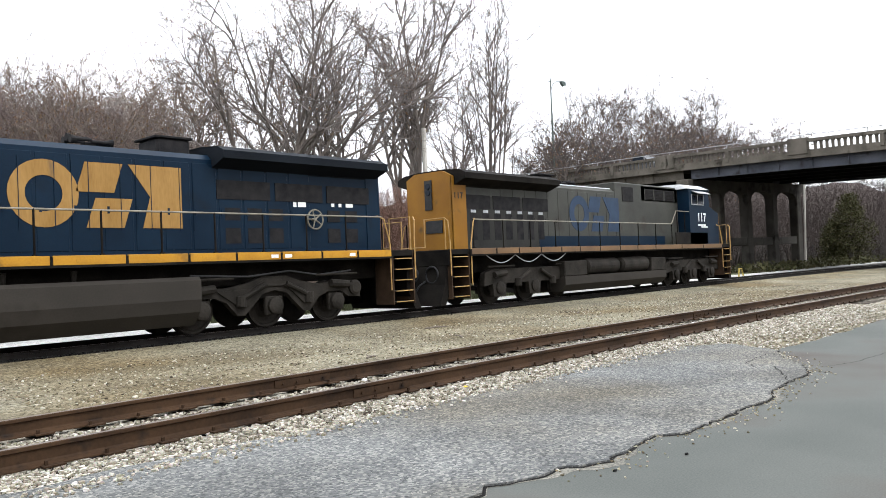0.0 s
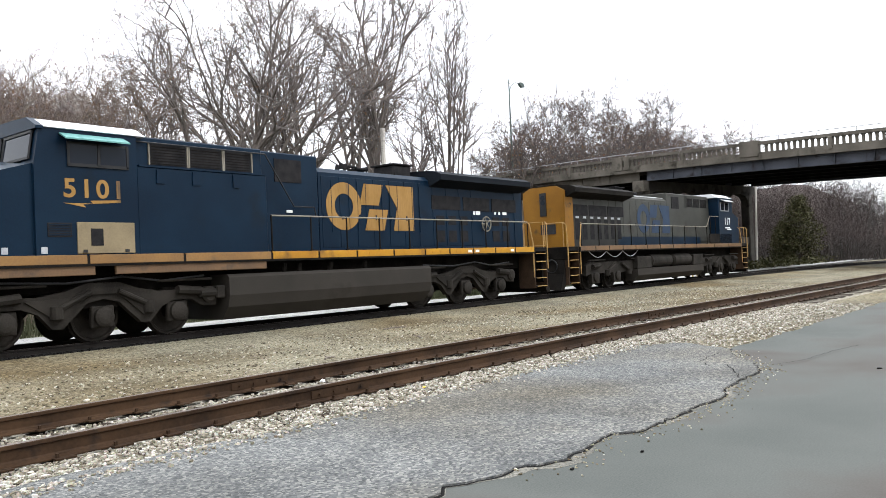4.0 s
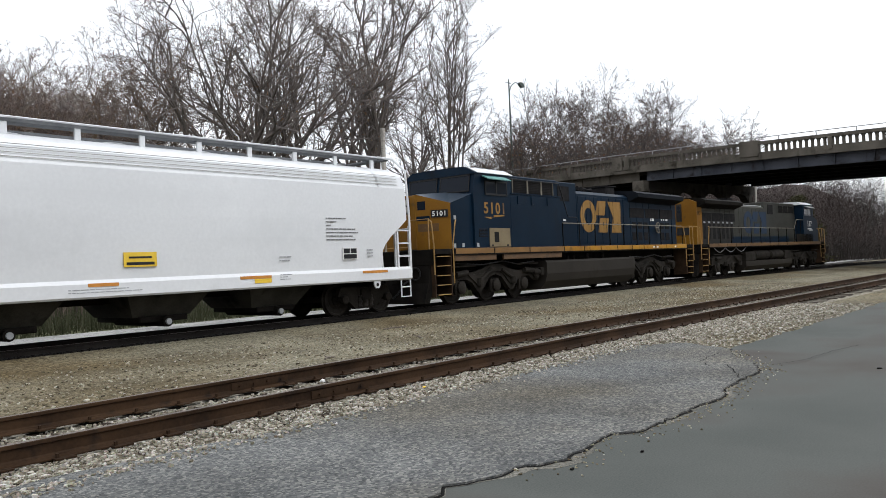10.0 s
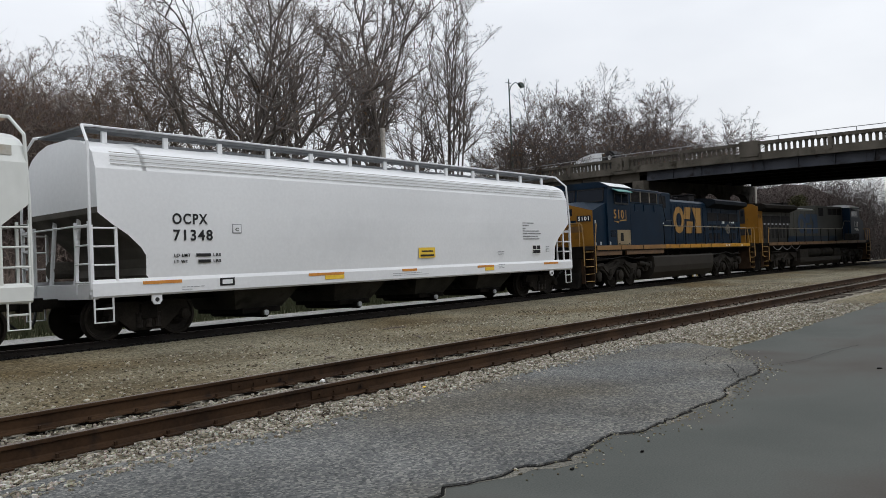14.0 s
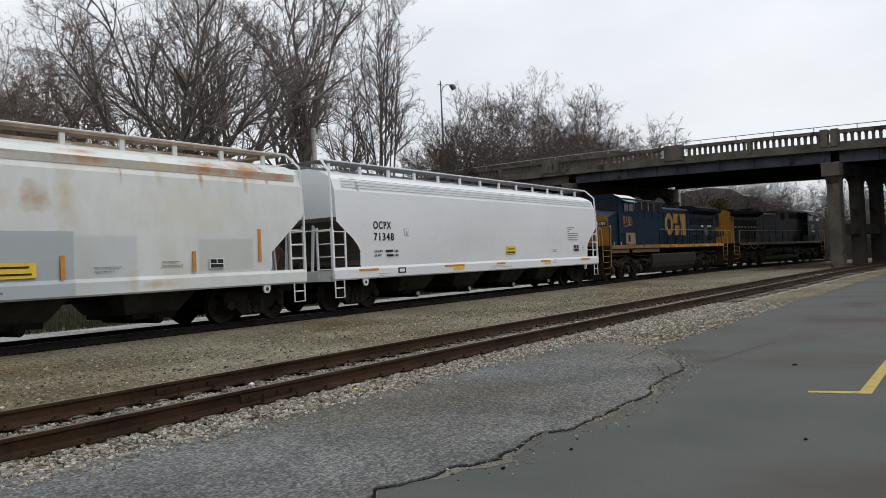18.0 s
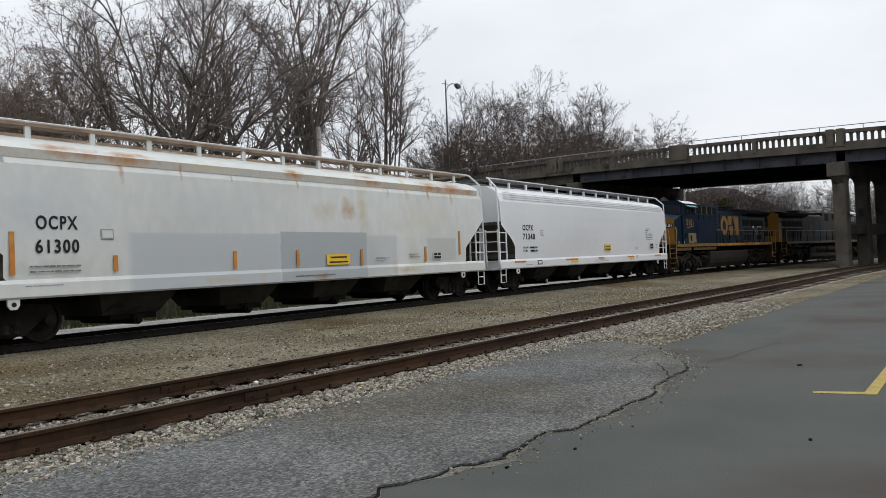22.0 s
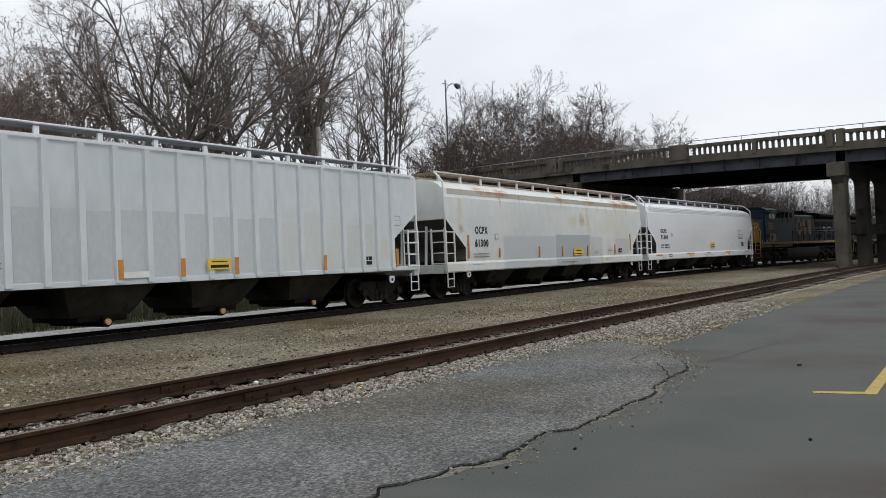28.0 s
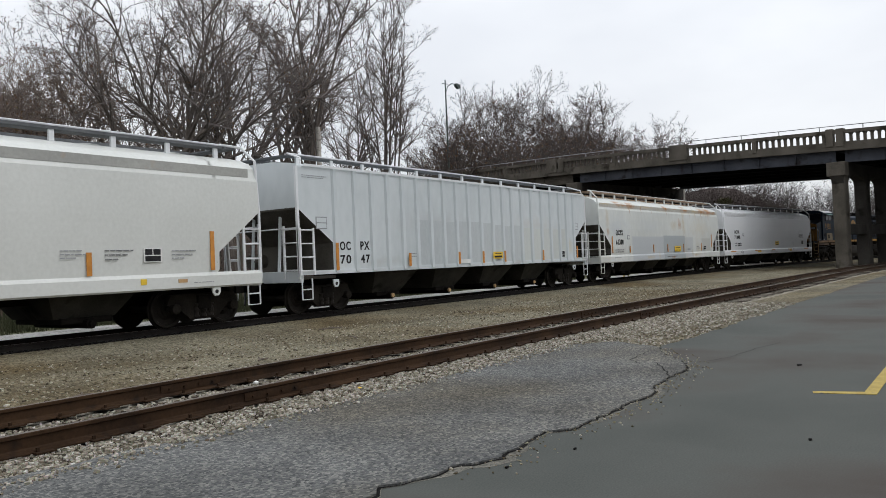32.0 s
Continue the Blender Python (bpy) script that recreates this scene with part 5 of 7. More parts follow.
def hopper(name, label, at, half, kind):
    """A covered hopper car, 2 * half metres over its end sills. kind names its paint, side shape and markings."""
    e = thing(name, label, "covered hopper", "hopper cars of the train", at)
    paint, flat = kind["paint"], kind["flat"]
    top = half - 0.25

    def width(z):
        if flat:
            return 1.53
        return 1.55 + 0.04 * math.sin(math.pi * min(1, max(0, (z - 1.4) / 2.6)))

    # shell: rings along the car; its underside follows the end slopes
    stations = [(-(half - kind["slope"][0][0] * kind["slope_run"]) - 0.001, kind["slope_top"])]
    inner = half - kind["slope_run"]
    steps = kind["slope"]  # list of (share of the run from the end, height)
    stations += [(-(half - u * kind["slope_run"]), z) for u, z in steps]
    stations += [(-(half - kind["slope_run"] - 0.02), 1.42), (0.0, 1.42)]
    stations += [(-x, z) for x, z in stations[-2::-1]]
    roof = [(1.50, 3.96), (1.44, 4.14), (1.28, 4.28), (0.95, 4.42), (0.5, 4.52)] if not flat else [(1.53, 4.36), (1.5, 4.42), (0.95, 4.5), (0.5, 4.55)]
    bm = bmesh.new()
    rings = []
    for x, b in stations:
        zs = [b + (3.8 - b) * k / 5 for k in range(6)]
        one = [(-width(z), z) for z in zs] + [(-y, z) for y, z in roof]
        ring = one + [(-y, z) for y, z in one[::-1]]
        rings.append([bm.verts.new((x, y, z)) for y, z in ring])
    n = len(rings[0])
    faces = []
    for p, q in zip(rings, rings[1:]):
        for i in range(n):
            f = bm.faces.new((p[i], q[i], q[(i + 1) % n], p[(i + 1) % n]))
            # the underside takes a much darker colour than the painted sides
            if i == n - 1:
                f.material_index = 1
            faces.append(f)
    faces += [bm.faces.new(rings[0]), bm.faces.new(rings[-1][::-1])]
    bmesh.ops.recalc_face_normals(bm, faces=faces)
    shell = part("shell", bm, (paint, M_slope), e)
    for p in shell.data.polygons:
        p.use_smooth = False
    # roof walk on posts, hatches
    walk_m = kind["walk"]
    for y in (-0.68, 0.68):
        rw = block("roof_walk", (-top + 0.3, top - 0.3, y - 0.2, y + 0.2, 4.735 if flat else 4.7, 4.77), walk_m, e, "grating roof walk along the car")
        bm = bmesh.new()
        rod(bm, (-top + 0.2, y * 1.22, 4.8), (top - 0.2, y * 1.22, 4.8), 0.025, 5)
        part("walk_rail", bm, kind["trim"], rw)
        count = 13
        for k in range(count):
            x = -top + 0.5 + (2 * top - 1.0) * k / (count - 1)
            block("walk_post", (x - 0.06, x + 0.06, y * 1.22 - 0.03, y * 1.22 + 0.03, 4.36, 4.8), kind["trim"], rw)
    for k in range(8):
        x = -top + 1.4 + (2 * top - 2.8) * k / 7
        bm = bmesh.new()
        lathe(bm, [(4.42, 0.42), (4.55, 0.42), (4.57, 0.36), (4.58, 0.1)], (x, 0, 0), "z", 16)
        part("hatch", bm, paint, e, "round roof loading hatch")
    for w in (-1, 1):
        block("end_walk", (min(w * (top - 0.3), w * (top + 0.1)), max(w * (top - 0.3), w * (top + 0.1)), -0.95, 0.95, 4.7, 4.74), walk_m, e)
        for y in (-1, 1):
            bm = bmesh.new()
            if flat:
                bent_rod(bm, [(w * (top - 0.1), 0.85 * y, 4.8), (w * top, 1.45 * y, 4.6), (w * (top + 0.06), 1.52 * y, 4.3)], 0.03, 5)
            else:
                bent_rod(bm, [(w * (top - 0.25), 0.83 * y, 4.8), (w * (top + 0.12), 1.1 * y, 4.74), (w * (top + 0.22), 1.5 * y, 4.35), (w * half, 1.56 * y, 3.0), (w * half, 1.56 * y, 1.3)], 0.035, 6)
            part("corner_post", bm, kind["trim"], e, "", None)
            if flat:
                bm = bmesh.new()
                box(bm, min(w * (half - 0.05), w * (half + 0.03)), max(w * (half - 0.05), w * (half + 0.03)), 1.5 * y - 0.035, 1.5 * y + 0.035, 1.3, 4.35)
                part("corner_post", bm, kind["trim"], e)
            # side ladder
            lad = thing_part("side_ladder", e)
            for q in (half - 0.02, half - 0.55):
                block("stile", (w * q - 0.03, w * q + 0.03, 1.56 * y - 0.02, 1.56 * y + 0.02, 1.3, 2.62), kind["trim"], lad)
            for k in range(4):
                bm = bmesh.new()
                rod(bm, (w * (half - 0.57), 1.57 * y, 1.42 + 0.38 * k), (w * (half + 0.02), 1.57 * y, 1.42 + 0.38 * k), 0.02, 5)
                part("rung", bm, kind["trim"], lad)
            # end ladder
            el = thing_part("end_ladder", e)
            for q in (1.52, 0.95):
                block("stile", (w * half - 0.03, w * half + 0.03, q * y - 0.025, q * y + 0.025, 1.2, 2.7), kind["trim"], el)
            for k in range(4):
                bm = bmesh.new()
                rod(bm, (w * (half + 0.02), 0.93 * y, 1.45 + 0.38 * k), (w * (half + 0.02), 1.54 * y, 1.45 + 0.38 * k), 0.02, 5)
                part("rung", bm, kind["trim"], el)
            # stirrup step
            bm = bmesh.new()
            bent_rod(bm, [(w * (half - 0.05), 1.55 * y, 1.2), (w * (half - 0.05), 1.55 * y, 0.62), (w * (half - 0.45), 1.55 * y, 0.62), (w * (half - 0.45), 1.55 * y, 1.2)], 0.022, 5)
            rod(bm, (w * (half - 0.05), 1.55 * y, 0.9), (w * (half - 0.45), 1.55 * y, 0.9), 0.02, 5)
            part("stirrup_step", bm, kind["trim"], e)
            # roping ring
            bm = bmesh.new()
            q = w * (half - 1.45)
            prism(bm, [(q - 0.12, 1.14), (q + 0.12, 1.14), (q + 0.12, 1.0), (q + 0.06, 0.92), (q - 0.06, 0.92), (q - 0.12, 1.0)], 1.53 * y - 0.02, 1.53 * y + 0.02)
            rope = part("roping_ring", bm, paint, e)
            bm = bmesh.new()
            lathe(bm, [(-0.03, 0.05), (0.03, 0.05)], (q, 1.53 * y, 1.02), "y", 10)
            part("ring_eye", bm, M_black, rope)
        # end platform, end posts, brake gear
        block("end_sill", (min(w * (half - 0.18), w * half), max(w * (half - 0.18), w * half), -1.5, 1.5, 1.1, 1.42), kind["sill"], e, "", 0.01)
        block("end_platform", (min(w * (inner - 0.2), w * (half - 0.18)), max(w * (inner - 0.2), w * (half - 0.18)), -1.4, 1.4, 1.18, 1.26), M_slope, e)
        for y in (-0.55, 0.55):
            bm = bmesh.new()
            rod(bm, (w * (half - 0.15), y, 1.25), (w * (half - 0.3), y, kind["slope_top"] + 0.02), 0.05, 6)
            part("end_post", bm, kind["sill"], e)
        bm = bmesh.new()
        rod(bm, (w * (half + 0.02), -1.5, 2.62), (w * (half + 0.02), 1.5, 2.62), 0.02, 5)
        part("end_grab_rail", bm, kind["trim"], e)
        bm = bmesh.new()
        lathe(bm, [(w * (half - 0.75), 0.2), (w * (half - 0.2), 0.2)], (0, 0.7, 1.75), "x", 14)
        part("brake_reservoir", bm, M_slope, e, "round brake reservoir on the end platform")
        coupler(e, w * (half + 0.6), w)
        air_hose(e, w * (half + 0.45), w, 0.5)
        # truck
        c = w * (half - 1.5)
        for y in (-1.0, 1.0):
            bm = bmesh.new()
            prism(bm, [(c - 1.05, 0.75), (c - 0.95, 0.98), (c - 0.5, 1.0), (c, 0.98), (c + 0.5, 1.0), (c + 0.95, 0.98), (c + 1.05, 0.75), (c + 0.7, 0.62), (c + 0.38, 0.36), (c - 0.38, 0.36), (c - 0.7, 0.62)], y - 0.08, y + 0.08)
            sf = part("truck_frame", bm, M_truck, e, "cast steel truck sideframe")
            for q in (-0.22, 0.0, 0.22):
                bm = bmesh.new()
                lathe(bm, [(0.42, 0.09), (0.5, 0.07), (0.58, 0.09), (0.66, 0.07), (0.74, 0.09)], (c + q, y * 1.06, 0), "z", 10)
                part("spring", bm, M_wheel, sf)
            for q in (-0.87, 0.87):
                bm = bmesh.new()
                lathe(bm, [(-0.1, 0.06), (-0.08, 0.12), (0.08, 0.12), (0.1, 0.06)], (c + q, y * 1.12, RAIL_TOP + WHEEL_R), "y", 12)
                part("bearing_cap", bm, M_truck, sf)
        block("bolster", (c - 0.2, c + 0.2, -1.15, 1.15, 0.6, 0.95), M_under, e, "", 0.02)
        wheels(e, (c - 0.87, c + 0.87), WHEEL_R)
    # side sills or bottom edge
    for y in (-1, 1):
        if not flat:
            bm = bmesh.new()
            prism(bm, [(1.42 * y, 1.12), (1.56 * y, 1.12), (1.60 * y, 1.16), (1.60 * y, 1.42), (1.56 * y, 1.5), (1.50 * y, 1.5)], -half, half, "x")
            part("side_sill", bm, kind["sill"], e)
        else:
            block("side_sill", (-half, half, min(1.5 * y, 1.56 * y), max(1.5 * y, 1.56 * y), 1.3, 1.42), paint, e, "", 0.006)
    # underside: centre sill and hopper chutes
    block("centre_sill", (-half + 0.2, half - 0.2, -0.3, 0.3, 0.95, 1.2), M_under, e)
    for x in kind["chutes"]:
        bm = bmesh.new()
        r = 1.2
        lo = [bm.verts.new((x + a, b, 0.62)) for a, b in ((-0.72, -0.85), (0.72, -0.85), (0.72, 0.85), (-0.72, 0.85))]
        hi = [bm.verts.new((x + a, b, 1.42)) for a, b in ((-r, -1.45), (r, -1.45), (r, 1.45), (-r, 1.45))]
        fs = [bm.faces.new(lo), bm.faces.new(hi[::-1])] + [bm.faces.new((lo[i], lo[(i + 1) % 4], hi[(i + 1) % 4], hi[i])) for i in range(4)]
        bmesh.ops.recalc_face_normals(bm, faces=fs)
        ch = part("chute", bm, M_chute, e, "dusty sloping discharge chute")
        bm = bmesh.new()
        box(bm, x - 0.6, x + 0.6, -0.95, 0.95, 0.5, 0.64, 0.02)
        lathe(bm, [(-1.1, 0.12), (1.1, 0.12)], (x, 0, 0.5), "y", 12)
        part("outlet_gate", bm, M_under, ch)
        bm = bmesh.new()
        lathe(bm, [(-0.03, 0.07), (0.02, 0.07)], (x, -1.12, 0.5), "y", 12)
        part("outlet_cap", bm, kind["cap"], ch)
    return e


def side_mark(e, x0, x1, z0, z1, material, name="reflector", y=-1.6, label=""):
    return block(name, (x0, x1, y - 0.006, y + 0.006, z0, z1), material, e, label)


def stencil_panel(e, x0, x1, z0, z1, y=-1.6):
    p = side_mark(e, x0, x1, z0, z1, M_letter_white, "data_panel", y, "white-bordered black data panel")
    w, h = x1 - x0, z1 - z0
    for a, b, c, d in ((0.07, 0.47, 0.52, 0.93), (0.53, 0.93, 0.52, 0.93), (0.07, 0.93, 0.07, 0.44)):
        block("data_box", (x0 + a * w, x0 + b * w, y - 0.011, y - 0.006, z0 + c * h, z0 + d * h), M_letter_black, p)


M_print = surface("grey_small_print", (0.09, 0.09, 0.095), (0.2, 0.2, 0.2), 9, 40, 0.7, 0, 0)


def small_print(e, x, z, widths, y=-1.598, h=0.045, material=None):
    r = random.Random(int(abs(x) * 100))
    for k, w in enumerate(widths):
        q = x
        while w > 0.04:
            step = min(w, r.uniform(0.07, 0.2))
            bars(e, [(q, q + step - 0.025, z - k * h * 1.9, z - k * h * 1.9 + h * 0.55)], M_print if material is M_letter_black else material or M_letter_pale, y)
            q, w = q + step, w - step


CURVED_SLOPE = [(0.12, 2.88), (0.34, 2.66), (0.62, 2.42), (0.84, 2.16), (0.96, 1.92), (1.0, 1.72), (0.93, 1.56)]
STRAIGHT_SLOPE = [(0.02, 3.0), (0.97, 1.95), (1.0, 1.86), (0.93, 1.56)]
HARD_SLOPE = [(0.02, 3.15), (1.0, 2.2), (1.0, 1.8)]
HOPPERS = []
# clean white car with round-cut ends
k1 = dict(paint=M_clean_white, flat=False, slope_top=3.0, slope_run=1.3, slope=CURVED_SLOPE, walk=M_roofwalk, trim=M_clean_white, sill=M_clean_white, chutes=(-4.9, -1.6, 1.8, 5.0), cap=M_letter_pale)
C1, H1 = -1.33, 9.6
h1 = hopper("hopper_car", "clean white covered hopper car with rounded end cut-outs", pose(C1, TRAIN_Y, 0), H1, k1)
lettering("OCPX", h1, M_letter_black, -9.07 - C1, -8.17 - C1, 2.66, 2.90, -1.598, -1, "black reporting letters OCPX")
lettering("71348", h1, M_letter_black, -9.06 - C1, -8.05 - C1, 2.29, 2.54, -1.598, -1, "black car number 71348")
lettering("LD LMT", h1, M_letter_black, -9.06 - C1, -8.65 - C1, 1.93, 2.0, -1.598)
lettering("LT WT", h1, M_letter_black, -9.06 - C1, -8.72 - C1, 1.79, 1.86, -1.598)
bars(h1, [(-8.5 - C1, -8.12 - C1, 1.93, 2.0), (-8.45 - C1, -8.12 - C1, 1.79, 1.86)], M_letter_black, -1.598)
for x, txt in ((-8.05, "LBS"),):
    lettering(txt, h1, M_letter_black, x - C1, x + 0.2 - C1, 1.93, 2.0, -1.598)
    lettering(txt, h1, M_letter_black, x - C1, x + 0.2 - C1, 1.79, 1.86, -1.598)
cb = side_mark(h1, -7.5 - C1, -7.24 - C1, 2.46, 2.68, M_letter_pale, "stencil_frame", -1.596)
block("stencil_field", (-7.48 - C1, -7.26 - C1, -1.606, -1.602, 2.48, 2.66), M_clean_white, cb)
lettering("C", cb, M_letter_black, -7.42 - C1, -7.33 - C1, 2.51, 2.59, -1.608)
for a, b in ((-0.82, -0.06),):
    pl = side_mark(h1, a - C1, b - C1, 1.74, 2.05, M_placard, "placard", -1.6, "bright yellow placard with small print")
    bars(pl, [(a + 0.06 - C1, b - 0.06 - C1, 1.78, 1.84), (a + 0.12 - C1, b - 0.12 - C1, 1.92, 1.96)], M_letter_black, -1.608)
stencil_panel(h1, 5.46 - C1, 6.02 - C1, 1.76, 2.08)
small_print(h1, 4.9 - C1, 2.86, (0.75, 0.4, 0.2, 1.1, 1.2, 1.0, 1.1), -1.6, 0.05, M_letter_black)
small_print(h1, 3.3 - C1, 1.86, (0.4, 0.35), -1.598)
small_print(h1, 6.4 - C1, 2.0, (0.25, 0.25, 0.25), -1.597)
for a, b, tail in ((-9.83, -8.9, 0), (-5.2, -3.95, 1), (-1.6, -0.95, 0), (2.1, 3.02, 1), (6.2, 7.2, 0)):
    side_mark(h1, a - C1, b - C1, 1.36, 1.43, M_orange, "reflector", -1.606, "orange reflector strip")
    if tail:
        side_mark(h1, a + (b - a) * 0.45 - C1, b - C1, 1.25, 1.355, M_placard, "reflector", -1.606)
small_print(h1, -2.0 - C1, 1.3, (1.3, 1.6), -1.604, 0.03)
small_print(h1, 3.3 - C1, 1.42, (0.4, 0.3, 0.35), -1.604, 0.03)
small_print(h1, -8.9 - C1, 1.25, (0.6, 0.3), -1.604, 0.03)
side_mark(h1, -7.9 - C1, -7.5 - C1, 1.24, 1.42, M_letter_black, "stencil_frame", -1.606)
side_mark(h1, -7.84 - C1, -7.56 - C1, 1.28, 1.38, M_clean_white, "stencil_field", -1.61)
for k in range(4):
    side_mark(h1, -9.1, 9.15, 3.90 + 0.085 * k, 3.915 + 0.085 * k, M_band_grey, "roof_seam", -1.545 + 0.02 * k)
HOPPERS.append(h1)
# weathered cream car
k2 = dict(paint=M_cream, flat=False, slope_top=3.03, slope_run=1.35, slope=STRAIGHT_SLOPE, walk=M_brown_walk, trim=M_cream, sill=M_cream, chutes=(-5.0, -1.7, 1.7, 5.0), cap=M_under)
C2, H2 = -21.58, 9.48
h2 = hopper("hopper_car", "weathered cream hopper car with rust streaks and grey patches", pose(C2, TRAIN_Y, 0), H2, k2)
lettering("OCPX", h2, M_letter_black, -29.15 - C2, -28.27 - C2, 2.50, 2.78, -1.598, -1, "black reporting letters OCPX")
lettering("61300", h2, M_letter_black, -29.17 - C2, -28.25 - C2, 2.02, 2.30, -1.598, -1, "black car number 61300")
small_print(h2, -29.3 - C2, 1.74, (1.1, 1.1), -1.6, 0.055, M_letter_black)
side_mark(h2, -9.2, 9.2, 3.93, 4.12, M_rusty_band, "eave_band", -1.52, "dingy grey band with rust bleeding down")
for x, z0, z1 in ((-29.64, 1.6, 2.45), (-27.42, 1.6, 1.95), (-24.1, 1.55, 2.0), (-21.9, 1.55, 2.0), (-19.2, 1.5, 2.0), (-15.9, 1.55, 2.05), (-13.8, 1.75, 2.6)):
    side_mark(h2, x - 0.05 - C2, x + 0.05 - C2, z0, z1, M_orange, "reflector", -1.6, "upright orange reflector strip")
pl = side_mark(h2, -20.75 - C2, -19.75 - C2, 1.56, 1.87, M_placard, "placard", -1.598, "yellow placard with small print")
bars(pl, [(-20.65 - C2, -19.85 - C2, 1.62, 1.66), (-20.6 - C2, -19.9 - C2, 1.76, 1.8)], M_letter_black, -1.606)
stencil_panel(h2, -15.45 - C2, -15.0 - C2, 1.62, 1.86)
side_mark(h2, -27.75 - C2, -27.45 - C2, 2.3, 2.52, M_letter_pale, "stencil_frame", -1.6)
side_mark(h2, -27.72 - C2, -27.48 - C2, 2.33, 2.49, M_cream, "stencil_field", -1.604)
small_print(h2, -18.5 - C2, 1.72, (0.7, 0.5), -1.597)
small_print(h2, -16.8 - C2, 1.8, (0.5, 0.6), -1.597)
small_print(h2, -22.0 - C2, 1.27, (1.6,), -1.608, 0.06, M_letter_black)
small_print(h2, -29.4 - C2, 1.36, (0.8,), -1.604, 0.035)
HOPPERS.append(h2)
# pale grey ribbed car
k3 = dict(paint=M_pale_grey, flat=True, slope_top=3.2, slope_run=1.4, slope=HARD_SLOPE, walk=M_roofwalk, trim=M_clean_white, sill=M_pale_grey, chutes=(-4.9, -1.6, 1.6, 4.9), cap=M_rust)
C3, H3 = -42.2, 9.5
h3 = hopper("hopper_car", "pale grey ribbed hopper car with exterior side posts", pose(C3, TRAIN_Y, 0), H3, k3)
rib_bm = bmesh.new()
prism(rib_bm, [(-0.11, -1.52), (-0.07, -1.60), (0.07, -1.60), (0.11, -1.52)], 1.34, 4.36, "z")
RIB = mesh_of("side_post", rib_bm, M_pale_grey)
RIBS = [-8.0, -7.1, -6.31, -5.53, -4.74, -3.96, -3.17, -2.39, -1.58, -0.78, 0.09, 0.93, 1.7, 2.42, 3.22, 4.07, 4.98, 5.83, 6.68, 7.4, 8.13]
for x in RIBS:
    part("side_post", RIB, None, h3, "", pose(x, 0, 0))
    part("side_post", RIB, None, h3, "", pose(x, 0, 0, 0, 0, 180))
side_mark(h3, -9.25, 9.25, 4.36, 4.425, M_clean_white, "top_chord", -1.59)
for a, b, tx in ((-50.02, -49.55, ("OC", "70")), (-49.1, -48.68, ("PX", "47"))):
    lettering(tx[0], h3, M_letter_black, a - C3, b - C3, 1.98, 2.24, -1.536, -1, "black reporting letters")
    lettering(tx[1], h3, M_letter_black, a - C3, b - C3, 1.58, 1.84, -1.536, -1, "black car number digits")
for x, z0, z1 in ((-50.22, 1.4, 2.2), (-46.7, 1.42, 1.85), (-43.75, 1.42, 1.85), (-42.12, 1.42, 1.85), (-40.5, 1.42, 1.85), (-37.26, 1.42, 1.85), (-33.9, 1.45, 2.0)):
    side_mark(h3, x - 0.06 - C3, x + 0.06 - C3, z0, z1, M_orange, "reflector", -1.606, "upright orange reflector strip")
pl = side_mark(h3, -41.41 - C3, -40.7 - C3, 1.56, 1.82, M_placard, "placard", -1.61, "yellow placard with small print")
bars(pl, [(-41.33 - C3, -40.78 - C3, 1.6, 1.67), (-41.3 - C3, -40.82 - C3, 1.74, 1.765)], M_letter_black, -1.617)
side_mark(h3, -43.7 - C3, -43.05 - C3, 1.44, 1.58, M_letter_white, "notice", -1.606)
stencil_panel(h3, -35.5 - C3, -35.08 - C3, 1.5, 1.8, -1.54)
side_mark(h3, -51.0 - C3, -50.55 - C3, 2.6, 2.95, M_letter_pale, "stencil_frame", -1.536)
for z in (2.63, 2.79):
    side_mark(h3, -50.97 - C3, -50.58 - C3, z, z + 0.13, M_pale_grey, "stencil_field", -1.54)
small_print(h3, -51.5 - C3, 4.1, (1.0, 0.9), -1.536, 0.03)
small_print(h3, -46.55 - C3, 1.82, (0.35, 0.35), -1.536, 0.05)
M_faint_grey = surface("faint_grey_overpaint", (0.40, 0.43, 0.44), (0.49, 0.52, 0.525), 0.3, 14, 0.5, 0, 0.02, streak=2)
M_faint_tan = surface("faint_tan_overpaint", (0.455, 0.48, 0.465), (0.54, 0.56, 0.535), 0.3, 14, 0.5, 0, 0.02, streak=2)
for k, (a, b) in enumerate(zip(RIBS[5:], RIBS[6:-1])):
    top, m = (2.95 - 0.035 * (k % 3 == 2), M_faint_grey) if k < 6 else (2.86 - 0.03 * (k % 2), M_faint_grey) if k < 9 else (2.74 + 0.03 * (k % 2), M_faint_tan)
    side_mark(h3, a + 0.115, b - 0.115, 1.45, top, m, "overpaint_patch", -1.528, "slightly greyer overpainted panel")
bm = bmesh.new()
prism(bm, [(-1.3, 3.27), (-0.55, 3.27), (-0.55, 3.36), (-1.3, 3.36)], -9.262, -9.252, "x")
part("stencil_bar", bm, M_letter_pale, h3)
side_mark(h3, -34.05 - C3, -33.6 - C3, 2.74, 3.06, M_letter_pale, "stencil_frame", -1.536)
for z in (2.77, 2.91):
    side_mark(h3, -34.02 - C3, -33.63 - C3, z, z + 0.125, M_pale_grey, "stencil_field", -1.54)
HOPPERS.append(h3)
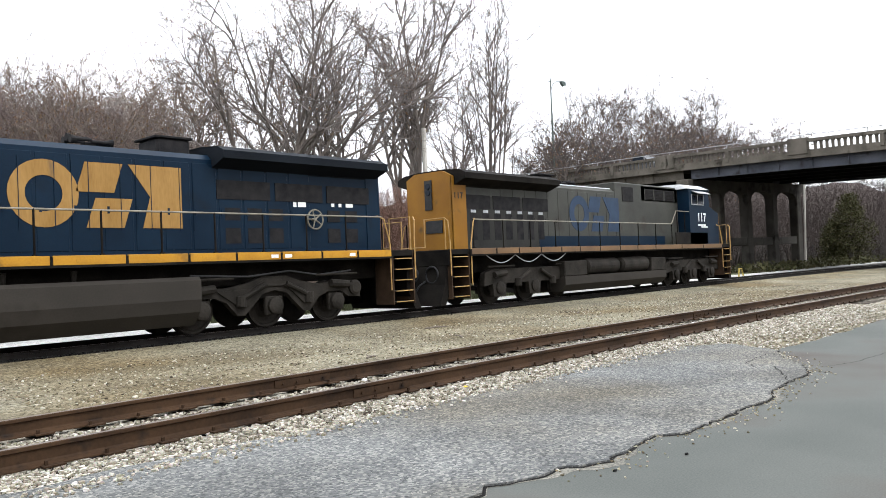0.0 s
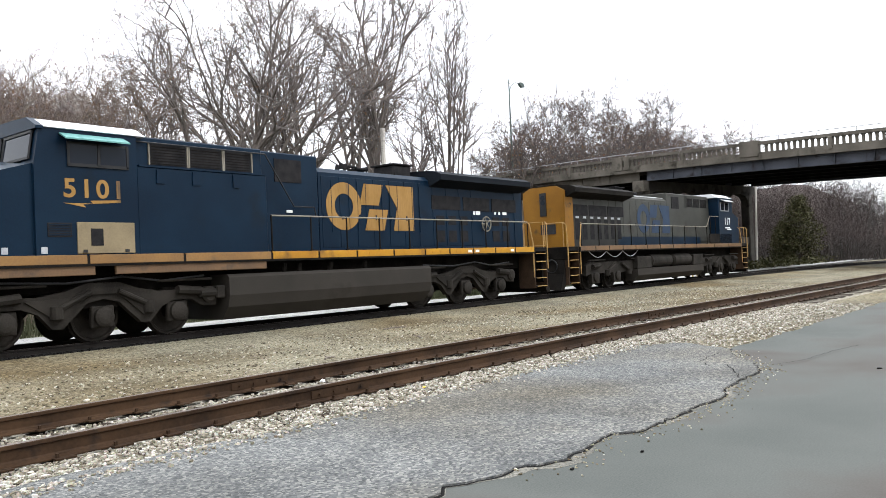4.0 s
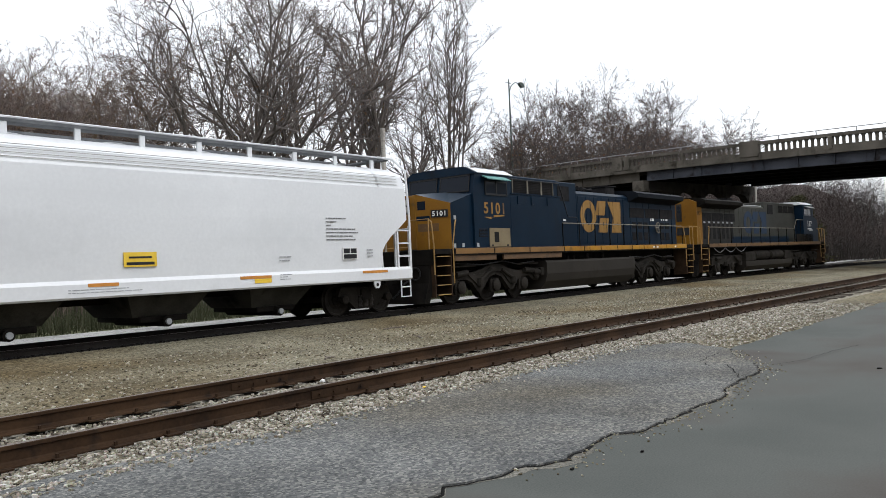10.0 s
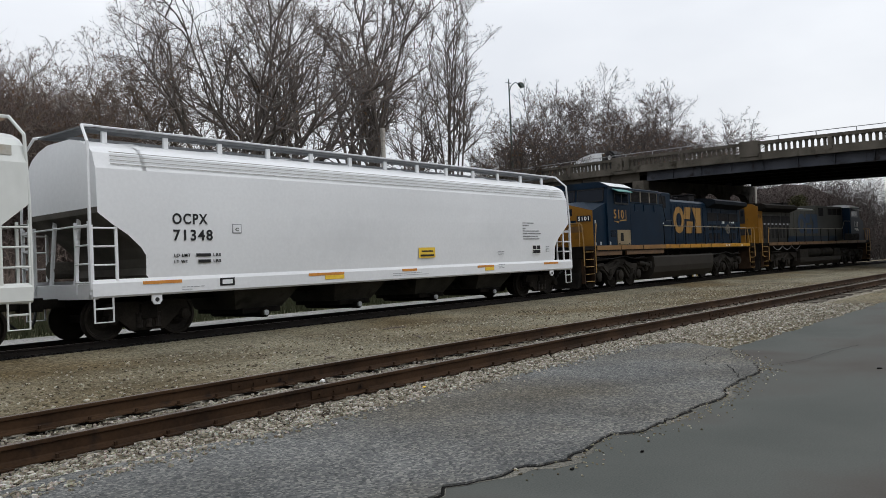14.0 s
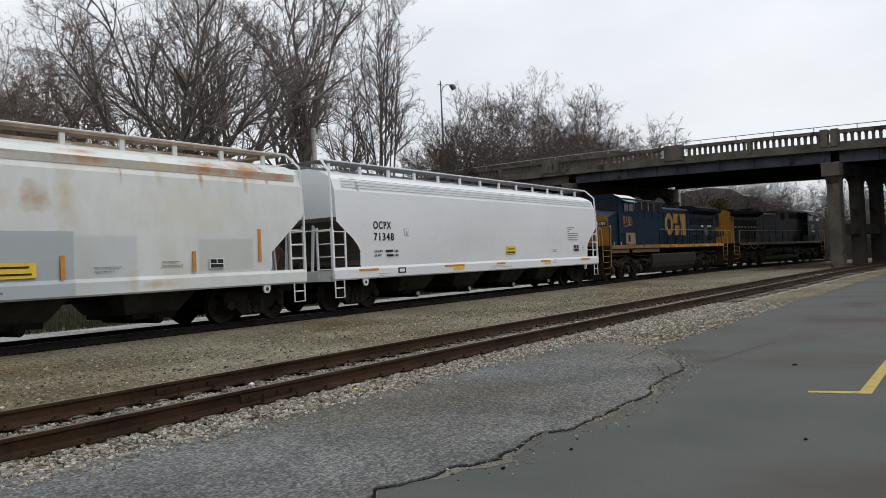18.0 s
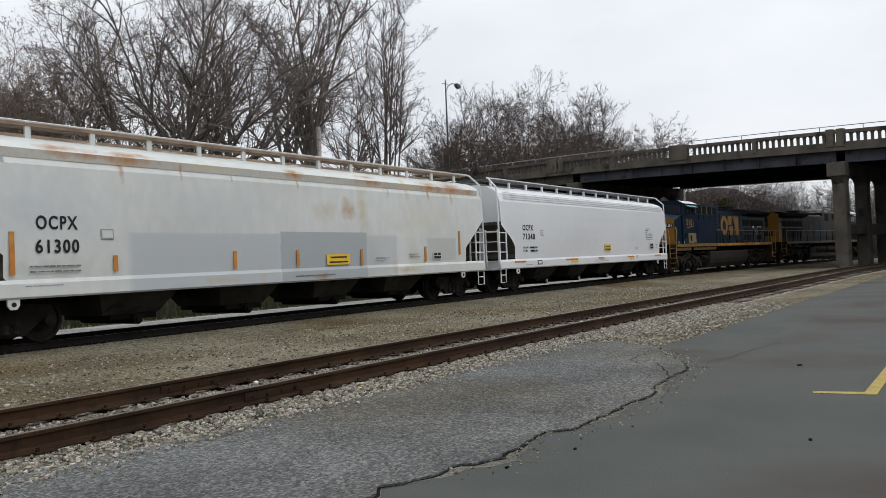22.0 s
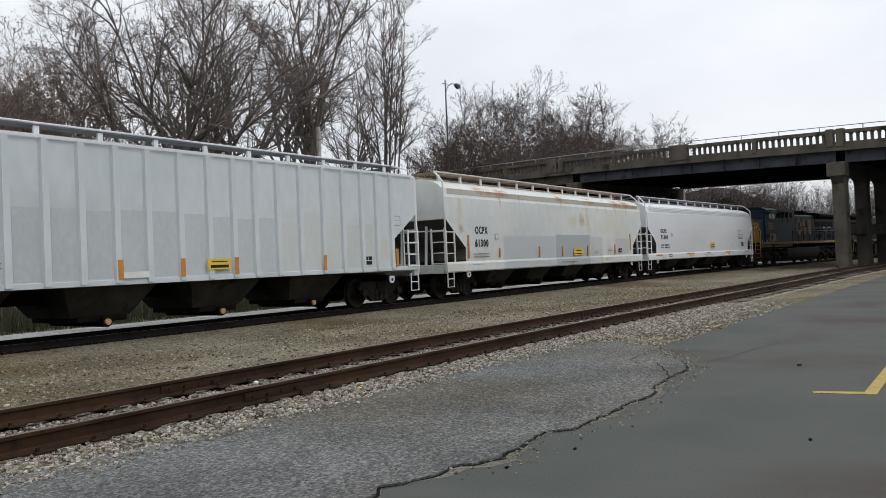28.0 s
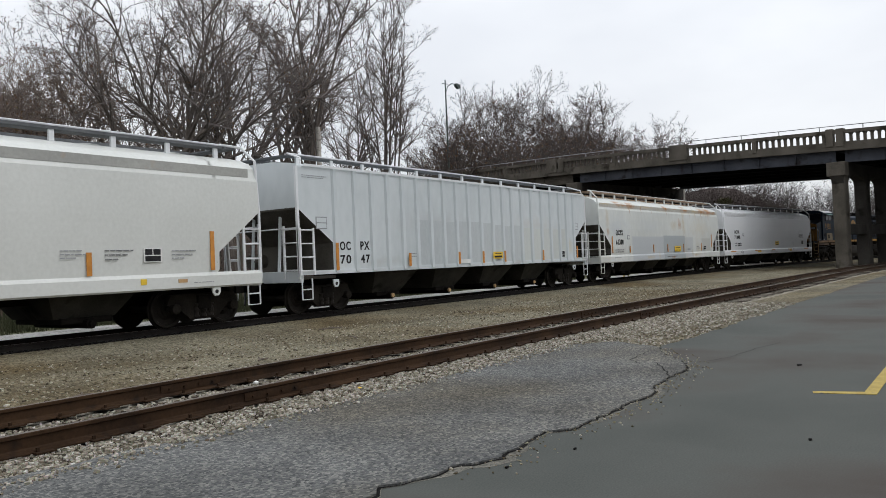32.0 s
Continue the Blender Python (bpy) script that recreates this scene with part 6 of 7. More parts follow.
# ivory car
k4 = dict(paint=M_ivory, flat=False, slope_top=3.0, slope_run=1.45, slope=STRAIGHT_SLOPE, walk=M_roofwalk, trim=M_clean_white, sill=M_ivory, chutes=(-5.0, -1.7, 1.7, 5.0), cap=M_under)
C4, H4 = -62.65, 9.5
h4 = hopper("hopper_car", "ivory covered hopper car with a grey eave band", pose(C4, TRAIN_Y, 0), H4, k4)
side_mark(h4, -9.2, 9.2, 3.90, 4.12, M_band_grey, "eave_band", -1.525, "grey band below the roof")
for x, z0, z1 in ((-54.73, 1.55, 2.5), (-57.97, 1.52, 2.02), (-61.5, 1.52, 2.02)):
    side_mark(h4, x - 0.06 - C4, x + 0.06 - C4, z0, z1, M_orange, "reflector", -1.6, "upright orange reflector strip")
stencil_panel(h4, -56.65 - C4, -56.18 - C4, 1.78, 2.1)
small_print(h4, -57.6 - C4, 2.04, (0.75, 0.6, 0.35), -1.6, 0.05, M_letter_black)
small_print(h4, -58.6 - C4, 2.05, (0.5, 0.6, 0.4), -1.6, 0.04)
small_print(h4, -55.9 - C4, 2.02, (0.7, 0.6, 0.4), -1.6, 0.045)
side_mark(h4, -56.75 - C4, -56.6 - C4, 1.27, 1.4, M_placard, "reflector", -1.606)
side_mark(h4, -55.75 - C4, -55.5 - C4, 1.28, 1.36, M_rust, "reflector", -1.606)
small_print(h4, -55.3 - C4, 1.26, (0.6,), -1.606, 0.03)
HOPPERS.append(h4)
# ---- road bridge over the tracks ----
BRIDGE = pose(62, 9.4, 0, 0, 0, -11.53)  # x across the deck, y along it


def rise(l):
    """How much higher the road runs at l than at the first pier."""
    return 0.047 * l - 0.0004 * l * l if l < 58 else 1.38


def graded(bm):
    for v in bm.verts:
        v.co.z += rise(v.co.y)
    return bm


bridge = thing("road_bridge", "weathered concrete road bridge with steel girders", "bridge", at=BRIDGE)
# concrete darkened so that its colour holds the shade under the deck
M_soffit = surface("shaded_soffit", (0.012, 0.0115, 0.011), (0.028, 0.027, 0.025), 0.6, 18, 0.95)


def long_piece(name, w0, w1, z0, z1, material, label="", l0=-66, l1=50):
    ls = [l0 + (l1 - l0) * k / 24 for k in range(25)]
    bm = bmesh.new()
    rings = [[bm.verts.new((w, l, z + rise(l))) for w, z in ((w0, z0), (w1, z0), (w1, z1), (w0, z1))] for l in ls]
    fs = [bm.faces.new(rings[0]), bm.faces.new(rings[-1][::-1])]
    for p, q in zip(rings, rings[1:]):
        for i in range(4):
            fs.append(bm.faces.new((p[i], q[i], q[(i + 1) % 4], p[(i + 1) % 4])))
    bmesh.ops.recalc_face_normals(bm, faces=fs)
    return part(name, bm, material, bridge, label)


M_road = surface("bridge_asphalt", (0.05, 0.05, 0.05), (0.09, 0.09, 0.088), 0.8, 40, 0.9)
long_piece("deck", 0.12, 18.6, 8.35, 8.62, M_concrete)
long_piece("roadway", 1.2, 17.5, 8.62, 8.7, M_road, "worn asphalt roadway")
for a, b in ((0.15, 1.2), (17.5, 18.55)):
    long_piece("sidewalk", a, b, 8.62, 8.84, M_concrete)
for a, b in ((0.0, 0.3), (18.4, 18.7)):
    long_piece("edge_beam", a - 0.02, b + 0.02, 8.22, 8.66, M_concrete, "stained concrete edge beam")
    long_piece("parapet_curb", a, b, 8.66, 8.82, M_concrete)
    long_piece("parapet_cap", a - 0.03, b + 0.03, 9.42, 9.66, M_concrete, "mossy concrete parapet cap")
    bm = bmesh.new()
    ls = [-66 + 116 * k / 30 for k in range(31)]
    bent_rod(bm, [((a + b) / 2, l, 9.98 + rise(l)) for l in ls], 0.03, 6)
    part("metal_rail", bm, M_pole_steel, bridge, "thin galvanised top rail")
    bm = bmesh.new()
    box(bm, (a + b) / 2 - 0.025, (a + b) / 2 + 0.025, -0.025, 0.025, 9.64, 9.98)
    stub = mesh_of("rail_stub", bm, M_pole_steel)
    for k in range(24):
        l = -20 + 2.9 * k
        part("rail_stub", stub, None, bridge, "", pose(0, l, rise(l)))
# balusters: short flat posts with arched heads between them
def baluster_mesh(w0, w1):
    bm = bmesh.new()
    prism(bm, [(-0.085, 8.78), (0.085, 8.78), (0.085, 9.28), (0.12, 9.36), (0.225, 9.43), (0.225, 9.46), (-0.225, 9.46), (-0.225, 9.43), (-0.12, 9.36), (-0.085, 9.28)], w0, w1, "x")
    return mesh_of("baluster", bm, M_concrete)


NEAR_BAL, FAR_BAL = baluster_mesh(0.06, 0.24), baluster_mesh(18.46, 18.64)
POSTS = [(-22.5, -21.9), (-21.7, -21.1), (-1.38, -0.86), (-0.67, -0.17), (4.88, 5.19), (-6.6, -6.3), (-12.0, -11.7), (-17.2, -16.9), (10.6, 12.2), (17.4, 17.7), (23.0, 23.6), (23.8, 24.9), (30.0, 30.4), (36.0, 36.6)]
l = -20.9
while l < 49:
    if not any(a - 0.12 < l < b + 0.12 for a, b in POSTS):
        part("baluster", NEAR_BAL, None, bridge, "", pose(0, l, rise(l)))
        if -14 < l < 40:
            part("baluster", FAR_BAL, None, bridge, "", pose(0, l, rise(l)))
    l += 0.455
for a, b in POSTS:
    for w0, w1 in ((-0.12, 0.36), (18.34, 18.82)):
        bm = bmesh.new()
        box(bm, w0, w1, a, b, 8.5, 9.76 if b - a > 0.45 else 9.43, 0.03)
        part("parapet_post", graded(bm), M_concrete, bridge)
# girders
for k, w in enumerate((0.55, 4.05, 7.6, 11.1, 14.6, 18.15)):
    # outer girders keep their paint; inner ones carry the deck's shade as colour
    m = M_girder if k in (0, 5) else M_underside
    for l0, l1 in ((-63.5, -43.2), (-42.8, -22.2), (-21.8, -1.2), (-0.6, 21.6), (22.4, 49.0)):
        m = M_concrete if k == 0 and l0 > 22 else m
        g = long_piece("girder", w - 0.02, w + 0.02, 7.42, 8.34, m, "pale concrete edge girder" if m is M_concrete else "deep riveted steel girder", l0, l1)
        bm = bmesh.new()
        for z in (7.40, 8.30):
            rings = [[bm.verts.new((x, l, zz + rise(l))) for x, zz in ((w - 0.2, z), (w + 0.2, z), (w + 0.2, z + 0.04), (w - 0.2, z + 0.04))] for l in [l0 + (l1 - l0) * j / 12 for j in range(13)]]
            fs = [bm.faces.new(rings[0]), bm.faces.new(rings[-1][::-1])]
            for p, q in zip(rings, rings[1:]):
                for i in range(4):
                    fs.append(bm.faces.new((p[i], q[i], q[(i + 1) % 4], p[(i + 1) % 4])))
            bmesh.ops.recalc_face_normals(bm, faces=fs)
        part("flange", bm, m, g)
        if k == 0 and l1 > -5:
            for j in range(1, 8):
                l = l0 + (l1 - l0) * j / 8
                block("stiffener", (w - 0.15, w, l - 0.02, l + 0.02, 7.44 + rise(l), 8.3 + rise(l)), m, g)
for j in range(14):
    l = -18 + 4.4 * j
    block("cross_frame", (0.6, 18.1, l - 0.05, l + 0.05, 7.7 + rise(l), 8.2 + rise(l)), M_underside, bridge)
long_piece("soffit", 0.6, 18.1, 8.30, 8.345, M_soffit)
# piers: three columns, a cap with rounded haunches and a strut
COLUMNS = (0.05, 4.4, 8.75, 13.1, 17.45)
for l in (-63.5, -42.5, -22.0, -0.8, 22.0):
    z = 7.40 + rise(l)
    for w in COLUMNS:
        bm = bmesh.new()
        c = 0.09
        prism(bm, [(w + c, l - 0.44), (w + 0.85 - c, l - 0.44), (w + 0.85, l - 0.44 + c), (w + 0.85, l + 0.44 - c), (w + 0.85 - c, l + 0.44), (w + c, l + 0.44), (w, l + 0.44 - c), (w, l - 0.44 + c)], -0.2, z - 0.7, "z")
        # near column in plain concrete, inner ones in the copy darkened for shade
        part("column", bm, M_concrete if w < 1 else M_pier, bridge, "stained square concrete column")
    bm = bmesh.new()
    outline = [(-0.25, z - 0.95), (-0.25, z), (18.9, z), (18.9, z - 0.8), (18.3, z - 0.95), (18.3, z - 1.5)]
    for w0, w1 in ((13.95, 17.45), (9.6, 13.1), (5.25, 8.75), (0.9, 4.4)):
        for k in range(9):
            a = math.pi * k / 8
            outline.append(((w0 + w1) / 2 + (w1 - w0) / 2 * math.cos(a), z - 1.5 + 0.7 * math.sin(a)))
        outline.append((w0 - 0.85, z - 1.5))
    prism(bm, outline, l - 0.4, l + 0.4)
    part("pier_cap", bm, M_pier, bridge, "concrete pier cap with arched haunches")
    block("cap_end", (-0.3, 0.5, l - 0.62, l + 0.62, z - 0.98, z - 0.004), M_concrete, bridge, "thickened end of the pier cap", 0.04)
    for w0, w1 in ((0.9, 4.4), (5.25, 8.75), (9.6, 13.1), (13.95, 17.45)):
        bm = bmesh.new()
        box(bm, w0, w1, l - 0.3, l + 0.3, 2.25, 3.0, 0.04)
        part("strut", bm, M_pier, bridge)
# pale abutment wall and earth fill carrying the road on
bm = bmesh.new()
box(bm, -0.2, 18.9, 48.6, 50.0, -0.5, 8.5, 0.05)
part("abutment", graded(bm), M_concrete, bridge)
bm = bmesh.new()
ls = [49.5, 60, 80, 110, 150, 220]
rings = [[bm.verts.new((w, q, z)) for w, z in ((-14, -0.3), (-0.5, 8.75 + rise(q)), (19.2, 8.75 + rise(q)), (33, -0.3))] for q in ls]
fs = [bm.faces.new(rings[0]), bm.faces.new(rings[-1][::-1])]
for p, q in zip(rings, rings[1:]):
    for i in range(4):
        fs.append(bm.faces.new((p[i], q[i], q[(i + 1) % 4], p[(i + 1) % 4])))
bmesh.ops.recalc_face_normals(bm, faces=fs)
emb = tagged(part("ground_embankment", bm, M_ground), "brushy earth embankment carrying the road", "ground", kind="structure")
emb.matrix_basis = BRIDGE.copy()
bm = bmesh.new()
rings = [[bm.verts.new((w, q, z)) for w, z in ((-14, -0.3), (-0.5, 8.75 + rise(q)), (19.2, 8.75 + rise(q)), (33, -0.3))] for q in (-66, -80, -110, -180)]
fs = [bm.faces.new(rings[0]), bm.faces.new(rings[-1][::-1])]
for p, q in zip(rings, rings[1:]):
    for i in range(4):
        fs.append(bm.faces.new((p[i], q[i], q[(i + 1) % 4], p[(i + 1) % 4])))
bmesh.ops.recalc_face_normals(bm, faces=fs)
emb = tagged(part("ground_embankment", bm, M_ground), "brushy earth embankment carrying the road", "ground", kind="structure")
emb.matrix_basis = BRIDGE.copy()
# street lamp on the bridge
lamp = thing("street_lamp", "tall green-grey steel street lamp with a cobra head", "street lamp", at=BRIDGE @ pose(0.75, 38.8, 8.84 + rise(38.8)))
M_lamp = surface("dark_green_lamp_paint", (0.03, 0.045, 0.04), (0.06, 0.08, 0.07), 3, 40, 0.5, 0.2, 0.02)
bm = bmesh.new()
rod(bm, (0, 0, 0), (0, 0, 11.0), 0.12, 10, 0.065)
part("pole", bm, M_lamp, lamp)
bm = bmesh.new()
lathe(bm, [(0, 0.24), (0.3, 0.22), (0.35, 0.14)], (0, 0, 0), "z", 10)
part("base", bm, M_lamp, lamp)
bm = bmesh.new()
bent_rod(bm, [(0, 0, 9.6), (0.35, 0, 10.35), (0.95, 0, 10.75), (1.6, 0, 10.7)], 0.05, 8)
part("arm", bm, M_lamp, lamp)
bm = bmesh.new()
prism(bm, [(1.5, 10.72), (1.6, 10.84), (2.1, 10.66), (2.2, 10.4), (1.9, 10.25), (1.55, 10.52)], -0.18, 0.18)
part("lamp_head", bm, M_lamp, lamp, "dark drooping lamp head")
bm = bmesh.new()
box(bm, -0.45, 0.35, -0.03, 0.03, 10.55, 10.62)
part("crossarm", bm, M_lamp, lamp)
# vehicles on the bridge
M_car_white = surface("white_car_enamel", (0.80, 0.81, 0.82), (0.85, 0.86, 0.87), 1, 30, 0.25, 0, 0)
M_car_dark = surface("dark_car_enamel", (0.03, 0.032, 0.036), (0.05, 0.052, 0.056), 1, 30, 0.25, 0, 0)


def tyre(parent, x, y, r=0.34):
    bm = bmesh.new()
    lathe(bm, [(-0.11, r * 0.6), (-0.11, r * 0.95), (-0.06, r), (0.06, r), (0.11, r * 0.95), (0.11, r * 0.6)], (x, y, r), "x", 18)
    w = part("wheel", bm, M_black, parent)
    bm = bmesh.new()
    lathe(bm, [(-0.118, r * 0.2), (-0.115, r * 0.58), (0.115, r * 0.58), (0.118, r * 0.2)], (x, y, r), "x", 14)
    part("rim", bm, M_pole_steel, w)


def saloon(paint, label, at, roof=1.46):
    c = thing("car", label, "car", "vehicles on the bridge", at)
    bm = bmesh.new()
    prism(bm, [(-2.2, 0.35), (2.2, 0.35), (2.25, 0.7), (1.9, 0.88), (1.0, 0.95), (-1.5, 0.98), (-2.15, 0.95), (-2.25, 0.6)], -0.88, 0.88, "x")
    body = part("body", bm, paint, c)
    bm = bmesh.new()
    prism(bm, [(1.05, 0.94), (0.35, roof - 0.06), (-0.2, roof), (-0.95, roof - 0.04), (-1.65, 0.97)] if roof < 2 else [(1.3, 0.94), (0.5, roof - 0.1), (-0.2, roof), (-1.7, roof - 0.05), (-2.1, 0.97)], -0.74, 0.74, "x")
    part("roof", bm, paint, body)
    for w in (-0.76, 0.76):
        bm = bmesh.new()
        prism(bm, [(0.85, 0.98), (0.3, roof - 0.12), (-0.85, roof - 0.10), (-1.4, 1.0)] if roof < 2 else [(0.85, 1.3), (0.3, roof - 0.25), (-1.6, roof - 0.2), (-1.8, 1.3)], w - 0.012, w + 0.012, "x")
        part("side_glass", bm, M_cab_glass, body)
    for w in (-0.8, 0.8):
        for q in (-1.4, 1.4):
            tyre(c, w, q)
    for w in (-0.6, 0.6):
        block("headlight", (w - 0.2, w + 0.2, 2.2, 2.26, 0.62, 0.76), M_lens, c)
        block("tail_light", (w - 0.2, w + 0.2, -2.26, -2.2, 0.7, 0.85), M_rust_red, c)
    return c


M_rust_red = surface("red_lamp_plastic", (0.3, 0.01, 0.01), (0.4, 0.02, 0.02), 3, 40, 0.3)


def tow_truck(at):
    c = thing("box_truck", "white streamlined truck with a dark rear and spare wheel", "truck", "vehicles on the bridge", at)
    bm = bmesh.new()
    prism(bm, [(-1.35, 0.5), (3.5, 0.5), (3.58, 1.2), (3.5, 2.15), (2.9, 2.75), (1.7, 3.2), (0.2, 3.46), (-1.35, 3.42)], -1.15, 1.15, "x")
    part("body", bm, M_car_white, c, "white rounded truck body")
    block("rear_box", (-1.1, 1.1, -1.75, -1.35, 0.5, 3.3), M_grey, c, "", 0.03)
    bm = bmesh.new()
    prism(bm, [(-3.55, 0.5), (-1.75, 0.5), (-1.75, 3.5), (-2.7, 3.52), (-3.25, 3.1), (-3.55, 2.3)], -1.05, 1.05, "x")
    part("rear_frame", bm, M_black, c, "dark rear equipment frame")
    for w in (-1.08, 1.08):
        bm = bmesh.new()
        lathe(bm, [(-0.1, 0.2), (-0.1, 0.48), (0.1, 0.48), (0.1, 0.2)], (w, -2.6, 2.7), "x", 18)
        sp = part("spare_wheel", bm, M_black, c)
        bm = bmesh.new()
        lathe(bm, [(-0.11, 0.05), (-0.11, 0.27), (0.11, 0.27), (0.11, 0.05)], (w, -2.6, 2.7), "x", 16)
        part("rim", bm, M_letter_white, sp)
    for w in (-0.85, 0.85):
        for q in (-2.4, 2.2):
            tyre(c, w, q, 0.42)
    for ob in [p for p in c.children] + [q for p in c.children for q in p.children]:
        for v in ob.data.vertices:
            v.co *= 0.87
    return c


def on_road(w, l, back=False):
    slope = math.degrees(math.atan(0.047 - 0.0008 * l)) if -66 < l < 58 else 0
    z = 8.70 + rise(l) if -66 < l < 49.5 else 8.76 + rise(l)
    return BRIDGE @ pose(w, l, z) @ (pose(0, 0, 0, 0, 0, 180) if back else pose(0, 0, 0)) @ pose(0, 0, 0, -slope if back else slope)


CAR_DARK = saloon(M_car_dark, "dark estate car driving over the bridge", on_road(3.6, 60, True), 1.74)
CAR_WHITE = saloon(M_car_white, "tall white estate car driving over the bridge", on_road(9.5, -55), 2.3)
TRUCK = tow_truck(on_road(10.2, -64))
# ---- bare woods behind the tracks ----
M_dark_twig = surface("dark_brown_twigs", (0.037, 0.0296, 0.0271), (0.0838, 0.0678, 0.0616), 0.4, 6, 1.0, bump=0)
M_leaf = island_stone("withered_leaf", [(0.10, 0.05, 0.03), (0.20, 0.10, 0.05), (0.26, 0.15, 0.07), (0.16, 0.13, 0.05)])
M_russet = surface("russet_dead_leaves", (0.10, 0.055, 0.042), (0.20, 0.115, 0.085), 0.4, 6, 1.0, bump=0)
M_mauve = surface("mauve_brown_twigs", (0.07, 0.052, 0.048), (0.15, 0.112, 0.102), 0.4, 6, 1.0, bump=0)
M_haze = surface("grey_twig_haze", (0.085, 0.0729, 0.068), (0.182, 0.158, 0.146), 0.4, 6, 1.0, bump=0)
M_far_brush = surface("dark_far_brush", (0.0143, 0.0117, 0.0091), (0.0325, 0.026, 0.02145), 0.4, 6, 1.0, bump=0)
M_slope_woods = surface("red_brown_woods", (0.028, 0.02, 0.017), (0.062, 0.046, 0.04), 0.1, 2, 1.0, bump=0)
M_pale_woods = surface("pale_grey_woods", (0.045, 0.04, 0.036), (0.095, 0.085, 0.078), 0.1, 2, 1.0, bump=0)
M_brush = surface("dense_brown_brush", (0.075, 0.055, 0.045), (0.16, 0.12, 0.098), 0.4, 6, 1.0, bump=0)
M_far = surface("far_grey_brush", (0.013, 0.01073, 0.009425), (0.0273, 0.02275, 0.0195), 0.1, 2, 1.0, bump=0)
M_dark_bark = surface("dark_wet_bark", (0.0644, 0.0534, 0.0478), (0.166, 0.14, 0.12), 2, 25, 0.95, bump=0.6, streak=4)
M_evergreen = island_stone("cedar_foliage", [(0.03, 0.03, 0.012), (0.05, 0.052, 0.02), (0.075, 0.072, 0.032), (0.09, 0.08, 0.042)])


class Sticks:
    """Gathers tapered sticks (pointed where the second radius is 0) and small leaves as plain vertices and faces."""

    def __init__(self):
        self.v, self.f = [], []

    def stick(self, a, b, r0, r1, sides=3):
        way = (b - a)
        if way.length < 1e-4:
            return
        way.normalize()
        u = way.orthogonal().normalized()
        w = way.cross(u)
        n = len(self.v)
        for p, r in ((a, r0), (b, r1)) if r1 else ((a, r0),):
            for k in range(sides):
                q = 2 * math.pi * k / sides
                self.v.append(tuple(p + u * (r * math.cos(q)) + w * (r * math.sin(q))))
        if not r1:
            self.v.append(tuple(b))
        for k in range(sides):
            j = (k + 1) % sides
            self.f.append((n + k, n + j, n + sides + j, n + sides + k) if r1 else (n + k, n + j, n + sides))

    def leaf(self, p, s, r):
        a, b = Vector((r.gauss(0, 1), r.gauss(0, 1), r.gauss(0, 1))).normalized(), Vector((r.gauss(0, 1), r.gauss(0, 1), r.gauss(0, 1))).normalized()
        n = len(self.v)
        self.v += [tuple(p), tuple(p + a * s), tuple(p + a * s * 0.6 + b * s)]
        self.f.append((n, n + 1, n + 2))

    def mesh(self, name, material):
        me = bpy.data.meshes.new(name)
        me.from_pydata(self.v, [], self.f)
        me.materials.append(material)
        return me


CLING = random.Random(9)  # dead leaves that still cling
KIDS, BENDS = (0, 9, 8, 6, 0), (3, 6, 4, 3, 2)


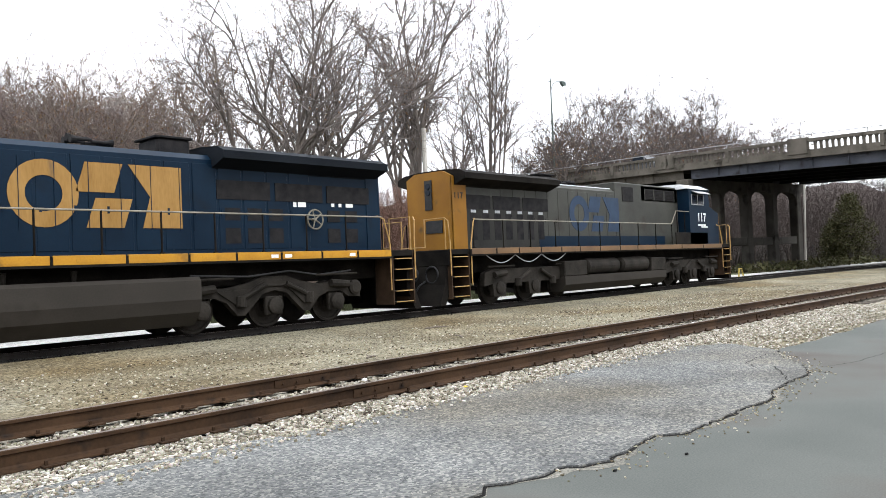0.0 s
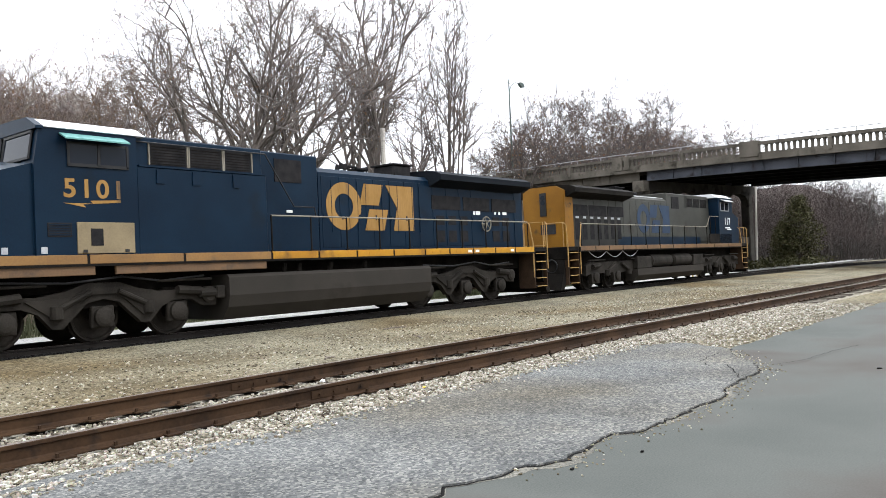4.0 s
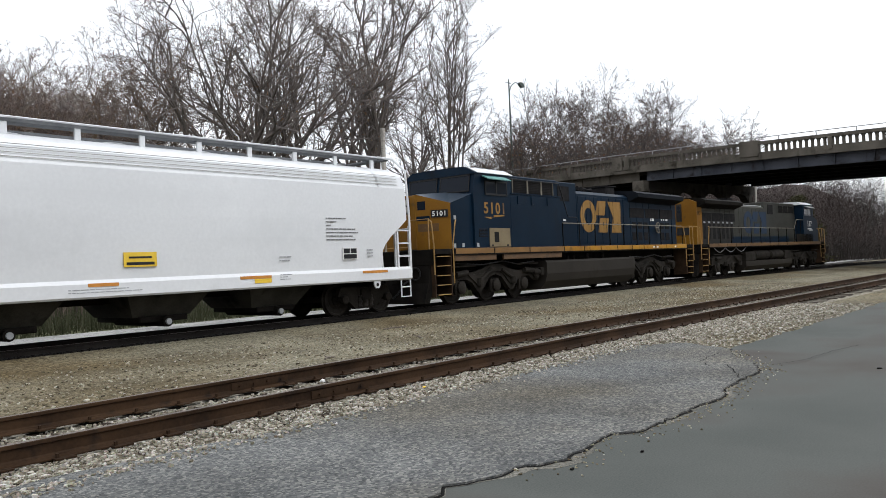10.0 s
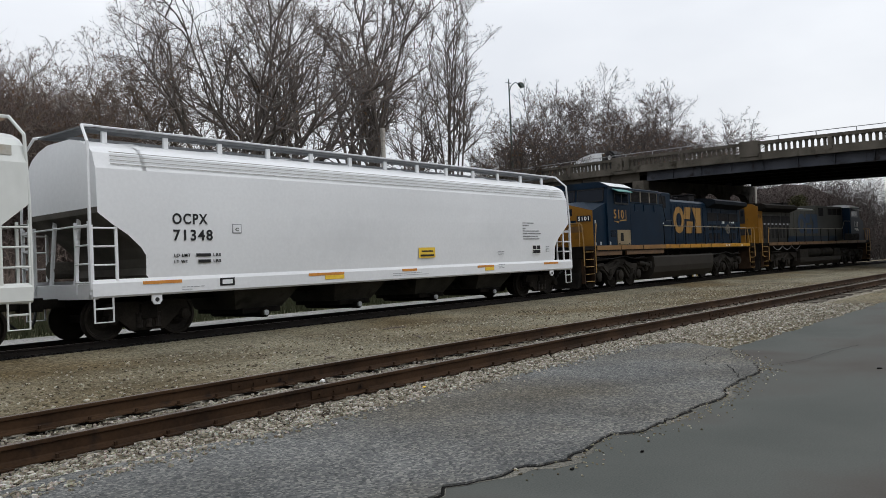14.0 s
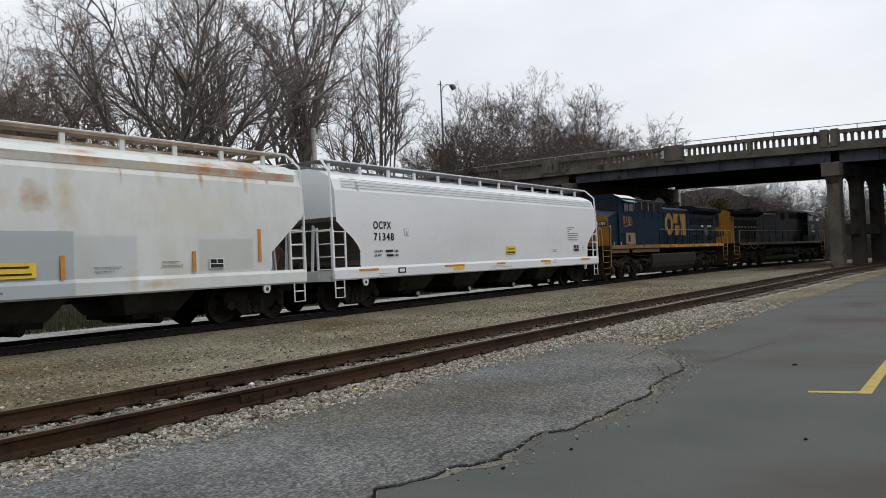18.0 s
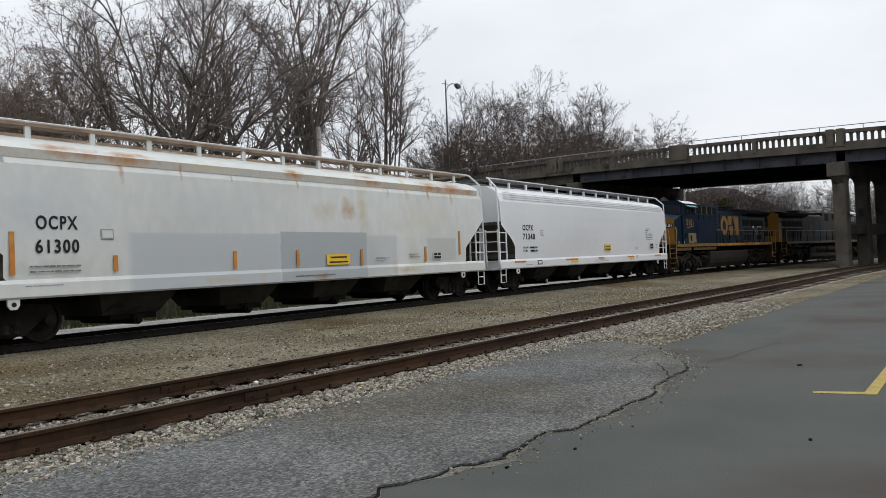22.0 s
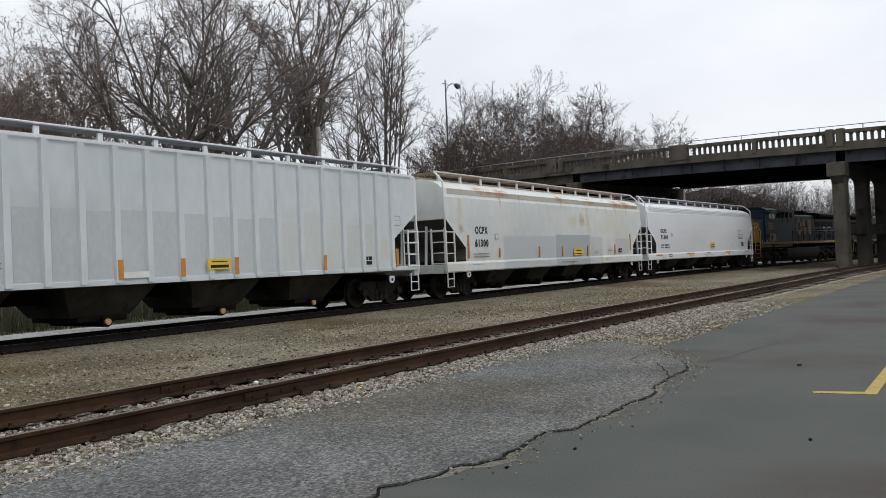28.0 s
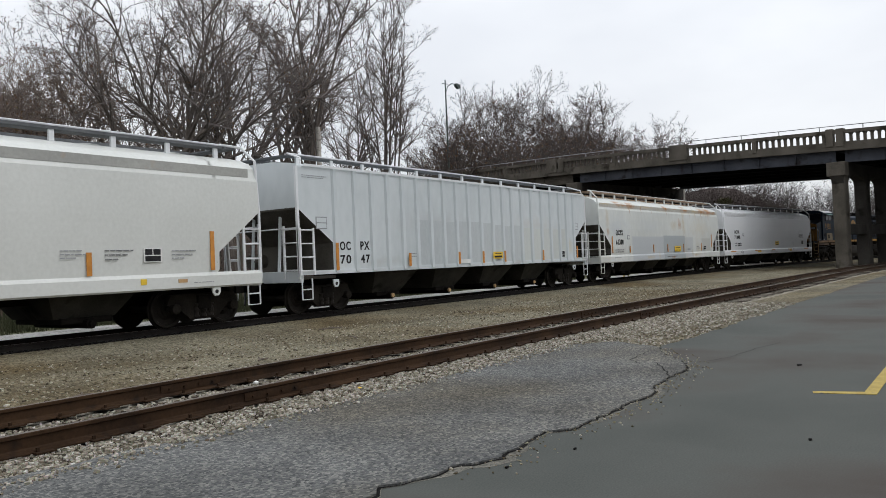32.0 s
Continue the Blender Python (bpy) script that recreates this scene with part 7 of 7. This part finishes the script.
def grow(wood, twigs, leaves, r, at, way, length, radius, level, lift, angle, thin, reach=1.0, clear=0.22):
    """One limb in a few bends, with its side limbs; angle: how far these stand off, in degrees; thin: least radius; reach: their share of the usual length; clear: how much of a main limb is bare."""
    n, points = BENDS[level], [at.copy()]
    d = way.normalized()
    for k in range(n):
        wild = (0.05, 0.11, 0.18, 0.26, 0.28)[level] * (0.4 if reach < 0.5 and level < 2 else 1)
        d = (d + Vector((r.gauss(0, wild), r.gauss(0, wild), r.gauss(0, wild * 0.6) + lift * (0.10 if level else 0)))).normalized()
        points.append(points[-1] + d * (length / n))
    for k, (p, q) in enumerate(zip(points, points[1:])):
        r0, r1 = (max(thin, radius * (1 - 0.9 * f / n)) for f in (k, k + 1))
        if level < 3:
            wood.stick(p, q, r0, r1, 7 if level == 0 else 5 if level == 1 else 4)
        elif level == 3:
            twigs.stick(p, q, r0, r1 * 0.85, 3)
    if level == 4:
        twigs.stick(points[0], points[-1], thin * 1.25, 0)
        way = points[-1] - points[0]
        for _ in range(2 if CLING.random() < 0.35 else 1):
            p = points[0].lerp(points[-1], CLING.uniform(0.1, 0.9))
            side = Vector((CLING.gauss(0, 1), CLING.gauss(0, 1), CLING.gauss(0.3, 1))).normalized()
            twigs.stick(p, p + (way.normalized() + side * 0.9).normalized() * way.length * CLING.uniform(0.5, 0.95), thin * 1.1, 0)
    for k in range(KIDS[level]):
        f = r.uniform(clear if level == 1 else 0.22, 1.0) if k else 1.0
        g = min(int(f * n), n - 1)
        p = points[g].lerp(points[g + 1], f * n - g)
        d = (points[g + 1] - points[g]).normalized()
        side = d.orthogonal().normalized()
        side.rotate(Matrix.Rotation(r.uniform(0, 2 * math.pi), 3, d))
        a = radians(angle * r.uniform(0.55, 1.25))
        grow(wood, twigs, leaves, r, p, d * math.cos(a) + side * math.sin(a) + Vector((0, 0, 0.12 * lift)), length * r.uniform(0.34, 0.56) * (1.2 - 0.55 * f) * (reach if level == 1 else 1), radius * (1 - 0.75 * f) * 0.75 + radius * 0.08, level + 1, lift, angle, thin, reach, clear)
    if level == 4:
        if r.random() < 0.07:
            leaves.leaf(points[-1], r.uniform(0.05, 0.1), r)
        for _ in range(7 if thin > 0.01 else 2):
            if CLING.random() < (0.15 if thin > 0.01 else 0.65):
                leaves.leaf(points[-1], CLING.uniform(4, 11) * thin, CLING)


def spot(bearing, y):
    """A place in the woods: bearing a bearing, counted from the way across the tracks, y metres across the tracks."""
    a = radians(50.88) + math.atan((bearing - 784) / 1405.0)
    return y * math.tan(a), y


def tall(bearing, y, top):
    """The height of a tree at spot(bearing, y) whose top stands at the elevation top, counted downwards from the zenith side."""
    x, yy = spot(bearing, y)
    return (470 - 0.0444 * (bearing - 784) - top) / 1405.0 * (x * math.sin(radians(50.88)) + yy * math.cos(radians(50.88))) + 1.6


def bare_tree(label, seed, height, limbs, lift, angle, lean, bole, at, group, thin=0.013, dark=False, reach=1.0, clear=0.22):
    """A bole that forks into fanning limbs; lean: how far the outer limbs tilt; bole: its share of the height."""
    r = random.Random(seed)
    wood, twigs, leaves = Sticks(), Sticks(), Sticks()
    grow(wood, twigs, leaves, r, Vector((0, 0, -0.2)), Vector((0, 0, 1)), height * bole, height * 0.016, 0, lift, angle, thin)
    for k in range(limbs):
        a = 2 * math.pi * (k + r.random() * 0.7) / limbs
        tilt = lean * (0.15 if k == 0 else r.uniform(0.45, 1.1))
        start = Vector((0.05 * math.cos(a), 0.05 * math.sin(a), height * bole * r.uniform(0.5, 0.98)))
        grow(wood, twigs, leaves, r, start, Vector((math.cos(a) * tilt, math.sin(a) * tilt, 1)), height * (1 - bole * 0.7) * r.uniform(0.72, 1.0), height * r.uniform(0.0062, 0.0098) * (0.62 if reach < 0.5 else 1), 1, lift, angle, thin, reach, clear)
    f = height / float(np.percentile([v[2] for v in twigs.v], 98))
    for s in (wood, twigs, leaves):
        s.v = [(x * f, y * f, z * f) for x, y, z in s.v]
    t = thing("bare_tree", label, "tree", group, at)
    part("trunk", wood.mesh("trunk", M_dark_bark if dark else M_bark), None, t)
    c = part("crown", twigs.mesh("crown", M_dark_twig if thin > 0.01 else M_haze if dark else M_twig), None, t, "haze of fine bare brown twigs")
    part("withered_leaves", leaves.mesh("withered_leaves", M_leaf), None, c, "few withered russet leaves")
    return t


WOODS = "bare trees behind the tracks"
TREES = [  # label, seed, limbs, lift, angle, lean, bole, bearing, y, top, dark, reach, bare share of the limbs
    ("wide bare tree with many fanning limbs", 11, 10, 0.12, 40, 0.85, 0.38, 450, 30, -85, True, 1.0, 0.15),
    ("bare tree with several upright stems", 12, 5, 0.4, 40, 0.16, 0.2, 682, 33, -90, True, 0.62, 0.3),
    ("tall narrow bare tree with upright limbs", 13, 9, 0.4, 34, 0.085, 0.06, 803, 35, -70, True, 0.4, 0.4),
    ("bare tree with a rounded twiggy crown", 14, 9, 0.2, 44, 0.8, 0.34, 215, 38, 62, False, 1.0, 0.15),
    ("bare tree with thin crooked limbs", 15, 6, 0.3, 42, 0.6, 0.4, 15, 40, 75, False, 0.9, 0.2),
    ("spreading bare tree with low limbs", 16, 9, 0.15, 46, 0.95, 0.34, 320, 38, 95, False, 1.0, 0.15),
    ("bare tree with crossing upright limbs", 17, 7, 0.3, 38, 0.45, 0.36, 535, 32, -70, True, 0.9, 0.2),
    ("dark spreading tree beyond the bridge", 18, 10, 0.15, 46, 0.8, 0.3, 1010, 46, 160, True, 1.0, 0.15),
    ("dark rounded tree beyond the bridge", 19, 10, 0.15, 46, 0.8, 0.3, 1085, 46, 162, True, 1.0, 0.15),
    ("slim bare tree beside the bridge approach", 20, 6, 0.3, 42, 0.6, 0.3, 930, 46, 215, True, 0.9, 0.2),
]
made = []
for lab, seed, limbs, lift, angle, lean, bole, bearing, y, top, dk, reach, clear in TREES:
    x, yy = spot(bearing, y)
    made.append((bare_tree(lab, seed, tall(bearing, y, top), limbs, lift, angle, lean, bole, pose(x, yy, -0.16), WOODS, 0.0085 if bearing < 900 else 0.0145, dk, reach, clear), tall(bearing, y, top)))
r = random.Random(77)
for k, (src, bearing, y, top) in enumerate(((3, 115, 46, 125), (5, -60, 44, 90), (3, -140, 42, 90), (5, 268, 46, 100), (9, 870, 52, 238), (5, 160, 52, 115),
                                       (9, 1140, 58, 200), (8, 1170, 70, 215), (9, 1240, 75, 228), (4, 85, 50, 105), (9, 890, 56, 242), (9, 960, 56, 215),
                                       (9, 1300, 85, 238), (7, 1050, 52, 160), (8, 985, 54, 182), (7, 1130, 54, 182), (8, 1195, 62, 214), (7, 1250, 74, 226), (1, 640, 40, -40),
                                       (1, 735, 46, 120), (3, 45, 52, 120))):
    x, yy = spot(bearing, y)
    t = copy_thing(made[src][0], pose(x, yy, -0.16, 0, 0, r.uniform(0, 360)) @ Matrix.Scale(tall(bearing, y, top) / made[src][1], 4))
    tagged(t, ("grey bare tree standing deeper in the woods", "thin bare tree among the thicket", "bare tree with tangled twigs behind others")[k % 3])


def thicket(name, label, seed, count, where, tall, thin, material, tilt=0.16, forks=7):
    """Brush: many thin leaning stems with forked twigs, joined."""
    q = random.Random(seed)
    s = Sticks()
    for _ in range(count):
        x, y = where(q)
        h = q.uniform(*tall)
        p, d = Vector((x, y, -0.15)), Vector((q.gauss(0, tilt), q.gauss(0, tilt), 1)).normalized()
        m = p + d * h * 0.55
        e = m + (d + Vector((q.gauss(0, 0.2), q.gauss(0, 0.2), 0))).normalized() * h * 0.45
        s.stick(p, m, thin * 2.2, thin * 1.5)
        s.stick(m, e, thin * 1.5, 0)
        for k in range(forks):
            f = q.uniform(0.25, 0.98)
            b = p.lerp(m, f / 0.55) if f < 0.55 else m.lerp(e, (f - 0.55) / 0.45)
            s.stick(b, b + Vector((q.gauss(0, 1), q.gauss(0, 1), q.uniform(0.1, 1.4))).normalized() * h * q.uniform(0.10, 0.24), thin * 1.25, 0)
    return tagged(new(name, s.mesh(name, material)), label, "brush", kind="stuff")


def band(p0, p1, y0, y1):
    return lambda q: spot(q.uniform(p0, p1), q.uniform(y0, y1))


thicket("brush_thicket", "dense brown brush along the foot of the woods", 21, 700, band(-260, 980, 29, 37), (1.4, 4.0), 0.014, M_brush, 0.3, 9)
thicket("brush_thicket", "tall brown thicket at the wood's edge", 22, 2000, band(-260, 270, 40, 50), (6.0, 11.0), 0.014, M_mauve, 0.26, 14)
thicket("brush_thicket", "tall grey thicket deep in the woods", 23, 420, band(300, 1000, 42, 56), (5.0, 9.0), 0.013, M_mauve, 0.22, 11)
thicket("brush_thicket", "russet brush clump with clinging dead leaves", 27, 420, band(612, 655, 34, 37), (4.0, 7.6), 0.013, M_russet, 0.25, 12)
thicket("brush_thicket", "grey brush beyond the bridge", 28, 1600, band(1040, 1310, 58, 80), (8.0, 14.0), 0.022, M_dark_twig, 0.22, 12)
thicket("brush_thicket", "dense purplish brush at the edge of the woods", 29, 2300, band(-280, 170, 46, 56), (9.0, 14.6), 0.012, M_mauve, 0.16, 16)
thicket("far_woods", "far treeline sloping down behind the bridge", 33, 500, band(1150, 1235, 62, 70), (15.0, 21.0), 0.04, M_haze, 0.12)
def beyond(r0, r1, x0, x1):
    """Places beyond the bridge between two bearings, given as y over x."""
    return lambda q: (lambda x: (x, x * q.uniform(r0, r1)))(q.uniform(x0, x1))


thicket("far_woods", "far red-brown woods on the slope beyond the bridge", 24, 2300, beyond(0.2, 0.55, 112, 150), (8.0, 14.0), 0.02, M_slope_woods, 0.2, 15)
thicket("far_woods", "thin pale woods against the sky beyond the bridge", 34, 1200, beyond(-0.05, 0.22, 120, 160), (7.0, 12.4), 0.016, M_pale_woods, 0.14, 22)
thicket("far_woods", "low grey brush beyond the bridge", 35, 1300, beyond(-0.05, 0.24, 106, 140), (2.5, 6.8), 0.02, M_slope_woods, 0.25, 13)
thicket("far_woods", "low tangled brush under the far woods", 26, 1300, lambda q: (q.uniform(100, 120), q.uniform(-6, 55)), (1.2, 3.6), 0.035, M_far_brush, 0.3)
thicket("far_woods", "far grey-brown woods along the horizon", 25, 1300, lambda q: (q.uniform(-60, 190), q.uniform(62, 100)), (5.0, 10.0), 0.04, M_far, 0.14, 6)
# wooded rise behind
bm = bmesh.new()
ring = []
for k in range(40):
    x = -220 + 14 * k
    ring.append((x, 105 + 4 * math.sin(k * 0.9), 5.5 + 2.0 * noise.noise((k * 0.3, 0, 3))))
for (ax, ay, az), (bx, by, bz) in zip(ring, ring[1:]):
    bm.faces.new([bm.verts.new(v) for v in ((ax, ay - 25, -0.2), (bx, by - 25, -0.2), (bx, by, bz), (ax, ay, az))])
    bm.faces.new([bm.verts.new(v) for v in ((ax, ay, az), (bx, by, bz), (bx, by + 60, bz * 0.8), (ax, ay + 60, az * 0.8))])
tagged(part("ground_rise", bm, M_brush), "low brush-covered rise behind the woods", "ground", kind="structure")
def brush_rise(label, points, run, height, seed, material=M_brush, ease=1):
    """A long low slope, its foot along points, running back to the outside by run (x, y)."""
    bm = bmesh.new()
    for k, ((ax, ay), (bx, by)) in enumerate(zip(points, points[1:])):
        za, zb = (height * min(1, (q + 1) / ease) * (1 + 0.12 * noise.noise((q * 0.7, 0, seed))) for q in (k, k + 1))
        bm.faces.new([bm.verts.new(v) for v in ((ax, ay, -0.2), (bx, by, -0.2), (bx + run[0], by + run[1], zb), (ax + run[0], ay + run[1], za))])
    tagged(part("ground_rise", bm, material), label, "ground", kind="structure")


brush_rise("low brush-covered rise beyond the bridge", [(150 + 2 * math.sin(k), -70 + 7 * k) for k in range(15)], (26, 0), 6.5, 5)
brush_rise("brown brush-covered slope beyond the bridge", [(116 + 2 * math.sin(k), 15 + 4 * k) for k in range(22)], (32, 6), 12.8, 9, M_slope_woods, 5)
# three banks added out of view; they keep low sky light from the bridge
brush_rise("unseen bank added south of the lot to block low sky light", [(-160 + 14 * k, -46 + 2 * math.sin(k)) for k in range(15)], (0, -22), 12.0, 6)
brush_rise("unseen bank added past the bridge's south end to block low sky light", [(84 + 14 * k, -50 + 2 * math.sin(k)) for k in range(8)], (0, -22), 12.0, 7)
brush_rise("unseen bank added at the west end to block low sky light", [(-130 + 2 * math.sin(k), -60 + 14 * k) for k in range(6)], (-20, 0), 11.0, 8)


def cedar(at, height, seed):
    q = random.Random(seed)
    t = thing("cedar_tree", "shaggy dark green cedar with an uneven outline", "evergreen tree", "", at)
    w = Sticks()
    w.stick(Vector((0, 0, -0.2)), Vector((0, 0, height * 0.9)), 0.16, 0.03, 6)
    s = Sticks()
    for _ in range(420):
        z = height * (0.06 + 0.92 * q.random() ** 0.9)
        reach = height * 0.34 * math.sin(math.pi * min(1, 0.28 + 0.64 * z / height)) * q.uniform(0.5, 1.15)
        a = q.uniform(0, 2 * math.pi)
        e = Vector((reach * math.cos(a), reach * math.sin(a), z + q.uniform(-0.1, 0.5)))
        w.stick(Vector((0, 0, z * 0.95)), e, 0.02, 0.008)
        for _ in range(26):
            p = Vector((0, 0, z)).lerp(e, q.uniform(0.35, 1.05)) + Vector((q.gauss(0, 0.16), q.gauss(0, 0.16), q.gauss(0, 0.16)))
            s.leaf(p, q.uniform(0.10, 0.26), q)
    part("trunk", w.mesh("trunk", M_dark_bark), None, t)
    part("crown", s.mesh("crown", M_evergreen), None, t, "shaggy green foliage with gaps")
    return t


cedar(pose(98, 26.0, -0.16), 7.6, 31)
cedar(pose(97, 27.6, -0.16), 4.6, 32)
# weeds by the far side of the track
q = random.Random(41)
bm = bmesh.new()
prism(bm, [(-80, 22.9), (62, 22.9), (62, 31.0), (-80, 31.0)], -0.3, -0.05, "z")
tagged(part("grass_verge", bm, surface("winter_grass", (0.055, 0.062, 0.032), (0.13, 0.13, 0.08), 0.6, 12, 1.0, bump=0.4, spot=(0.17, 0.16, 0.12), spots=0.35, spot_scale=0.7, spec=0.05)), "patchy winter grass along the service road", "ground", kind="structure")
s = Sticks()
for _ in range(15000):
    x, y = q.uniform(-8, 52), q.uniform(23.2, 27.5)
    p = Vector((x, y, -0.08))
    s.stick(p, p + Vector((q.gauss(0, 0.1), q.gauss(0, 0.1), q.uniform(0.2, 0.5 + 0.16 * (y - 23.2)))), 0.016, 0.004)
tagged(new("grass_tufts", s.mesh("grass_tufts", island_stone("dull_winter_grass", [(0.035, 0.042, 0.02), (0.06, 0.066, 0.034), (0.10, 0.098, 0.06)]))), "tufts of dull winter grass behind the train", "grass", kind="stuff")
s = Sticks()
for _ in range(2600):
    x, y = q.uniform(62, 98), q.uniform(22, 30)
    s.leaf(Vector((x, y, -0.1 + 0.7 * q.random() ** 2)), q.uniform(0.15, 0.4), q)
tagged(new("weeds", s.mesh("weeds", M_evergreen)), "low green weeds along the far track edge", "weeds", kind="stuff")
# poles
M_old_wood = surface("weathered_pole_wood", (0.30, 0.28, 0.25), (0.46, 0.43, 0.38), 2, 30, 0.95, bump=0.3, streak=6)
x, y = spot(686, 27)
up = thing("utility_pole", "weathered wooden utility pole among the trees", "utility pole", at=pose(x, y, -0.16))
bm = bmesh.new()
rod(bm, (0, 0, -0.2), (0, 0, 8.6), 0.14, 8, 0.11)
part("pole", bm, M_old_wood, up)
bm = bmesh.new()
rod(bm, (0, 0, 8.1), (0.6, -0.15, 8.3), 0.02, 6)
part("bracket", bm, M_pole_steel, up)
bm = bmesh.new()
prism(bm, [(0.55, 8.26), (0.95, 8.3), (0.98, 8.36), (0.57, 8.36)], -0.25, -0.1)
part("lamp_head", bm, M_pole_steel, up)
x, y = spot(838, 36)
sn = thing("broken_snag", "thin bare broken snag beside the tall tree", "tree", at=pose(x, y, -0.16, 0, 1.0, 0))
bm = bmesh.new()
rod(bm, (0, 0, -0.2), (0, 0, 9.3), 0.09, 6, 0.045)
rod(bm, (0, 0, 8.6), (0.5, -0.3, 8.75), 0.03, 5, 0.02)
part("trunk", bm, M_dark_bark, sn)
gp = thing("guy_pole", "leaning pale bare pole beyond the bridge", "utility pole", at=pose(90, 28.6, -0.16, 2.0, 0, 0))
bm = bmesh.new()
rod(bm, (0, 0, -0.2), (0, 0, 10.5), 0.13, 8, 0.1)
part("pole", bm, M_old_wood, gp)
TRAIN_ROWS = [(0, -13.97), (1, -11.6), (2, -9.26), (3, -6.96), (4, -4.66), (5, -2.33), (6, 0.03), (7, 2.4), (8, 4.76), (9, 7.13), (10, 9.48), (11, 11.83), (12, 14.17), (13, 16.54), (14, 18.91), (15, 21.26), (16, 23.54), (17, 25.9), (18, 28.3), (19, 30.63), (20, 32.93), (21, 35.24), (22, 37.61), (23, 40.09), (24, 42.72), (25, 45.44), (26, 48.21), (27, 51.07), (28, 54.06), (29, 57.2), (30, 60.51), (31, 63.96), (32, 67.54)]


def train_shift(t):
    i = min(int(t), len(TRAIN_ROWS) - 2)
    u, p = t - i, [TRAIN_ROWS[min(max(k, 0), len(TRAIN_ROWS) - 1)][1] for k in (i - 1, i, i + 1, i + 2)]
    a, b = (p[2] - p[0]) / (2 if i else 1), (p[3] - p[1]) / (2 if i + 2 < len(TRAIN_ROWS) else 1)
    return (2 * u ** 3 - 3 * u ** 2 + 1) * p[1] + (u ** 3 - 2 * u ** 2 + u) * a + (3 * u ** 2 - 2 * u ** 3) * p[2] + (u ** 3 - u ** 2) * b


def on_track(s, reach, turn):
    """The pose of a car whose middle is s metres along the line, on trucks reach metres before and behind it."""
    (ax, ay, _), (bx, by, _) = MAIN.at(s - reach), MAIN.at(s + reach)
    return pose((ax + bx) / 2, (ay + by) / 2, 0, 0, 0, turn + math.degrees(math.atan2(by - ay, bx - ax)))


def motions():
    for car, turn, reach in [(ENGINE_BLUE, 180, 6.5), (ENGINE_GREY, 0, 6.5)] + [(h, 0, 8.0) for h in HOPPERS]:
        home = car.matrix_basis.translation.x
        walk(car, [(k * 0.5, on_track(home + train_shift(k * 0.5), reach, turn)) for k in range(65)])
    for wheel, x, r, way in TURNING:
        walk(wheel, [(k * 0.2, pose(x, 0, RAIL_TOP + r, 0, way * math.degrees(train_shift(k * 0.2) / r))) for k in range(161)])
    # vehicles: (seconds, metres along the deck)
    for car, w, back, rows in ((CAR_DARK, 3.6, True, [(0, 29.0), (1.8, 8.1), (2.1, 4.6), (4, -17.6), (6, -41), (8, -58), (10, -62), (32, -62)]),
                               (CAR_WHITE, 9.5, False, [(0, -62), (6, -62), (8, -48), (10, -19), (12, 10.6), (12.5, 18.2), (13, 25.8), (13.5, 34), (15, 54), (18, 75), (22, 90), (32, 90)]),
                               (TRUCK, 9.5, False, [(0, -64), (7, -64), (9, -42), (11, -12.6), (12.5, 10.8), (13, 18.3), (13.5, 26.2), (14, 34.3), (14.4, 40.8), (17, 66), (20, 78), (24, 82), (32, 82)])):
        walk(car, [(t, on_road(w, l, back)) for t, l in rows])


motions()
